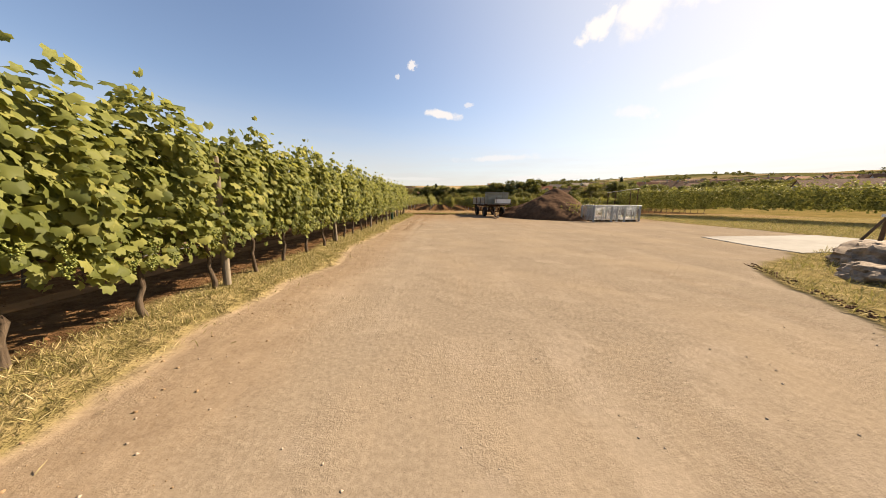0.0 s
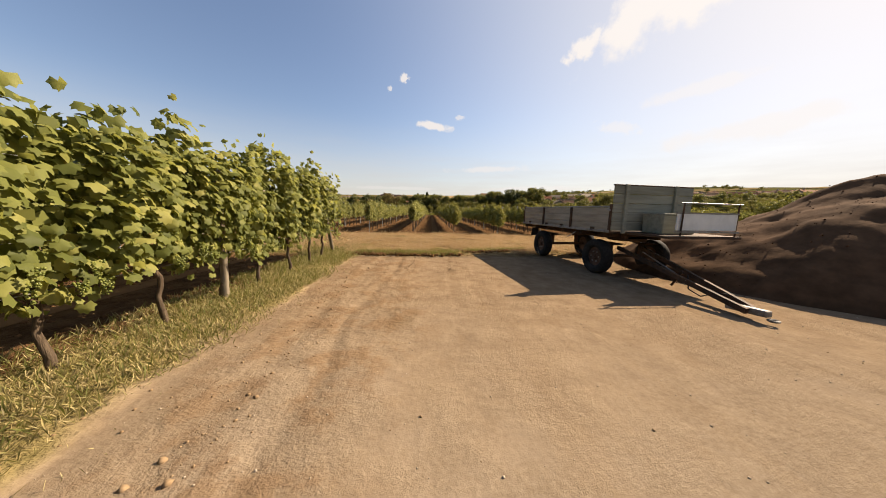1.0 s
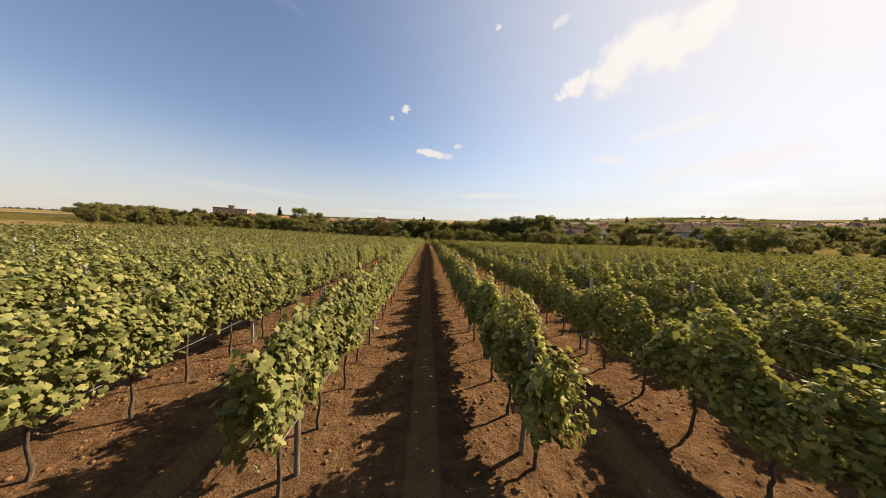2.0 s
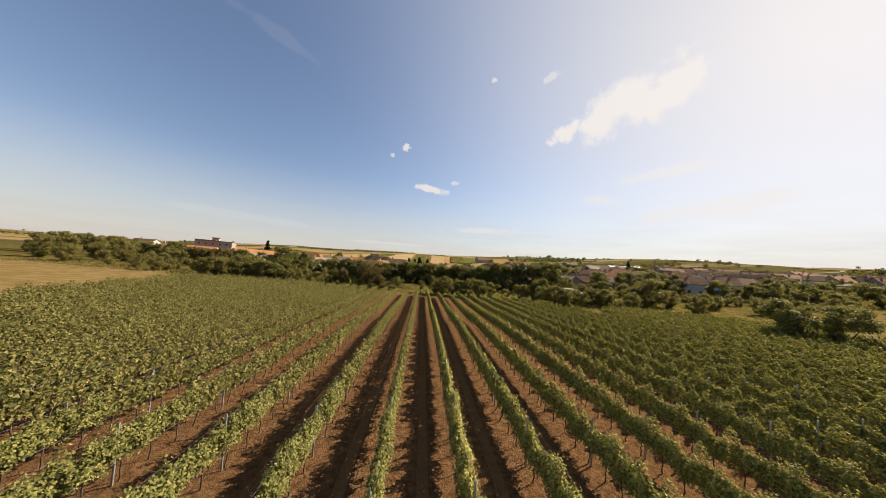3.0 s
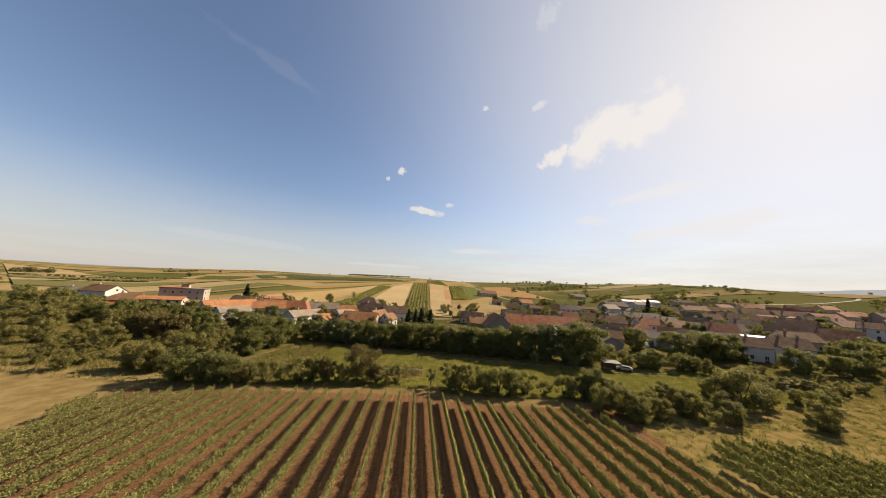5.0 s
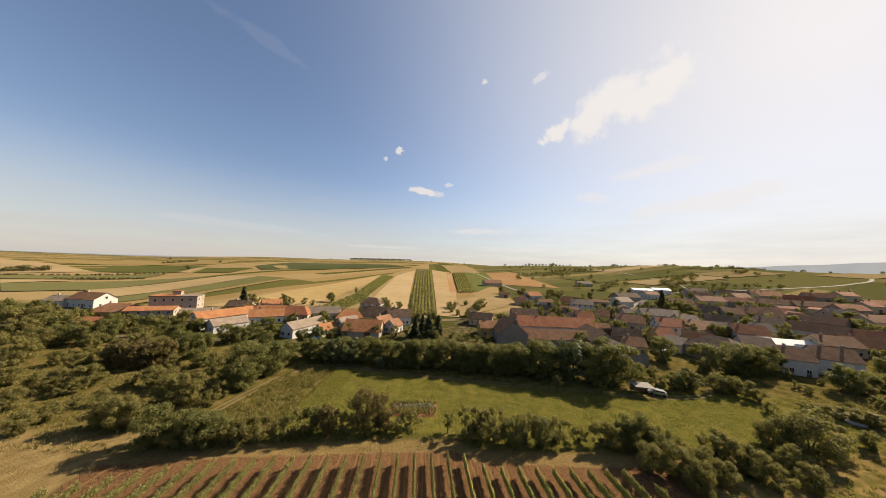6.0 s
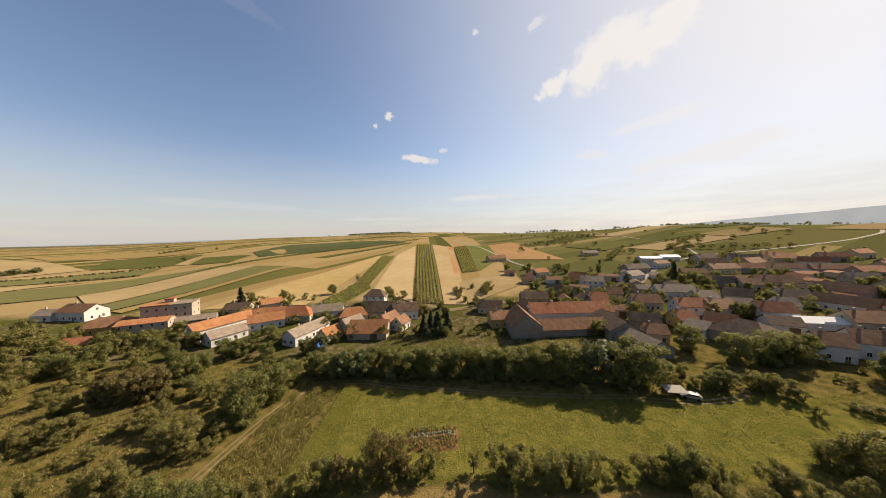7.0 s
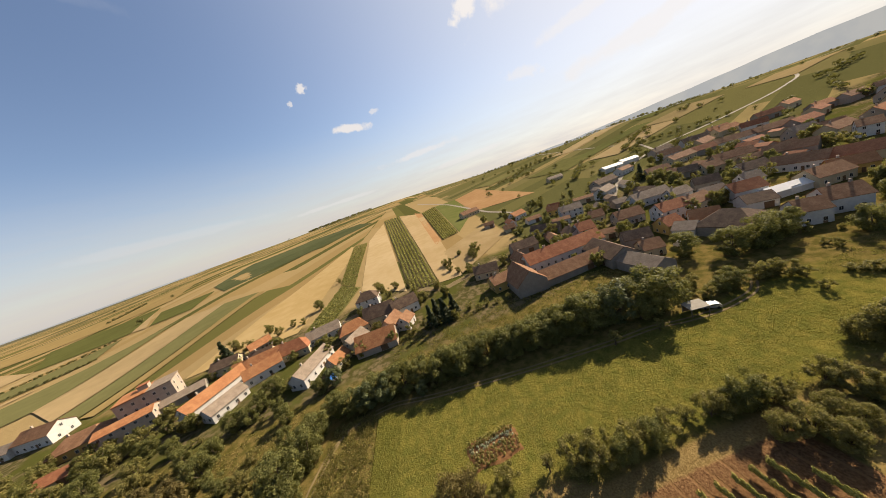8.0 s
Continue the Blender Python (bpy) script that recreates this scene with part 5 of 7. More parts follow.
def lumps(n, xr, yr, small, large, mat, name, label, category, seed, keep=None):
    rng = np.random.default_rng(seed)
    p = np.stack([rng.uniform(*xr, n), rng.uniform(*yr, n)], 1)
    if keep is not None:
        p = p[keep(p[:, 0], p[:, 1])]
    p = np.concatenate([p, land(p[:, 0], p[:, 1])[:, None]], 1)
    s = small * (large / small) ** (rng.random(len(p)) ** 2.2)
    v, f = scatter(*LUMP, p, rng.normal(size=p.shape), s, rng)
    return tagged(new(name, mesh_from(name, v, f, mat, True)), label, category, kind="stuff")


def sods(places, seed):
    """Ragged clumps of turf and earth along the torn edge of the grass."""
    rng = np.random.default_rng(seed)
    soil, grass = [], []
    for x, y, r in places:
        n = int(60 * r / 0.2)
        p = np.stack([x + rng.normal(0, r, n), y + rng.normal(0, r * 0.45, n), 0.02 + 0.05 * rng.random(n)], 1)
        soil.append(scatter(*LUMP, p, rng.normal(size=p.shape), rng.uniform(0.015, 0.055, n), rng))
        k = 3 * n
        q = np.stack([x + rng.normal(0, r, k), y + 0.12 + rng.normal(0, r * 0.5, k), np.full(k, 0.03)], 1)
        up = np.stack([rng.normal(0, 0.9, k), rng.normal(-0.3, 0.8, k), np.ones(k)], 1)
        nrm = rng.normal(size=(k, 3))
        nrm = nrm - unit(up) * (nrm * unit(up)).sum(1, keepdims=True)
        grass.append(scatter(*BLADE, q, nrm, rng.uniform(0.06, 0.2, k), rng, up))
    tagged(new("turf_clods", mesh_from("turf_clods", *merge(soil), CLOD, True)), "torn clods of earth at the edge of the grass", "clods", kind="stuff")
    tagged(new("turf_grass", mesh_from("turf_grass", *merge(grass), FRESH_BLADE)), "grass on the torn turf edge", "grass", kind="stuff")


sods([(-2.4 + 0.22 * i, 23.85 + 0.12 * math.sin(i * 1.7), 0.2) for i in range(14)] + [(1.2 + 0.4 * i, 24.5 + 0.12 * i, 0.16) for i in range(6)] + [(0.4, 24.2, 0.2), (0.0, 24.6, 0.22)], 61)
lumps(2600, (5.2, 7.3), (0.2, 3.5), 0.008, 0.04, HEAP_SOIL, "verge_clods", "dark crumbled earth along the edge of the verge", "clods", 62, lambda x, y: np.abs((x - 5.4) - 0.593 * (y - 0.5)) < 0.13)


def tread_marks(x0, y0, x1, y1, wide, seed):
    """The print of a tractor tyre: paired slanting lugs of pressed earth."""
    rng = np.random.default_rng(seed)
    a, d = np.array((x0, y0)), np.array((x1 - x0, y1 - y0))
    long = float(np.hypot(*d))
    d = d / long
    side = np.array((d[1], -d[0]))
    bm = bmesh.new()
    for i in range(int(long / 0.15)):
        for sgn in (-1, 1):
            if rng.random() < 0.15:
                continue
            p = a + d * (0.15 * i + 0.07 * (sgn > 0)) + side * sgn * wide * 0.27
            box(bm, (wide * 0.40, 0.04, 0.03), (p[0] + 0.02 * rng.normal(), p[1], gz(*p) - 0.0105), (0, 0, math.degrees(math.atan2(side[1], side[0])) + sgn * 38 + rng.normal(0, 4)), 0.014)
    tagged(part("tread_marks", bm, CRUMB), "tractor tyre print in the soft earth", "tyre print", kind="stuff")


tread_marks(-0.75, 21.6, -0.55, 24.0, 0.42, 63)
tread_marks(0.35, 21.6, 0.5, 23.6, 0.42, 64)
lumps(900, (-2.15, -1.45), (10, 22.5), 0.006, 0.03, CRUMB, "rut_clods", "crumbled earth thrown up beside the rut", "clods", 66, lambda x, y: np.abs(x + 1.8 + 0.12 * np.sin(y)) < 0.16)
lumps(6000, (-2.6, 8), (-2.5, 22), 0.003, 0.013, PEBBLE, "gravel_pebbles", "loose pebbles on the rolled gravel", "gravel", 15)
lumps(1500, (-2.8, -1.4), (-3, 23.5), 0.004, 0.018, CRUMB, "rim_clods", "crumbled earth along the edge of the yard", "clods", 19)
lumps(420, (-2.0, 10), (5, 24), 0.005, 0.016, CRUMB, "yard_clods", "small lumps of earth on the yard", "clods", 16)
lumps(9000, (-11, 12), (31, 43), 0.012, 0.055, CLOD, "vineyard_clods", "clods of reddish tilled soil between the vine rows", "clods", 17,
      lambda x, y: np.abs(((x + 141.4) / 2.8) % 1 - 0.53) > 0.09)
lumps(2000, (-9, -3.9), (-4, 24), 0.012, 0.05, CLOD, "row_clods", "clods of tilled soil behind the first vines", "clods", 18)


# ---- the village ----
def window_meshes():
    bm = new_box((1.0, 0.10, 1.36))
    frame_mesh = bpy.data.meshes.new("window")
    bm.to_mesh(frame_mesh)
    bm.free()
    frame_mesh.materials.append(FRAME)
    bm = new_box((0.41, 0.02, 1.2), (0, -0.045, 0))
    pane_mesh = bpy.data.meshes.new("pane")
    bm.to_mesh(pane_mesh)
    bm.free()
    pane_mesh.materials.append(GLASS)
    return frame_mesh, pane_mesh


WINDOW, PANE = window_meshes()


def window(m, parent):
    o = child(new("window", WINDOW), parent)
    o.matrix_basis = m
    for x in (-0.23, 0.23):
        child(new("pane", PANE), o).matrix_basis = pose(x, 0, 0)


def gable_walls(l, w, eave, ridge, hip):
    bm = bmesh.new()
    x, y = l / 2, w / 2
    top = eave if hip else ridge
    if hip:
        box(bm, (l, w, eave + 1.0), (0, 0, (eave - 1.0) / 2))
        return bm
    v = {}
    for s in (-1, 1):
        v[s] = [bm.verts.new(p) for p in ((s * x, -y, -1), (s * x, y, -1), (s * x, y, eave), (s * x, 0, top - 0.12), (s * x, -y, eave))]
        bm.faces.new(v[s] if s > 0 else v[s][::-1])
    for i in range(5):
        j = (i + 1) % 5
        bm.faces.new((v[-1][i], v[-1][j], v[1][j], v[1][i]))
    return bm


def roof_mesh(l, w, eave, ridge, hip, over=0.4, thick=0.16):
    """Two or four sloping sides with an overhang, as a shell with thickness."""
    bm = bmesh.new()
    slope = (ridge - eave) / (w / 2)
    x, y, z = l / 2 + over * 0.7, w / 2 + over, eave - over * slope
    rx = x - (min(w * 0.42, l * 0.42) if hip else 0)
    lower = [(-x, -y, z), (x, -y, z), (x, y, z), (-x, y, z), (-rx, 0, ridge), (rx, 0, ridge)]
    vs = [[bm.verts.new((a, b, c + d)) for a, b, c in lower] for d in (0, thick)]
    top = vs[1]
    bm.faces.new((top[0], top[1], top[5], top[4]))
    bm.faces.new((top[2], top[3], top[4], top[5]))
    if hip:
        bm.faces.new((top[1], top[2], top[5]))
        bm.faces.new((top[3], top[0], top[4]))
        rim = [0, 1, 2, 3]
    else:
        rim = [0, 1, 5, 2, 3, 4]
    for i in range(len(rim)):
        a, b = rim[i], rim[(i + 1) % len(rim)]
        bm.faces.new((vs[0][a], vs[0][b], top[b], top[a]))
    low = vs[0]
    bm.faces.new((low[1], low[0], low[4], low[5]))
    bm.faces.new((low[3], low[2], low[5], low[4]))
    if hip:
        bm.faces.new((low[2], low[1], low[5]))
        bm.faces.new((low[0], low[3], low[4]))
    bm.normal_update()
    return bm


HOUSE_SPOTS = []


def house(x, y, l, w, eave, ridge, turn, wall, roof, hip=False, chimneys=1, windows=True, name="house", label="", group="village houses", lift=0.0):
    """A house whose ridge runs along its own x. turn: degrees."""
    base = min(gz(x, y), gz(x - 3, y - 3), gz(x + 3, y - 3)) + lift
    HOUSE_SPOTS.append((x, y))
    says = label or f"{wall} {'house' if windows else 'barn'} with a {roof} tiled roof among gardens"
    ob = thing(name, pose(x, y, base, 0, 0, turn), says, name.replace("_", " "), group)
    body = part("wall", gable_walls(l, w, eave, ridge, hip), WALLS[wall], ob)
    top = part("roof", roof_mesh(l, w, eave, ridge, hip), ROOFS[roof], ob)
    for i in range(chimneys):
        cx = l * (-0.22 + 0.5 * i)
        c = part("chimney", new_box((0.6, 0.6, 1.7), (cx, 0.25, ridge + 0.25)), WALLS["grey" if i else "pink"], top)
    if windows:
        rows = [1.5] + ([4.2] if eave > 4.8 else [])
        for z in rows:
            n = max(1, int(l // 3.2))
            for i in range(n):
                u = l * ((i + 0.5) / n - 0.5)
                window(pose(u, -w / 2 - 0.02, z), ob)
                if i % 2 == 0:
                    window(pose(u, w / 2 + 0.02, z, 0, 0, 180), ob)
            for u in (-w * 0.22, w * 0.22):
                window(pose(l / 2 + 0.02, u, z, 0, 0, 90), ob)
                window(pose(-l / 2 - 0.02, u, z, 0, 0, -90), ob)
        if not hip and ridge - eave > 2.4:
            window(pose(l / 2 + 0.02, 0, eave + 0.7, 0, 0, 90), ob)
            window(pose(-l / 2 - 0.02, 0, eave + 0.7, 0, 0, -90), ob)
        d = part("door", new_box((1.0, 0.1, 2.0), (l * 0.02 + 1.6, -w / 2 - 0.02, 1.0), bevel=0.02), DOOR_WOOD, ob)
        part("handle", new_box((0.05, 0.08, 0.12), (l * 0.02 + 1.25, -w / 2 - 0.09, 1.0)), BRIGHT_STEEL, d)
    else:
        g = part("gate", new_box((2.8, 0.1, 2.5), (l * 0.18, -w / 2 - 0.02, 1.25), bevel=0.02), DOOR_WOOD, ob)
    return ob


# x, y, length, width, eaves, ridge, turn, wall, roof, hip, chimneys, windows
def houses_by_the_mill():
    house(-186, 233, 17, 10, 4.6, 7.8, -10, "white", "brown", False, 1, True)
    house(-150, 211, 17, 11, 3.4, 6.6, 12, "yellow", "brown", True, 1, True)
    house(-200, 232, 9, 8, 3.2, 5.6, 0, "white", "grey", False, 1, True)
    house(-140, 192, 11, 7, 2.4, 4.2, 12, "cream", "red", False, 0, False)
    house(-118, 216, 16, 7, 2.6, 4.2, 24, "grey", "grey", False, 0, False)
    house(-97, 203, 24, 7.5, 4.2, 6.8, 62, "white", "orange", False, 1, True)
    house(-89, 193, 13, 7, 3.2, 5.4, 58, "white", "grey", False, 0, True)
    house(-80, 206, 14, 7, 3.6, 6.4, 25, "white", "orange", False, 1, True)
    house(-84, 215, 22, 7.5, 3.4, 6.2, 6, "cream", "orange", False, 1, True)
    house(-105, 227, 12, 7.5, 3.4, 6.0, 2, "cream", "dark", False, 1, True)
    house(-93, 235, 10, 6.5, 3.0, 5.4, 35, "pink", "orange", False, 0, True)
    house(-85, 219, 10, 7, 3.4, 6.2, 2, "cream", "dark", False, 1, True)
    house(-57, 193, 19, 6.6, 3.6, 6.0, 68, "white", "grey", False, 1, True)
    house(-70, 214, 15, 9, 3.2, 6.8, 0, "cream", "red", True, 1, True)
    house(-57, 219, 15, 8, 3.2, 6.0, 10, "white", "grey", False, 1, True)
    house(-47, 191, 8, 5.5, 2.8, 5.2, 55, "cream", "orange", False, 0, True)
    house(-42, 210, 13, 8, 3.6, 6.8, 14, "cream", "orange", True, 1, True)
    house(-31, 192, 16, 10, 2.8, 6.8, -6, "pink", "orange", False, 0, False)
    house(-40, 198, 10, 7, 3.4, 6.6, 55, "cream", "grey", False, 0, True)
    house(-29, 213, 14, 10, 4.2, 8.2, -8, "cream", "dark", False, 1, True)
    house(-35, 235, 12, 9, 5.2, 8.4, -8, "white", "dark", True, 1, True)
    house(-17, 211, 12, 8, 4.4, 7.6, 8, "white", "dark", False, 1, True)
    house(-18.5, 198, 7, 6, 3.4, 6.0, 62, "white", "brown", False, 0, True)
    house(-24, 200, 10, 7, 3.6, 7.0, 60, "cream", "brown", False, 1, True)


def farms_and_street():
    house(34, 188, 17, 12.5, 4.6, 9.6, 84, "grey", "brown", False, 0, False)
    house(54, 183, 30, 8, 3.0, 6.2, -3, "grey", "brown", False, 0, False)
    house(61, 198, 38, 10, 4.4, 8.2, -5, "white", "red", False, 1, True)
    house(86, 282, 12, 8, 3.6, 6.4, 15, "white", "orange", False, 1, True)
    house(73, 358, 20, 9, 3.6, 6.8, 12, "cream", "brown", False, 1, True)
    house(182, 362, 16, 8, 3.4, 5.6, -10, "cream", "grey", False, 0, True)
    house(27, 213, 12, 8, 3.4, 6.2, -20, "cream", "dark", False, 1, True)
    house(28, 196, 12, 8, 4.0, 6.6, 1, "yellow", "brown", False, 1, True)
    house(54, 221, 14, 8, 3.8, 7.0, -9, "grey", "dark", False, 0, False)
    house(45, 207, 16, 7, 3.8, 6.6, -95, "cream", "brown", False, 1, True)
    house(58, 201, 14, 8.5, 3.8, 6.8, -14, "cream", "brown", False, 2, True)
    house(82, 207, 8, 9, 5.2, 8.4, -16, "white", "red", False, 1, True)
    house(70, 180, 20, 11, 4.0, 7.4, -102, "grey", "dark", False, 0, False)
    house(68, 163, 15, 9, 3.6, 6.0, -91, "grey", "grey", False, 0, False)
    house(110, 185, 12, 9, 5.6, 8.6, -17, "white", "red", False, 1, True)
    house(120, 182, 11, 9, 4.8, 7.8, -5, "cream", "brown", False, 1, True)
    house(98, 177, 7, 8, 4.0, 7.0, -11, "yellow", "red", False, 1, True)
    house(105, 160, 17, 15, 3.8, 8.0, -79, "grey", "dark", True, 0, False)
    house(107, 170, 9, 9, 3.8, 7.0, -48, "white", "orange", False, 1, True)
    house(134, 173, 11, 9, 4.8, 8.0, -28, "white", "red", False, 1, True)
    house(126, 165, 9, 9, 3.2, 5.6, -35, "white", "dark", False, 0, False)
    house(115, 147, 7, 9, 4.8, 7.6, -38, "white", "brown", False, 1, True)
    house(126, 145, 9, 9.5, 4.8, 7.8, -38, "white", "brown", False, 2, True)
    house(151, 159, 12, 9, 3.8, 6.8, -19, "cream", "brown", False, 1, True)
    house(194, 188, 18, 10, 4.0, 7.2, -73, "grey", "brown", False, 0, False)
    house(171, 174, 17, 9, 3.8, 7.0, -81, "white", "brown", False, 1, True)
    house(176, 162, 14, 10, 3.8, 7.0, -59, "cream", "red", False, 0, False)
    house(161, 157, 11, 8, 3.6, 6.4, -48, "yellow", "orange", False, 1, True)
    house(215, 173, 7, 9, 5.4, 8.0, -60, "white", "brown", False, 1, True)
    house(102, 241, 13, 8.5, 5.2, 8.0, -22, "white", "grey", False, 1, True)
    house(135, 246, 14, 8, 4.8, 7.6, 19, "white", "grey", False, 1, True)
    house(156, 268, 19, 9, 4.0, 7.0, 3, "grey", "dark", False, 1, True)
    house(127, 209, 18, 9, 4.2, 7.2, -18, "white", "grey", False, 1, True)
    house(131, 197, 9, 8, 4.2, 6.8, -18, "white", "grey", False, 1, True)
    house(147, 195, 10, 8, 4.0, 6.8, -42, "grey", "dark", False, 0, False)
    house(133, 184, 9, 8, 3.8, 6.4, -29, "white", "grey", False, 0, True)
    house(102, 200, 12, 9, 4.0, 7.2, -21, "pink", "brown", False, 1, True)
    house(102, 259, 8, 7, 3.6, 6.2, -38, "yellow", "orange", False, 1, True)
    house(84, 180, 10, 8, 3.8, 6.6, -33, "grey", "dark", False, 0, False)
    house(79, 170, 7, 8, 3.4, 6.0, -25, "cream", "brown", False, 1, True)
    house(98, 170, 7, 9, 3.2, 5.4, -71, "white", "grey", False, 0, False)
    house(185, 277, 13, 8, 4.0, 6.0, 6, "white", "brown", False, 1, True)
    house(173, 240, 13, 8, 4.0, 6.6, -30, "grey", "brown", False, 0, True)
    house(203, 247, 19, 9, 3.8, 6.8, -5, "cream", "brown", False, 1, True)
    house(219, 243, 13, 9, 3.8, 6.6, -34, "grey", "red", False, 0, False)
    house(191, 210, 18, 9, 3.8, 7.0, -30, "cream", "brown", False, 1, True)
    house(236, 236, 21, 9, 3.8, 6.8, -32, "white", "brown", False, 1, True)
    house(254, 225, 21, 9, 3.8, 6.8, -28, "grey", "brown", False, 1, False)
    house(166, 188, 11, 9, 3.8, 6.8, -28, "white", "dark", False, 1, True)
    house(150, 180, 7, 8, 3.6, 6.4, -25, "white", "grey", False, 1, True)
    house(174, 210, 9, 8, 3.6, 6.4, -23, "cream", "brown", False, 0, True)
    house(169, 218, 9, 8, 3.6, 6.4, -49, "grey", "dark", False, 0, False)
    house(258, 213, 16, 9, 4, 7, -9, "grey", "red", False, 0, False)
    house(224, 186, 14, 9, 4, 7, -7, "cream", "brown", False, 1, False)
    house(100, 218, 7, 8, 3.6, 6.4, -26, "cream", "brown", False, 1, True)
    house(79, 212, 10, 8, 3.6, 6.2, -98, "white", "dark", False, 1, True)
    house(78, 234, 18, 7, 3.2, 5.6, -55, "grey", "dark", False, 0, False)
    house(109, 160, 7, 6, 3, 5, -2, "white", "brown", False, 0, False)


def houses_beyond():
    """Farther rows of the village, and sheds in the courts between the nearer ones."""
    rng = np.random.default_rng(44)
    for row in range(9):
        for col in range(7):
            x, y = 135 + 27 * col + 6 * rng.normal() + 5 * row, 205 + 14 * row - 10 * col + 2 * rng.normal()
            if x < 215 or rng.random() < 0.10 or min(abs(x - a) + abs(y - b) for a, b in HOUSE_SPOTS) < 17:
                continue
            house(round(x), round(y), 11 + 9 * rng.random(), 8, 3.4 + 1.2 * rng.random(), 6.8 + rng.random(), -25 + 22 * rng.normal(),
                  ("white", "cream", "grey", "white", "pink")[rng.integers(5)], ("red", "brown", "dark", "brown", "grey", "orange", "red")[rng.integers(7)], False, 1, bool(row < 4))
    for _ in range(110):
        x, y = rng.uniform(62, 250), rng.uniform(158, 290)
        if y > 296 - 0.35 * (x - 42) or y < 205 - 0.36 * (x - 42) or min(abs(x - a) + abs(y - b) for a, b in HOUSE_SPOTS) < 12.5:
            continue
        house(round(x), round(y), 7 + 7 * rng.random(), 5.5, 2.6 + rng.random(), 4.4 + rng.random(), -20 + 90 * rng.integers(2) + 12 * rng.normal(),
              ("cream", "grey", "white", "pink")[rng.integers(4)], ("brown", "brown", "dark", "grey", "red")[rng.integers(5)], False, 0, False)


houses_by_the_mill()
farms_and_street()
houses_beyond()
HOUSE_SPOTS += [(-131, 219), (-131, 206), (50, 190), (66, 192)]


def factory():
    """Plain old mill with a flat roof, a stair turret and a lower wing."""
    x, y = -131.0, 219.0
    b = gz(x, y)
    ob = thing("factory", pose(x, y, b, 0, 0, 22), "three-storey old grey plaster mill with a flat roof and low wing", "factory")
    part("wall", new_box((18, 11, 10.6), (0, 0, 4.3)), WALLS["pink"], ob)
    top = part("roof", new_box((18.6, 11.6, 0.3), (0, 0, 9.75)), ROOFS["grey"], ob)
    part("parapet", new_box((10, 11.7, 0.35), (-4.1, 0, 9.95)), ROOFS["orange"], top)
    part("turret", new_box((3.2, 3.2, 2.2), (-0.6, 1, 10.7)), WALLS["pink"], ob)
    part("turret_roof", new_box((3.6, 3.6, 0.3), (-0.6, 1, 11.9)), ROOFS["red"], ob)
    for z in (1.8, 4.8, 7.8):
        for i in range(5):
            window(pose(-6.8 + 3.3 * i, -5.52, z), ob)
        for u in (-3, 3):
            window(pose(9.02, u, z, 0, 0, 90), ob)
    house(-131, 206.5, 17, 8, 5.2, 6.6, 20, "pink", "orange", False, 0, True, "workshop", "low plastered workshop with a shallow orange roof", "mill buildings")


factory()


def hall(x, y, l, w, h, turn, label):
    ob = thing("hall", pose(x, y, gz(x, y), 0, 0, turn), label, "hall", "white halls")
    part("wall", gable_walls(l, w, h, h + 1.6, False), WALLS["white"], ob)
    part("roof", roof_mesh(l, w, h, h + 1.6, False), ROOFS["white"], ob)
    part("gate", new_box((3.5, 0.1, 3.2), (0, -w / 2 - 0.03, 1.6), bevel=0.02), FRAME, ob)


hall(198, 301, 16, 10, 3.6, -18, "white industrial hall with a sheet roof")
hall(217, 301, 14, 9, 3.4, -18, "white industrial hall with a sheet roof")
hall(140, 163, 17, 6, 2.6, -18, "low white shed with a bright sheet roof")
# farm roofs seen over the vines behind the yard
house(134, 83, 26, 13, 3.4, 6.9, -38, "pink", "brown", False, 0, False, "barn", "long barn with a brown tiled roof beyond the vines", "barns")


def carport():
    ob = thing("carport", pose(54.2, 138.0, gz(54, 138), 0, 0, -16), "open carport with a pale sheet roof in the meadow", "carport")
    part("roof_sheet", new_box((4.8, 3.6, 0.1), (0, 0, 2.4), (4, 0, 0), 0.01), CONCRETE, ob)
    for x in (-2.1, 2.1):
        for y in (-1.5, 1.5):
            part("post", new_rod((x, y, -0.3), (x, y, 2.33 + 0.07 * y), 0.09), POST_WOOD, ob)
    part("back_boards", new_box((4.2, 0.06, 1.9), (0, 1.5, 1.05)), DOOR_WOOD, ob)


def car(m):
    ob = thing("car", m, "silver estate car parked beside the carport", "car")
    bm = bmesh.new()
    prof = [(-2.1, 0.35), (-2.15, 0.75), (-1.3, 0.95), (-0.6, 1.42), (1.3, 1.45), (2.0, 0.95), (2.1, 0.4)]
    for s in (-1, 1):
        vs = [bm.verts.new((x, s * 0.85, z)) for x, z in prof]
        bm.faces.new(vs if s < 0 else vs[::-1])
    bm.verts.ensure_lookup_table()
    k = len(prof)
    for i in range(k):
        j = (i + 1) % k
        bm.faces.new((bm.verts[i], bm.verts[k + i], bm.verts[k + j], bm.verts[j]))
    part("body", bm, CAR_PAINT, ob)
    part("window_band", new_box((2.1, 1.74, 0.36), (0.3, 0, 1.18), bevel=0.05), GLASS, ob)
    for x in (-1.35, 1.3):
        for s in (-1, 1):
            part("wheel", new_rod((x, s * 0.7, 0.33), (x, s * 0.88, 0.33), 0.33, n=18), TYRE, ob)


carport()
car(pose(58.0, 137.2, gz(58.0, 137.2), 0, 0, -35))


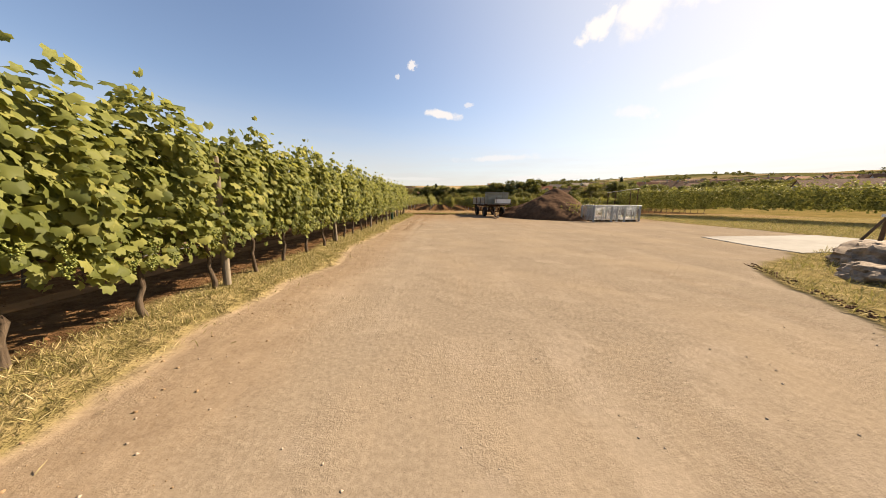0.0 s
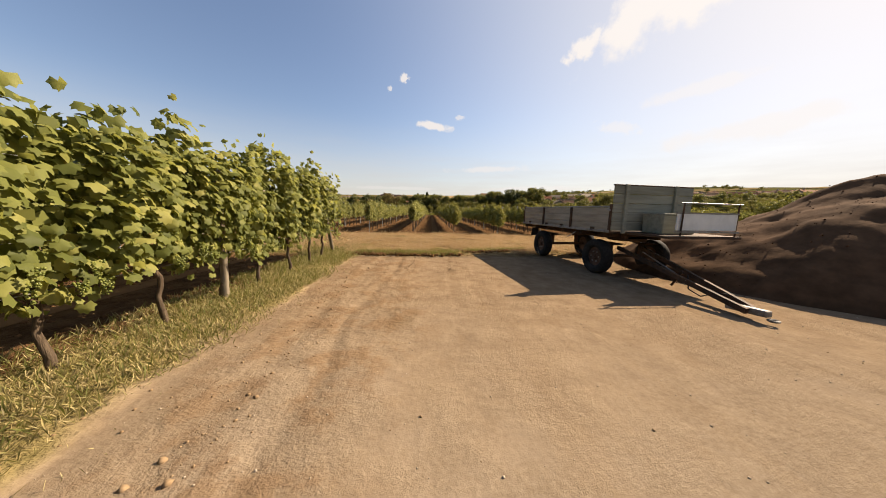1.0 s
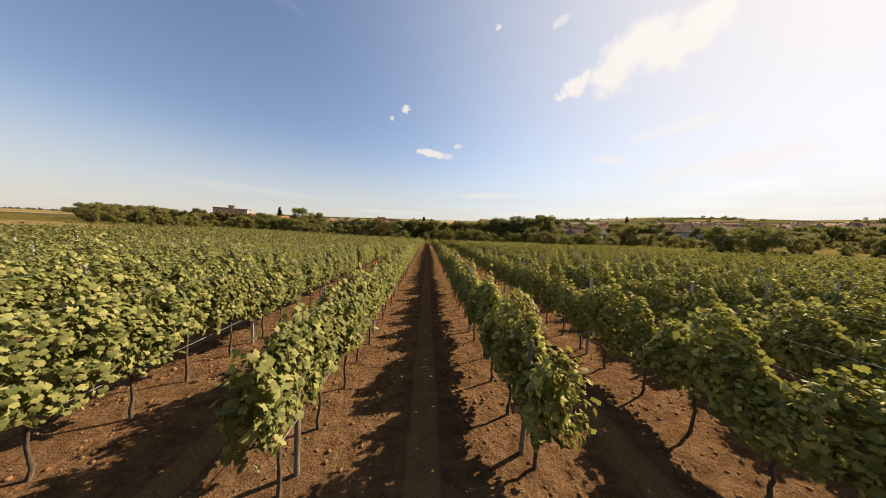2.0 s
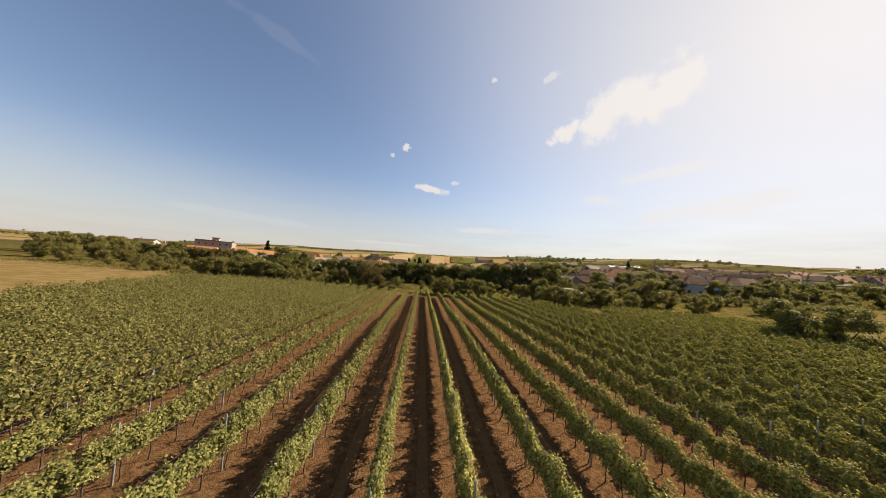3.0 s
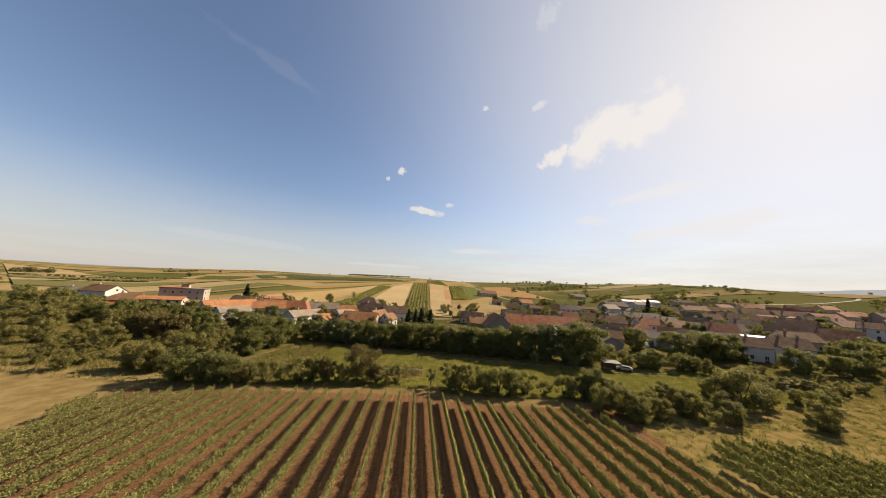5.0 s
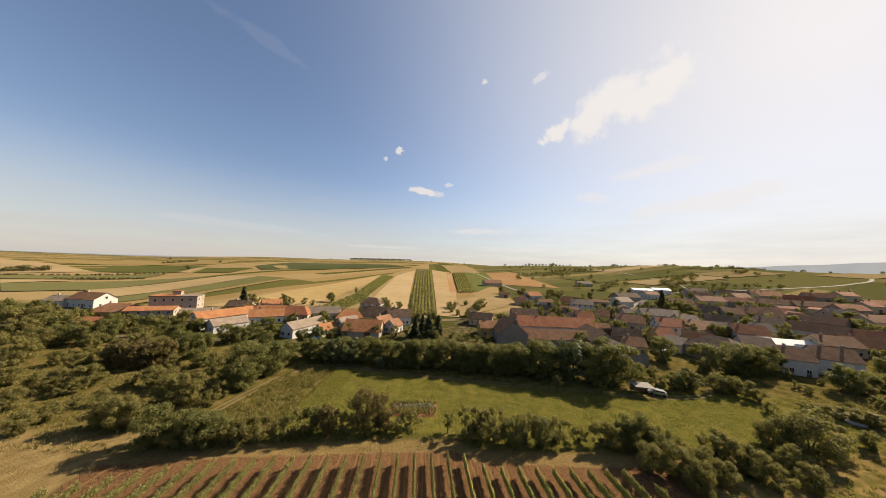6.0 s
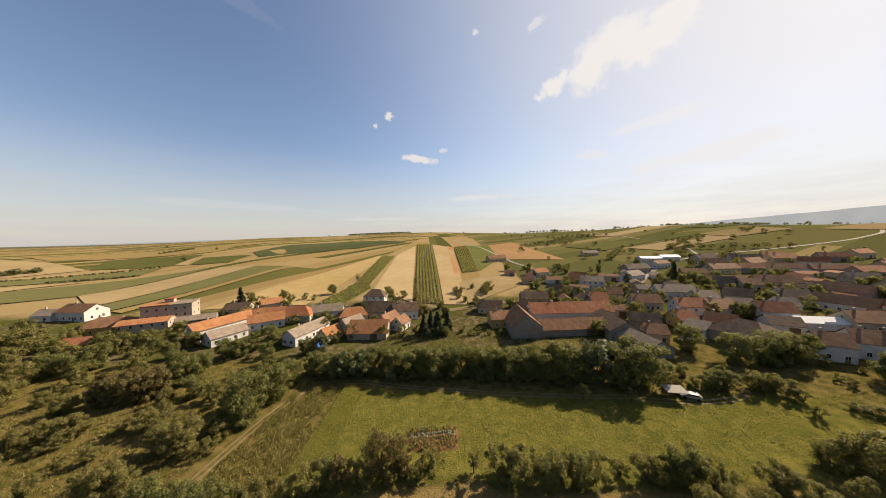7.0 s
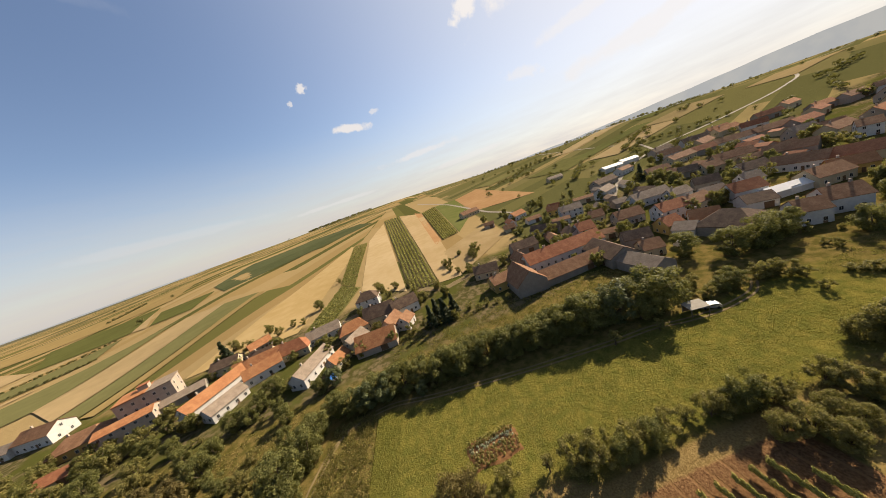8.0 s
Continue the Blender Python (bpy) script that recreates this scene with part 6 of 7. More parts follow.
def tunnel():
    ob = thing("garden_tunnel", pose(89, 166, gz(89, 166), 0, 0, 10), "small white garden tunnel with a rounded cover", "garden tunnel")
    n, v, f = 10, [], []
    for i in range(n + 1):
        a = math.pi * i / n
        for x in (-2.4, 2.4):
            v.append((x, -1.6 * math.cos(a), 1.9 * math.sin(a)))
    for i in range(n):
        f.append((2 * i, 2 * i + 1, 2 * i + 3, 2 * i + 2))
    child(new("cover", mesh_from("cover", v, f, ROOFS["white"], True)), ob)
    part("end_wall", new_rod((-2.38, 0, 0.0), (-2.34, 0, 0.0), 1.55, n=20), FRAME, ob)


tunnel()


def grass_sheet():
    """A pale round cover lying over a shallow garden basin."""
    ob = thing("basin_cover", pose(90.2, 121.2, gz(90.2, 121.2), 0, 0, -35), "pale round cover on a shallow basin in the grass", "basin cover")
    part("rim", new_rod((0, 0, -0.1), (0, 0, 0.24), 1.5, n=28), CONCRETE, ob)
    part("cover", new_rod((0, 0, 0.24), (0, 0, 0.29), 1.42, 1.3, 28), WALLS["white"], ob)


grass_sheet()


def vine_guard(x, y):
    """A plastic sleeve round a newly planted vine."""
    ob = thing("vine_guard", pose(x, y, gz(x, y), 1.5, -1, 20), "dark green plastic sleeve round a young vine", "vine guard")
    bm = bmesh.new()
    n, rings = 14, ((0.095, -0.03), (0.092, 0.28), (0.098, 0.55), (0.084, 0.552), (0.08, 0.0))
    loops = [[bm.verts.new((r * math.cos(2 * math.pi * i / n), r * math.sin(2 * math.pi * i / n), z)) for i in range(n)] for r, z in rings]
    for a, b in zip(loops, loops[1:]):
        for i in range(n):
            bm.faces.new((a[i], a[(i + 1) % n], b[(i + 1) % n], b[i]))
    part("sleeve", bm, GUARD, ob)
    part("stake", new_rod((0.1, 0, -0.1), (0.11, 0, 0.8), 0.012), POST_WOOD, ob)


vine_guard(-3.42, 16.3)


def garden_bed():
    """A dug oblong bed: a row of pale cabbages between rows of beans and weeds, bare red earth at its foot."""
    rng = np.random.default_rng(12)
    n, m = 24, 12
    u, w = np.meshgrid(np.linspace(0, 1, n), np.linspace(0, 1, m))
    x = -12.9 + 11.0 * u + 0.35 * np.sin(7 * w + 3 * u)
    y = 129.2 + 6.6 * w - 0.03 * (x + 7) + 0.3 * np.sin(9 * u)
    edge = np.minimum(np.minimum(u, 1 - u), np.minimum(w, 1 - w))
    z = land(x.ravel(), y.ravel()).reshape(x.shape) + np.where(edge > 0, 0.10 + 0.05 * np.sin(2 * math.pi * 6 * w), -0.06)
    i = np.arange((m - 1) * n).reshape(m - 1, n)[:, :-1].ravel()
    tagged(new("garden_bed", mesh_from("garden_bed", np.stack([x.ravel(), y.ravel(), z.ravel()], 1), np.stack([i, i + 1, i + n + 1, i + n], 1), CLOD, True)),
           "weedy dug vegetable bed of red earth in the meadow", "garden bed", kind="structure")

    def row_of_plants(y0, gap, tall, chance, leaf, name, label, rows):
        p = []
        for row in range(rows):
            for px in np.arange(-12.2, -2.2, gap):
                if rng.random() < chance:
                    py = y0 + 0.8 * row + rng.normal(0, 0.14)
                    p.append((px + rng.normal(0, 0.12), py, gz(px, py) + 0.1 + 0.5 * tall))
        c = np.repeat(np.array(p), 26, 0)
        d = unit(rng.normal(size=c.shape))
        v, f = scatter(*LEAF_TRI, c + d * (0.26, 0.26, 0.5 * tall), d + (0, 0, 0.7), rng.uniform(0.12, 0.3, len(c)), rng)
        tagged(new(name, mesh_from(name, v, f, leaf)), label, "vegetables", kind="stuff")

    row_of_plants(133.3, 0.5, 0.5, 0.85, CABBAGE_LEAF, "cabbages", "row of pale green cabbages in the vegetable bed", 2)
    row_of_plants(134.7, 0.34, 0.9, 0.8, OLIVE_LEAF, "bean_plants", "dark bean plants in the vegetable bed", 2)
    row_of_plants(130.3, 0.42, 0.7, 0.6, TREE_LEAF, "bed_weeds", "tall weeds among the vegetables", 4)


garden_bed()


def pool():
    ob = thing("garden_pool", pose(-48.5, 182.5, gz(-48.5, 182.5)), "round blue garden pool", "pool")
    part("rim", new_rod((0, 0, -0.2), (0, 0, 0.9), 2.3, n=28), WALLS["white"], ob)
    part("cover", new_rod((0, 0, 0.9), (0, 0, 0.96), 2.15, n=28), POOL, ob)


pool()


# ---- tracks, roads and draped fields ----
def ribbon(points, wide, name, mat, label, lift=0.06, kind="structure", category="road"):
    p = np.array(points, float)
    d = np.r_[0, np.cumsum(np.hypot(*np.diff(p, axis=0).T))]
    s = np.arange(0, d[-1], max(2.0, d[-1] / 160))
    q = np.stack([np.interp(s, d, p[:, 0]), np.interp(s, d, p[:, 1])], 1)
    for _ in range(3):
        q[1:-1] = (q[:-2] + 2 * q[1:-1] + q[2:]) / 4
    t = unit(np.gradient(q, axis=0))
    nrm = np.stack([-t[:, 1], t[:, 0]], 1)
    rows = []
    for k in (-0.5, -0.17, 0.17, 0.5):
        e = q + nrm * wide * k
        rows.append(np.concatenate([e, (land(e[:, 0], e[:, 1]) + lift + 0.02 * (abs(k) < 0.3))[:, None]], 1))
    v = np.stack(rows, 1).reshape(-1, 3)
    f = [(4 * i + j, 4 * i + 4 + j, 4 * i + 5 + j, 4 * i + 1 + j) for i in range(len(q) - 1) for j in range(3)]
    return tagged(new(name, mesh_from(name, v, f, mat, True)), label, category, kind=kind)


for off in (-0.65, 0.65):
    ribbon([(-51.5 + off, 118), (-50.4 + off, 127.4), (-49.2 + off, 134), (-46.6 + off, 145), (-43.4 + off, 152.4), (-38.5, 157 + off), (-28, 157.6 + off), (-16, 153.5 + off), (9.7, 147 + off), (34, 141.8 + off), (43.6, 140.6 + off), (49, 137.6 + off), (59, 135.2 + off), (70.4, 135 + off), (75.5, 138.5 + off)],
           0.5, "track", TRACK, "bare wheel track through the grass", category="track")
ribbon([(92, 233), (101, 226), (110, 221.5), (122, 229), (140.5, 244), (164, 263), (193, 283), (225, 298), (267, 312), (296, 315), (379, 317), (448, 321), (520, 336), (640, 400), (900, 470), (1400, 640)], 3.2, "road", ROAD, "pale road winding out of the village", 0.25)
ribbon([(250, 300), (300, 360), (330, 480), (380, 700)], 2.4, "road", ROAD, "narrow pale road up the slope", 0.3)
ribbon([(96, 290), (87, 345), (88, 489), (70, 700)], 3.2, "road", ROAD, "field road between the plots", 0.3)
ribbon([(-70, 226), (-11.9, 232), (4.6, 217), (40, 226)], 4, "track", TRACK, "field track behind the gardens", 0.15, category="track")


def strip(corners, name, a, b, label, lift=0.3):
    """A field laid on the slope: corners near-left, near-right, far-right, far-left."""
    c = np.array(corners, float)
    u, v = np.meshgrid(np.linspace(0, 1, 5), np.linspace(0, 1, 40))
    u, v = u.ravel()[:, None], v.ravel()[:, None]
    q = (c[0] * (1 - u) + c[1] * u) * (1 - v) + (c[3] * (1 - u) + c[2] * u) * v
    p = np.concatenate([q, (land(q[:, 0], q[:, 1]) + lift)[:, None]], 1)
    f = [(5 * i + j, 5 * i + j + 1, 5 * i + j + 6, 5 * i + j + 5) for i in range(39) for j in range(4)]
    tagged(new("field", mesh_from("field", p, f, rough_material(name, tuple(0.68 * c for c in a), tuple(0.68 * c for c in b), 0.12, 0.95, 0.3, 0.1, spec=0.0), True)), label, "field", kind="structure")


def plot_rows(corners, count, leaf, label, high=1.5, half=0.45, per=7):
    rng = np.random.default_rng(count)
    c = np.array(corners, float)
    out = []
    for k in range(count):
        u = (k + 0.5) / count
        a, b = c[0] * (1 - u) + c[1] * u, c[3] * (1 - u) + c[2] * u
        n = int(np.linalg.norm(b - a) * per)
        q = a + (b - a) * rng.random((n, 1)) + rng.normal(0, half * 0.6, (n, 2))
        p = np.concatenate([q, (land(q[:, 0], q[:, 1]) + high * rng.uniform(0.2, 1.0, n))[:, None]], 1)
        out.append(scatter(*LEAF_FAR, p, rng.normal(size=(n, 3)) + (0, 0, 1), 0.85 * rng.uniform(0.6, 1.3, n), rng))
    tagged(new("plot_vines", mesh_from("plot_vines", *merge(out), leaf)), label, "vines", kind="stuff")


strip([(-12.5, 229), (3.4, 228), (16, 590), (-13, 600)], "plot_soil", (0.26, 0.20, 0.10), (0.20, 0.18, 0.07), "narrow plot of tilled soil and grass under vines")
plot_rows([(-12, 229), (3, 228), (15, 590), (-12.5, 600)], 7, VINE_LEAF_DARK, "narrow plot of vine rows up the slope")
strip([(4.0, 226), (17, 224), (46, 508), (16.5, 590)], "pale_stubble", (0.46, 0.33, 0.16), (0.56, 0.42, 0.23), "pale harvested stubble strip")
strip([(17.5, 272), (26, 303), (45.5, 508), (40, 548)], "ploughed_strip", (0.44, 0.24, 0.11), (0.52, 0.31, 0.15), "orange-brown ploughed strip")
strip([(27, 303), (43, 308), (73, 532), (46.5, 510)], "vine_plot_soil", (0.20, 0.14, 0.07), (0.15, 0.14, 0.05), "dark plot under vines")
plot_rows([(27.5, 303), (42.5, 308), (72.5, 532), (47, 510)], 8, VINE_LEAF_DARK, "dark block of vine rows on the slope", 1.6, 0.5)
strip([(44, 308), (78, 367), (110, 520), (74, 532)], "green_plot", (0.15, 0.17, 0.05), (0.20, 0.20, 0.07), "green meadow plot")
strip([(84, 372), (144, 345), (158, 548), (106, 520)], "orange_field", (0.40, 0.235, 0.11), (0.48, 0.30, 0.15), "orange-brown harvested field")
strip([(18, 226), (66, 262), (60, 300), (18, 271)], "brown_stubble", (0.36, 0.26, 0.125), (0.46, 0.34, 0.18), "dull brown stubble field")
strip([(-70.5, 232), (-58, 222), (-42, 270), (-57, 290)], "vine_plot_grass", (0.28, 0.235, 0.09), (0.22, 0.21, 0.07), "grassy plot under young vines")
plot_rows([(-70, 232), (-58.5, 222), (-43, 268), (-57, 288)], 8, VINE_LEAF, "young vine rows behind the houses", 1.3, 0.4)
plot_rows([(-58, 292), (-46, 274), (-40, 424), (-58, 434)], 8, VINE_LEAF, "young vine rows up the slope", 1.3, 0.4)
strip([(-41, 262), (-14, 232), (-15, 560), (-38, 430)], "wheat_stubble", (0.52, 0.38, 0.185), (0.62, 0.47, 0.26), "broad pale wheat stubble field")
strip([(-233, 475), (-36, 656), (-68, 752), (-295, 566)], "dark_crop", (0.085, 0.10, 0.045), (0.12, 0.13, 0.06), "dark green crop field along the ridge", 0.6)
strip([(-295, 566), (-68, 752), (-193, 806), (-303, 730)], "dark_crop_top", (0.10, 0.115, 0.055), (0.13, 0.14, 0.065), "dark green crop on the crest of the ridge", 0.6)
strip([(-132, 237), (-75, 236), (-50, 424), (-62, 440)], "wheat_field", (0.47, 0.33, 0.14), (0.57, 0.42, 0.2), "broad ripe wheat field behind the mill")
TAN, OCHRE, CROP, OLIVE = (0.50, 0.37, 0.19), (0.40, 0.29, 0.12), (0.15, 0.155, 0.05), (0.22, 0.21, 0.085)
PLAIN = [
    ([(-251, 288), (-208, 255), (-190, 390), (-232, 399)], TAN, "long tan stubble strip on the plain"),
    ([(-206, 253), (-186, 245), (-151, 379), (-190, 390)], OLIVE, "grey-green crop strip on the plain"),
    ([(-184, 243), (-174, 239), (-144, 376), (-151, 379)], OCHRE, "narrow ochre strip of dry grass"),
    ([(-277, 267), (-251, 288), (-240, 405), (-331, 306)], OLIVE, "broad olive-green field on the plain"),
    ([(-331, 306), (-328, 322), (-313, 356), (-357, 325)], TAN, "tan strip beside the hedge"),
    ([(-370, 334), (-300, 379), (-324, 439), (-406, 360)], OLIVE, "olive-green strip between two hedges"),
    ([(-434, 381), (-421, 448), (-617, 575), (-849, 682)], TAN, "wide tan wheat field far out on the plain"),
    ([(-420, 449), (-327, 452), (-390, 590), (-547, 590)], CROP, "dark green crop far out on the plain"),
    ([(-661, 611), (-399, 633), (-530, 938), (-850, 731)], OCHRE, "far ochre fields on the plain"),
    ([(-327, 454), (-304, 444), (-368, 545), (-379, 548)], TAN, "narrow tan strip between crops"),
    ([(-302, 446), (-251, 440), (-267, 516), (-348, 530)], CROP, "dark green crop below the ridge")]
for corners, shade, label in PLAIN:
    strip(corners, "plain_field", shade, tuple(0.8 * c for c in shade), label, 0.6)


def field_at(x, y, wide, long, turn, name, a, label):
    """A field on the slope: its middle, its sides and its turn in degrees."""
    c, s = math.cos(radians(turn)), math.sin(radians(turn))
    corners = [(x + u * wide * c - v * long * s, y + u * wide * s + v * long * c) for u, v in ((-0.5, -0.5), (0.5, -0.5), (0.5, 0.5), (-0.5, 0.5))]
    strip(corners, name, a, tuple(0.78 * k for k in a), label, 0.7)


field_at(330, 390, 150, 36, 14, "slope_stubble", (0.44, 0.33, 0.17), "long tan stubble strip on the slope")
field_at(350, 440, 170, 30, 14, "slope_green", (0.15, 0.155, 0.055), "dark green strip on the slope")
field_at(250, 430, 90, 60, 20, "slope_vines", (0.17, 0.165, 0.06), "green vineyard plot on the slope")
field_at(470, 430, 130, 46, 10, "slope_fallow", (0.33, 0.255, 0.125), "brownish fallow strip on the slope")
field_at(420, 560, 210, 40, 18, "slope_wheat", (0.47, 0.36, 0.19), "pale wheat strip high on the slope")
field_at(240, 560, 150, 50, 12, "slope_meadow", (0.21, 0.195, 0.075), "olive meadow strip on the slope")
field_at(560, 520, 160, 40, 8, "slope_crop", (0.14, 0.145, 0.05), "dark crop strip on the slope")
field_at(620, 380, 150, 50, 4, "slope_dry", (0.38, 0.285, 0.14), "dry grass strip on the slope")


# ---- the far ridge, bluish with distance: haze put into a glowing colour ----
def far_ridge():
    m, t = material("hazed_far_hills")
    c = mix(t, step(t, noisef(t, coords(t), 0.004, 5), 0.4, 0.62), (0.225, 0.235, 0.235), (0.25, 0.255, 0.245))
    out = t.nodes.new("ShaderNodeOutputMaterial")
    # The hills glow, standing in for the lit air before them.
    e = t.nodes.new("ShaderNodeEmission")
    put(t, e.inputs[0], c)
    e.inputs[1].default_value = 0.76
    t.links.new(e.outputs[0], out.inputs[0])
    rise = [(-80, 42), (-54, 44), (-46, 58), (-38, 76), (-28, 90), (5, 74), (22, 82), (30, 96), (38, 114), (46, 154), (54, 198), (62, 245), (72, 270), (90, 255), (115, 120)]
    deg = np.linspace(-80, 115, 300)
    h = np.interp(deg, [a for a, _ in rise], [b for _, b in rise])
    h = h + np.array([9 * noise.fractal(Vector((d * 0.16, 3.0, 1.0)), 1.0, 2.0, 5) for d in deg])
    a = np.radians(deg)
    x, y = 4450 * np.sin(a), 80 + 4450 * np.cos(a)
    v = np.concatenate([np.stack([x, y, 0 * h], 1), np.stack([x * 1.02, y * 1.02, h], 1)])
    n = len(deg)
    f = np.array([(i, i + 1, n + i + 1, n + i) for i in range(n - 1)])
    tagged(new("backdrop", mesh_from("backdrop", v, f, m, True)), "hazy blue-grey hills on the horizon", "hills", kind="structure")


far_ridge()


def meadow_tufts(n, seed):
    rng = np.random.default_rng(seed)
    p = np.stack([rng.uniform(-46, 74, n), rng.uniform(119, 152, n)], 1)
    c = np.array([noise.noise(Vector((x * 0.22, y * 0.22, 1.0))) for x, y in p])
    p = p[(rng.random(n) < 0.5 + 1.1 * c) & (p[:, 1] + 0.18 * p[:, 0] < 150)]
    n = len(p)
    p3 = np.concatenate([p, (land(p[:, 0], p[:, 1]) + 0.05)[:, None]], 1)
    v, f = scatter(*LEAF_TRI, p3, rng.normal(size=(n, 3)) + (0, 0, 1.2), rng.uniform(0.10, 0.28, n), rng)
    tagged(new("meadow_tufts", mesh_from("meadow_tufts", v, f, MEADOW_LEAF)), "tufts of yellowish meadow grass", "grass", kind="stuff")


meadow_tufts(60000, 81)


def tall_grass(n, xr, yr, leaf, tall, label, seed, keep=None):
    """Standing tussocks: many short blades that lean out of shared feet."""
    rng = np.random.default_rng(seed)
    foot = np.stack([rng.uniform(*xr, n), rng.uniform(*yr, n)], 1)
    thick = np.array([noise.noise(Vector((x * 0.25, y * 0.25, seed))) for x, y in foot])
    ok = rng.random(n) < 0.55 + 1.2 * thick
    if keep is not None:
        ok &= keep(foot[:, 0], foot[:, 1])
    p = np.repeat(foot[ok], 9, 0)
    k = len(p)
    p = p + rng.normal(0, 0.16, (k, 2))
    p3 = np.concatenate([p, (land(p[:, 0], p[:, 1]) - 0.03)[:, None]], 1)
    up = np.stack([rng.normal(0, 0.45, k), rng.normal(0, 0.45, k), np.ones(k)], 1)
    nrm = rng.normal(size=(k, 3)) * (1, 1, 0.2)
    nrm = nrm - unit(up) * (nrm * unit(up)).sum(1, keepdims=True)
    v, f = scatter(BLADE[0] * (2.6, 1, 1), BLADE[1], p3, nrm, tall * rng.uniform(0.5, 1.2, k), rng, up)
    tagged(new("tall_grass", mesh_from("tall_grass", v, f, leaf)), label, "grass", kind="stuff")


tall_grass(5200, (-50, -33), (121, 158), FIELD_GRASS, 0.7, "tall half-dry grass between track and meadow", 83, lambda x, y: (x + 33.7 - 0.1 * (y - 139) < 0) & (x > -49 + 0.16 * (y - 133) + 1.2 * (y < 160)))
tall_grass(6000, (-110, -53), (118, 172), FIELD_GRASS, 0.6, "half-dry grass in the clearings of the scrub", 84)
tall_grass(6500, (-26, 62), (163, 191), FIELD_GRASS, 0.55, "rough pale grass field behind the hedge", 85, lambda x, y: y < 189 - 0.22 * np.maximum(x, 0))
tall_grass(4500, (36, 110), (92, 132), FIELD_GRASS, 0.5, "dry grass round the bushes by the vines", 86, lambda x, y: (y < 118) | (x > 84))


# ---- trees ----
def tree_mesh(kind, rng):
    """Points and faces for trunk and crown of a tree one unit high."""
    limbs, clumps = [], []
    if kind == "conifer":
        limbs.append(tube_path([(0, 0, -0.02), (0.005, 0, 0.5), (0, 0, 0.97)], [0.028, 0.016, 0.003], 6))
        for z in np.linspace(0.12, 0.95, 15):
            r = 0.24 * (1 - z) + 0.015
            for _ in range(int(10 - 5 * z)):
                a = rng.uniform(0, 6.28)
                for q in (0.35, 0.65, 0.95):
                    clumps.append((r * q * math.cos(a), r * q * math.sin(a), z - 0.05 * q, 0.032 + 0.02 * (1 - q)))
        leaf, per = 0.05, 9
    else:
        spread, base, count = {"round": (0.46, 0.07, 36), "tall": (0.34, 0.06, 34), "bush": (0.56, 0.05, 26), "broad": (0.47, 0.06, 42), "thicket": (0.56, 0.05, 28), "thin": (0.26, 0.30, 20), "loose": (0.36, 0.10, 40)}[kind]
        fork = base + 0.08
        limbs.append(tube_path([(0, 0, -0.03), (0.01, 0.005, base * 0.6), (0.0, 0.012, fork)], [0.034, 0.027, 0.023], 7))
        for i in range(count):
            a, e = rng.uniform(0, 6.28), rng.uniform(0.0, 1.0)
            z = base + (0.93 - base) * e
            r = spread * math.sin(math.pi * min(max((z - base * 0.6) / (1.06 - base * 0.6), 0.05), 0.97)) ** 0.7 * rng.uniform(0.35, 1.0)
            p = (r * math.cos(a), r * math.sin(a), z)
            if i < 9:
                mid = (0.45 * p[0], 0.45 * p[1], fork + 0.45 * (z - fork))
                limbs.append(tube_path([(0, 0.012, fork - 0.03), mid, p], [0.016, 0.010, 0.003], 5))
            clumps.append((*p, rng.uniform(0.11, 0.18) * (1.0 if kind != "thin" else 0.75)))
        leaf, per = {"thin": (0.04, 70), "loose": (0.036, 90), "broad": (0.036, 220), "thicket": (0.046, 140)}.get(kind, (0.052, 110))
    c = np.array(clumps)
    c = np.repeat(c, per, 0)
    d = unit(rng.normal(size=(len(c), 3)))
    p = c[:, :3] + d * c[:, 3:] * (rng.random((len(c), 1)) ** 0.4) * (1, 1, 0.85)
    p[:, 2] = np.maximum(p[:, 2], 0.02)
    crown = scatter(*(LEAF_TRI if kind != "conifer" else LEAF_FAR), p, d + rng.normal(0, 0.5, d.shape) + (0, 0, 0.3), leaf * rng.uniform(0.6, 1.3, len(p)), rng)
    return merge(limbs), crown


TREES, SHAPES, MANY = {}, {}, {}


def tree_kind(key, kind, leaf, label, seed, category="tree", group="trees"):
    rng = np.random.default_rng(seed)
    trunk, crown = tree_mesh(kind, rng)
    ob = thing({"bush": "bush", "thicket": "bush"}.get(kind, "tree"), pose(0, 0, -200), label, category, group)
    child(new("trunk", mesh_from("trunk", *trunk, BARK, True)), ob)
    child(new("crown", mesh_from("crown", *crown, leaf)), ob)
    TREES.setdefault(key, []).append(ob)
    SHAPES.setdefault(key, []).append((trunk, crown, leaf))


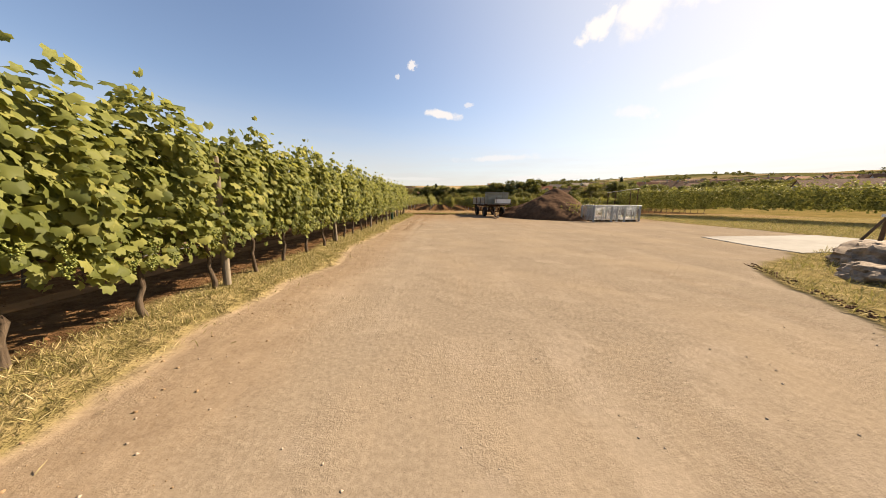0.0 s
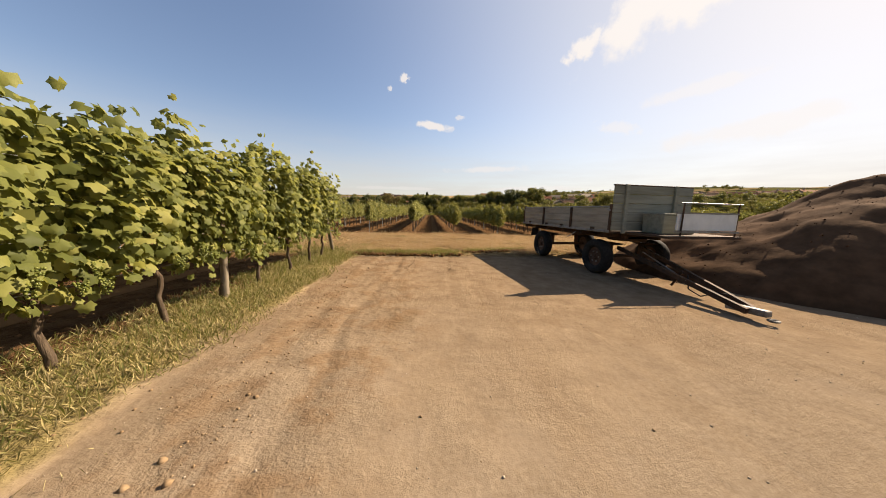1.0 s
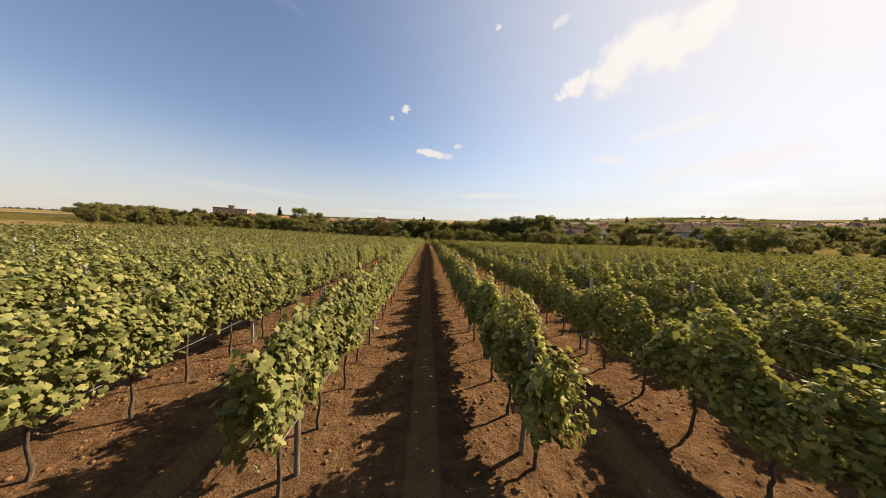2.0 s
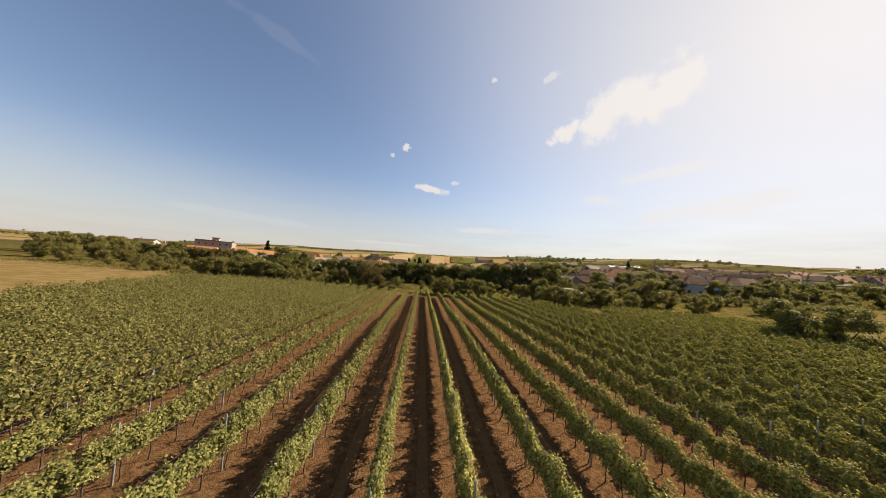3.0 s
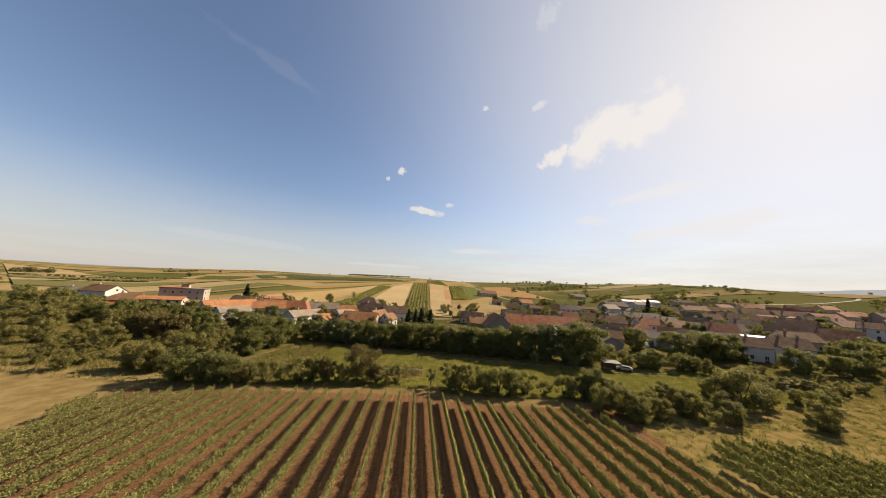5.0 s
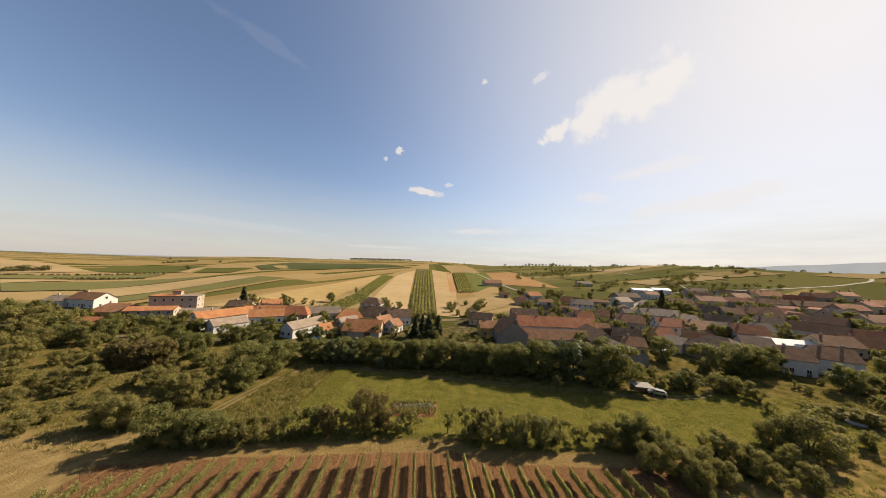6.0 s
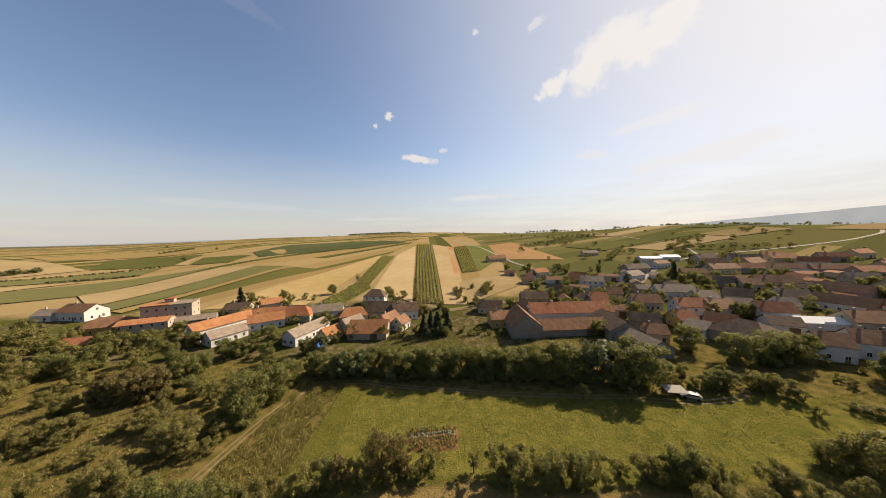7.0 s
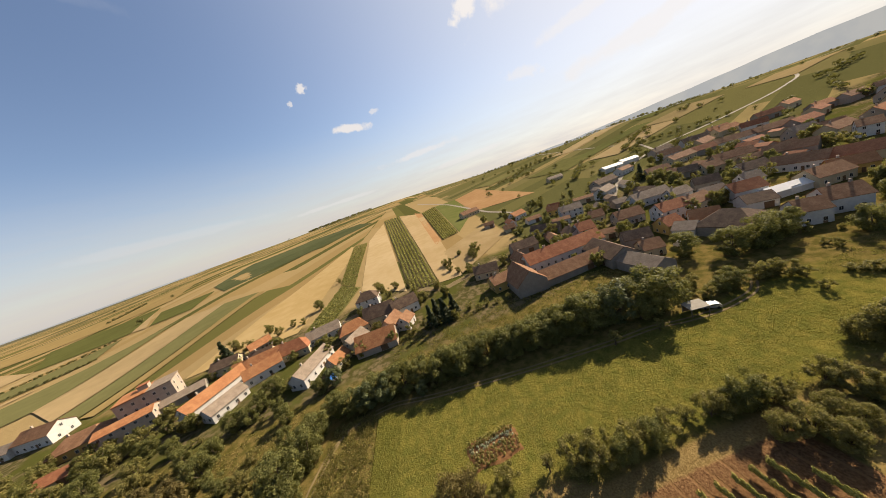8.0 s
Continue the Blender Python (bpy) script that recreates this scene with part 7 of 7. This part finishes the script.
for s in range(3):
    tree_kind("round", "round", TREE_LEAF, "broad dark green deciduous tree with full crown", 100 + s)
    tree_kind("bush", "bush", OLIVE_LEAF, "dense rounded olive-green bush in rough grass", 120 + s, "bush", "bushes")
    tree_kind("broad", "broad", SHADED_TREE_LEAF, "broad dark leafy tree at the meadow's edge", 180 + s)
    tree_kind("thicket", "thicket", OLIVE_LEAF, "dense olive-green bush along the foot of the meadow", 190 + s, "bush", "bushes")
for s in range(2):
    tree_kind("tall", "tall", TREE_LEAF, "tall dark green deciduous tree in a hedge", 110 + s)
    tree_kind("willow", "round", WILLOW_LEAF, "pale grey-green willow with a rounded crown", 130 + s)
    tree_kind("thin", "thin", OLIVE_LEAF, "thin young tree with a sparse crown", 140 + s)
    tree_kind("dry", "tall", DRY_LEAF, "half-dry brownish tree with a sparse crown", 150 + s)
    tree_kind("olive", "broad", OLIVE_LEAF, "spreading olive-green tree in rough grass", 200 + s)
    tree_kind("loose", "loose", DRY_LEAF, "tall loose tree with thin greyish foliage", 210 + s)
    tree_kind("yellow", "round", OLIVE_LEAF, "yellowish-green deciduous tree with loose crown", 160 + s)
tree_kind("conifer", "conifer", CONIFER_LEAF, "dark pointed spruce among the houses", 170)
tree_kind("conifer", "conifer", CONIFER_LEAF, "dark pointed spruce among the houses", 171)
rng_tree = np.random.default_rng(77)


def plant(key, x, y, high, wide=1.0):
    src = TREES[key][rng_tree.integers(len(TREES[key]))]
    s = high * wide
    copy_thing(src, pose(x, y, gz(x, y) - 0.05, 0, 0, rng_tree.uniform(0, 360)) @ Matrix.Diagonal((s, s, high, 1)))


def garden_tree(key, x, y, high, wide=1.0):
    """One of the many trees between the houses; they are joined into a few sheets of leaves further down."""
    trunk, (v, f), leaf = SHAPES[key][rng_tree.integers(len(SHAPES[key]))]
    v = v.reshape(-1, 3, 3)[::2]
    mid = v.mean(1, keepdims=True)
    v = (mid + 1.4 * (v - mid)).reshape(-1, 3)
    a = rng_tree.uniform(0, 6.28)
    c, s = math.cos(a), math.sin(a)
    base = gz(x, y) - 0.05
    for name, pv, pf in ((leaf.name, v, f[: len(v) // 3]), ("bark", *trunk)):
        q = np.stack([(pv[:, 0] * c - pv[:, 1] * s) * high * wide + x, (pv[:, 0] * s + pv[:, 1] * c) * high * wide + y, pv[:, 2] * high + base], 1)
        MANY.setdefault(name, []).append((q, pf))


def plants(key, wide, *places):
    for x, y, high in places:
        plant(key, x, y, high, wide)


# hedge of tall trees behind the meadow
plants("broad", 1.2, (51.3, 145.1, 12.6), (46.6, 146.2, 10.8), (32.1, 150.6, 10.6), (27.3, 152.1, 10), (22, 152.7, 9.2), (15, 153.9, 8.8), (10.1, 155.2, 8.4), (2.7, 157.2, 8.8), (-6.1, 157, 8.8), (-11.6, 158.2, 8.2), (-23.3, 160.5, 8.3), (-38.9, 161.3, 6.8), (-43.4, 163.4, 6.8))
plants("willow", 1.05, (40.4, 147.8, 11.6), (-28.7, 160.3, 8.2), (-34, 160.9, 8.3), (-46.3, 178.7, 6.4))
plants("broad", 1.25, (-17.5, 160.6, 7.6), (18.5, 154.6, 8.2), (6.5, 157, 8.0), (-2, 159, 8.2), (36.5, 150, 9.2), (-9, 160, 7.6), (12.6, 156.5, 7.6), (24.8, 154, 8.4), (-26, 162.5, 7.2), (-31.5, 162.8, 7.4))
plants("bush", 1.3, (0, 155.6, 3.6), (8, 153.6, 3.4), (18.5, 151.4, 3.6), (29.5, 149.4, 4), (44, 144.4, 4), (-14.5, 157, 3.2), (-36, 159.6, 3.4))
plants("willow", 1.2, (-18.8, 156.2, 3.8))
plants("thin", 1.3, (31.7, 141.0, 4.4), (43.1, 138.6, 3.6))
# bushes at the foot of the meadow
plants("thicket", 0.95, (-21.4, 124.7, 3.7), (-8, 125.1, 4.3), (3.7, 122.4, 5.6), (5.8, 121.4, 5.0), (8.1, 121.1, 5.8), (14.3, 120.1, 5.6), (20.9, 119.9, 4.6), (25, 120, 3), (28.7, 118.6, 4.6), (30.6, 118, 4.4), (38.2, 115.8, 4.7))
plants("thicket", 0.95, (47.3, 114.3, 4.8), (48.9, 113.4, 4.5), (49.7, 106.8, 3.8), (40.5, 115.2, 3.7), (-10.8, 123.9, 3), (-15.6, 123.3, 2.8), (-19.4, 123.4, 3), (-38, 120.8, 4.5), (-35.6, 121.7, 4.4), (-32.2, 121.8, 3.7), (-28.7, 122.9, 5.2), (-39.5, 120.1, 4.1))
plants("broad", 0.95, (11.3, 119.6, 4.8), (17, 119.4, 5.2), (35.1, 117.3, 6.8), (33.1, 117.4, 5.2), (-27, 124, 4.8))
plants("loose", 0.95, (-17.5, 125.4, 7.8), (-14.5, 125.6, 6.8))
plants("dry", 0.9, (-23.8, 123.7, 5.6), (-13, 124.4, 4.4))
plants("thin", 1.2, (-0.4, 123.9, 3.9))
# the dry corner beside the vines, and the large tree behind it
plants("olive", 1.0, (35.9, 110.3, 5.3), (32.6, 111.6, 4.8), (36.8, 107.6, 4.6), (48.3, 111.1, 4.7), (48.8, 109.2, 4.9), (42.1, 108.4, 3.9), (61.9, 116.4, 5.4), (71.8, 113.8, 5), (54.4, 106.3, 4.1), (41, 111, 4.4), (57, 110, 4.4), (76, 108, 5), (70, 104, 4.6))
plants("olive", 1.15, (65.6, 113.4, 8.4))
plants("yellow", 1.0, (79.9, 114.1, 3.6), (76.3, 137.5, 5.4), (79.5, 136.4, 4.8), (64.9, 146.1, 4.2), (84, 112, 4.2), (88, 104, 4.6))
# right of the meadow: shrubs by the carport, tall trees before the farms, a low clipped hedge
plants("bush", 1.0, (80.4, 133.9, 4.6), (61.6, 139.8, 4.3), (80.9, 131.5, 3.3), (77.1, 126.6, 2.8), (114.3, 144.5, 3.3), (106.6, 143.4, 3.2), (63.7, 154.8, 4.3), (99.8, 136.5, 2.2), (59, 143.5, 3.6), (73, 143, 4), (57, 148, 3.6), (99, 118, 3.2), (106, 126, 3), (112, 131, 3.6))
plants("bush", 1.5, (87.5, 127, 2), (88.7, 125.4, 2.3), (89.5, 123.7, 2.6), (90.6, 122.2, 2.8), (91.8, 120.9, 3), (92.3, 119.3, 3))
plants("broad", 1.1, (69.6, 139.2, 5.7), (65.8, 139.6, 4.6), (86.9, 149.5, 9), (93.8, 146.9, 10), (102.9, 146.3, 9), (98.7, 146.9, 9.1), (111.2, 147.6, 5.9), (81.1, 159.4, 8.6), (110.3, 133.3, 7.2), (116.3, 133.6, 5), (55, 77, 6.5), (59, 74, 6.0), (128, 130, 7), (134, 138, 6.5))
plants("olive", 1.0, (62.3, 148.4, 4), (140, 120, 6.5), (120, 110, 5.5), (150, 132, 7), (104, 98, 5), (133, 103, 6), (92, 92, 5), (118, 92, 6))
# wood and scrub beside the track
plants("broad", 1.0, (-52.3, 144.8, 10.4), (-48.8, 150.6, 9.4), (-47.6, 156.8, 7.7), (-50.5, 141.2, 6.6), (-51.5, 119.8, 6.6), (-47.5, 119.8, 6.0), (-44.7, 119.6, 5.8), (-42.4, 120, 5.4), (-124.8, 168.9, 7.3), (-118.1, 169.7, 6.8), (-116.2, 173.7, 8.4))
plants("broad", 1.0, (-78.1, 160.6, 7.7), (-88.2, 169.6, 6.2), (-79.3, 167.6, 6.1), (-78.5, 176.9, 6.7), (-73.6, 177.2, 6.2), (-70.5, 153.9, 5.5), (-68.7, 186.1, 7.6), (-71.6, 182.3, 6.6), (-50.9, 177.4, 6), (-60, 170, 5.6), (-64, 176, 5.4), (-57, 160, 5.2), (-97, 178, 6), (-108, 184, 6.4))
plants("bush", 1.0, (-52.6, 136.9, 4), (-52.6, 133.2, 3.4), (-75.9, 140.8, 3.5), (-78.6, 132.7, 2.2), (-58, 146, 3.6), (-60, 152, 4), (-56, 139.5, 3.2), (-98, 162, 4), (-66, 160, 3.6))
plants("olive", 1.0, (-57.4, 133.9, 6.8), (-62.1, 134.6, 6.0), (-65.9, 140.3, 4.9), (-62.1, 125, 5.7), (-65.5, 125.1, 5), (-59.3, 125.1, 4.8), (-84.2, 139.7, 5.8), (-89.8, 140.2, 4.6), (-92.1, 137.5, 4.6), (-76.3, 126.9, 3.4), (-75.8, 122.6, 4.2), (-116.5, 152.8, 7.6))
plants("olive", 1.0, (-125.2, 163.4, 7.4), (-64.7, 152.1, 5.1), (-75.7, 151.1, 4.3), (-71.4, 141.5, 5), (-96.8, 149.6, 4.8), (-106, 152.7, 4.2), (-102.2, 140, 5.7), (-87.9, 130.7, 4.1), (-73.7, 133.1, 3.3), (-110, 140, 6), (-118, 132, 6.4), (-128, 146, 7), (-134, 160, 7.4), (-104, 126, 5.6), (-142, 150, 7))
plants("dry", 0.9, (-91.8, 151.4, 6.8), (-88.8, 151.9, 7.4), (-85.3, 152.1, 7.0), (-82, 152.3, 7.6), (-80.2, 154.8, 7.2), (-95.5, 157, 6.6), (-87.6, 155.9, 7.0), (-92, 160, 6.4), (-84, 158.5, 6.6))
plants("yellow", 1.0, (-104.8, 175.1, 6.4), (-159.9, 186.1, 8.8), (-157.5, 191, 9.2), (-110, 164, 6.4), (-100, 168, 6), (-130, 178, 7.4), (-146, 176, 7.6))
plants("round", 1.0, (-128, 186, 7), (-144, 184, 7.6), (-134, 192, 6.4), (-150, 196, 7), (-165, 198, 8), (-176, 205, 8), (-170, 188, 8), (-185, 200, 8.4), (-165, 176, 8), (-154, 168, 8), (-118, 190, 6.4), (-97, 188, 5.8), (-150, 158, 7.6))
for i in range(60):
    x, y = rng_tree.uniform(-112, -55), rng_tree.uniform(124, 184)
    if rng_tree.random() < 0.35:
        continue
    plant(("bush", "olive", "bush")[i % 3], x, y, rng_tree.uniform(1.4, 3.2), 1.0)
for i in range(34):
    x, y = rng_tree.uniform(76, 150), rng_tree.uniform(88, 146)
    if min(abs(x - a) + abs(y - b) for a, b in HOUSE_SPOTS) < 12 or (x < 90 and y > 110):
        continue
    plant(("bush", "yellow", "bush", "olive")[i % 4], x, y, rng_tree.uniform(1.6, 4.0), 1.0)
for i in range(40):
    x, y = rng_tree.uniform(118, 225), rng_tree.uniform(108, 150)
    if min(abs(x - a) + abs(y - b) for a, b in HOUSE_SPOTS) < 12:
        continue
    plant(("round", "tall", "round", "yellow")[i % 4], x, y, rng_tree.uniform(5.0, 8.0), 1.0)
plants("conifer", 1.15, (-109, 235, 12.5), (-8.2, 188, 10), (-2.4, 187, 11), (2, 190, 10), (-5, 193, 9.5), (165, 245, 12), (171, 187, 7))
for i in range(190):
    x, y = (rng_tree.uniform(-130, 190), rng_tree.uniform(183, 262)) if i % 2 else (rng_tree.uniform(60, 270), rng_tree.uniform(160, 310))
    if min(abs(x - a) + abs(y - b) for a, b in HOUSE_SPOTS) < 8:
        continue
    garden_tree(("round", "bush", "tall", "yellow", "bush", "round")[i % 6], x, y, rng_tree.uniform(3.5, 7.0), 0.95)
for i in range(110):
    x, y = rng_tree.uniform(58, 230), rng_tree.uniform(162, 262)
    if min(abs(x - a) + abs(y - b) for a, b in HOUSE_SPOTS) < 8.5:
        continue
    garden_tree(("round", "tall", "round", "bush", "yellow")[i % 5], x, y, rng_tree.uniform(4.5, 8.0), 0.95)
for i in range(80):
    x, y = rng_tree.uniform(-160, 4), rng_tree.uniform(183, 226)
    if min(abs(x - a) + abs(y - b) for a, b in HOUSE_SPOTS) < 7.5 or (-62 < x and y > 216):
        continue
    garden_tree(("round", "yellow", "bush", "tall", "bush")[i % 5], x, y, rng_tree.uniform(3.0, 6.5), 0.95)
plants("bush", 0.9, (11, 186, 3), (15, 187, 3.2), (19, 185, 2.8), (24, 184, 3), (8, 189, 3.5), (-60, 300, 4.5), (-74, 246, 4), (-80, 248, 4.5), (-86, 243, 5.5), (-30, 237, 6), (-24, 236, 5))


def far_trees():
    """Hedges and lone trees on the far slopes, too many to count."""
    rng = np.random.default_rng(91)
    spots = []
    for _ in range(170):
        a, r = rng.uniform(-1.15, 1.25) if rng.random() < 0.12 else rng.uniform(0.3, 1.25), 300 + 1500 * rng.random() ** 1.4
        x, y = r * math.sin(a), 80 + r * math.cos(a)
        if abs(x) < 110 and y < 500:
            continue
        spots.append((x, y, rng.uniform(4, 9)))
    for _ in range(26):
        a, r = rng.uniform(0.3, 1.25), rng.uniform(300, 900)
        x, y = r * math.sin(a), 80 + r * math.cos(a)
        t = rng.uniform(-0.6, 0.9)
        for i in range(rng.integers(4, 14)):
            spots.append((x + 9 * i * math.cos(t), y + 9 * i * math.sin(t), rng.uniform(4, 8)))
    for i in range(150):
        spots.append((rng.uniform(-420, -60), rng.uniform(1650, 1850), rng.uniform(8, 13)))
    for (xa, ya), (xb, yb), n, tall in (((-430, 330), (-330, 440), 70, 2.6), ((-352, 352), (-297, 380), 40, 2.2), ((-450, 395), (-460, 440), 14, 6.5), ((-557, 696), (-568, 800), 22, 5.0), ((-331, 296), (-300, 275), 6, 5.0)):
        q = (np.arange(n) + rng.normal(0, 0.4, n)) / n
        spots += [(xa + (xb - xa) * u + rng.normal(0, 1.2), ya + (yb - ya) * u, tall * rng.uniform(0.7, 1.3)) for u in q]
    s = np.array(spots)
    base = np.stack([s[:, 0], s[:, 1], land(s[:, 0], s[:, 1])], 1)
    c = np.repeat(np.concatenate([base, s[:, 2:]], 1), 70, 0)
    d = unit(rng.normal(size=(len(c), 3)))
    p = c[:, :3] + d * c[:, 3:] * (0.58, 0.58, 0.44) * (rng.random((len(c), 1)) ** 0.35) + np.stack([0 * c[:, 0], 0 * c[:, 0], 0.5 * c[:, 3]], 1)
    v, f = scatter(*LEAF_TRI, p, d, 0.2 * c[:, 3] * rng.uniform(0.7, 1.4, len(c)), rng)
    tagged(new("far_trees", mesh_from("far_trees", v, f, FAR_LEAF)), "far hedges and lone trees on the slopes", "trees", kind="stuff")


far_trees()
for name, pieces in MANY.items():
    kind = "garden_tree_trunks" if name == "bark" else "garden_trees"
    tagged(new(kind, mesh_from(kind, *merge(pieces), bpy.data.materials[name])), "stems of the garden trees" if name == "bark" else "leafy trees and shrubs between the village houses", "trees", kind="stuff")
for some in TREES.values():
    for ob in some:
        remove(ob)
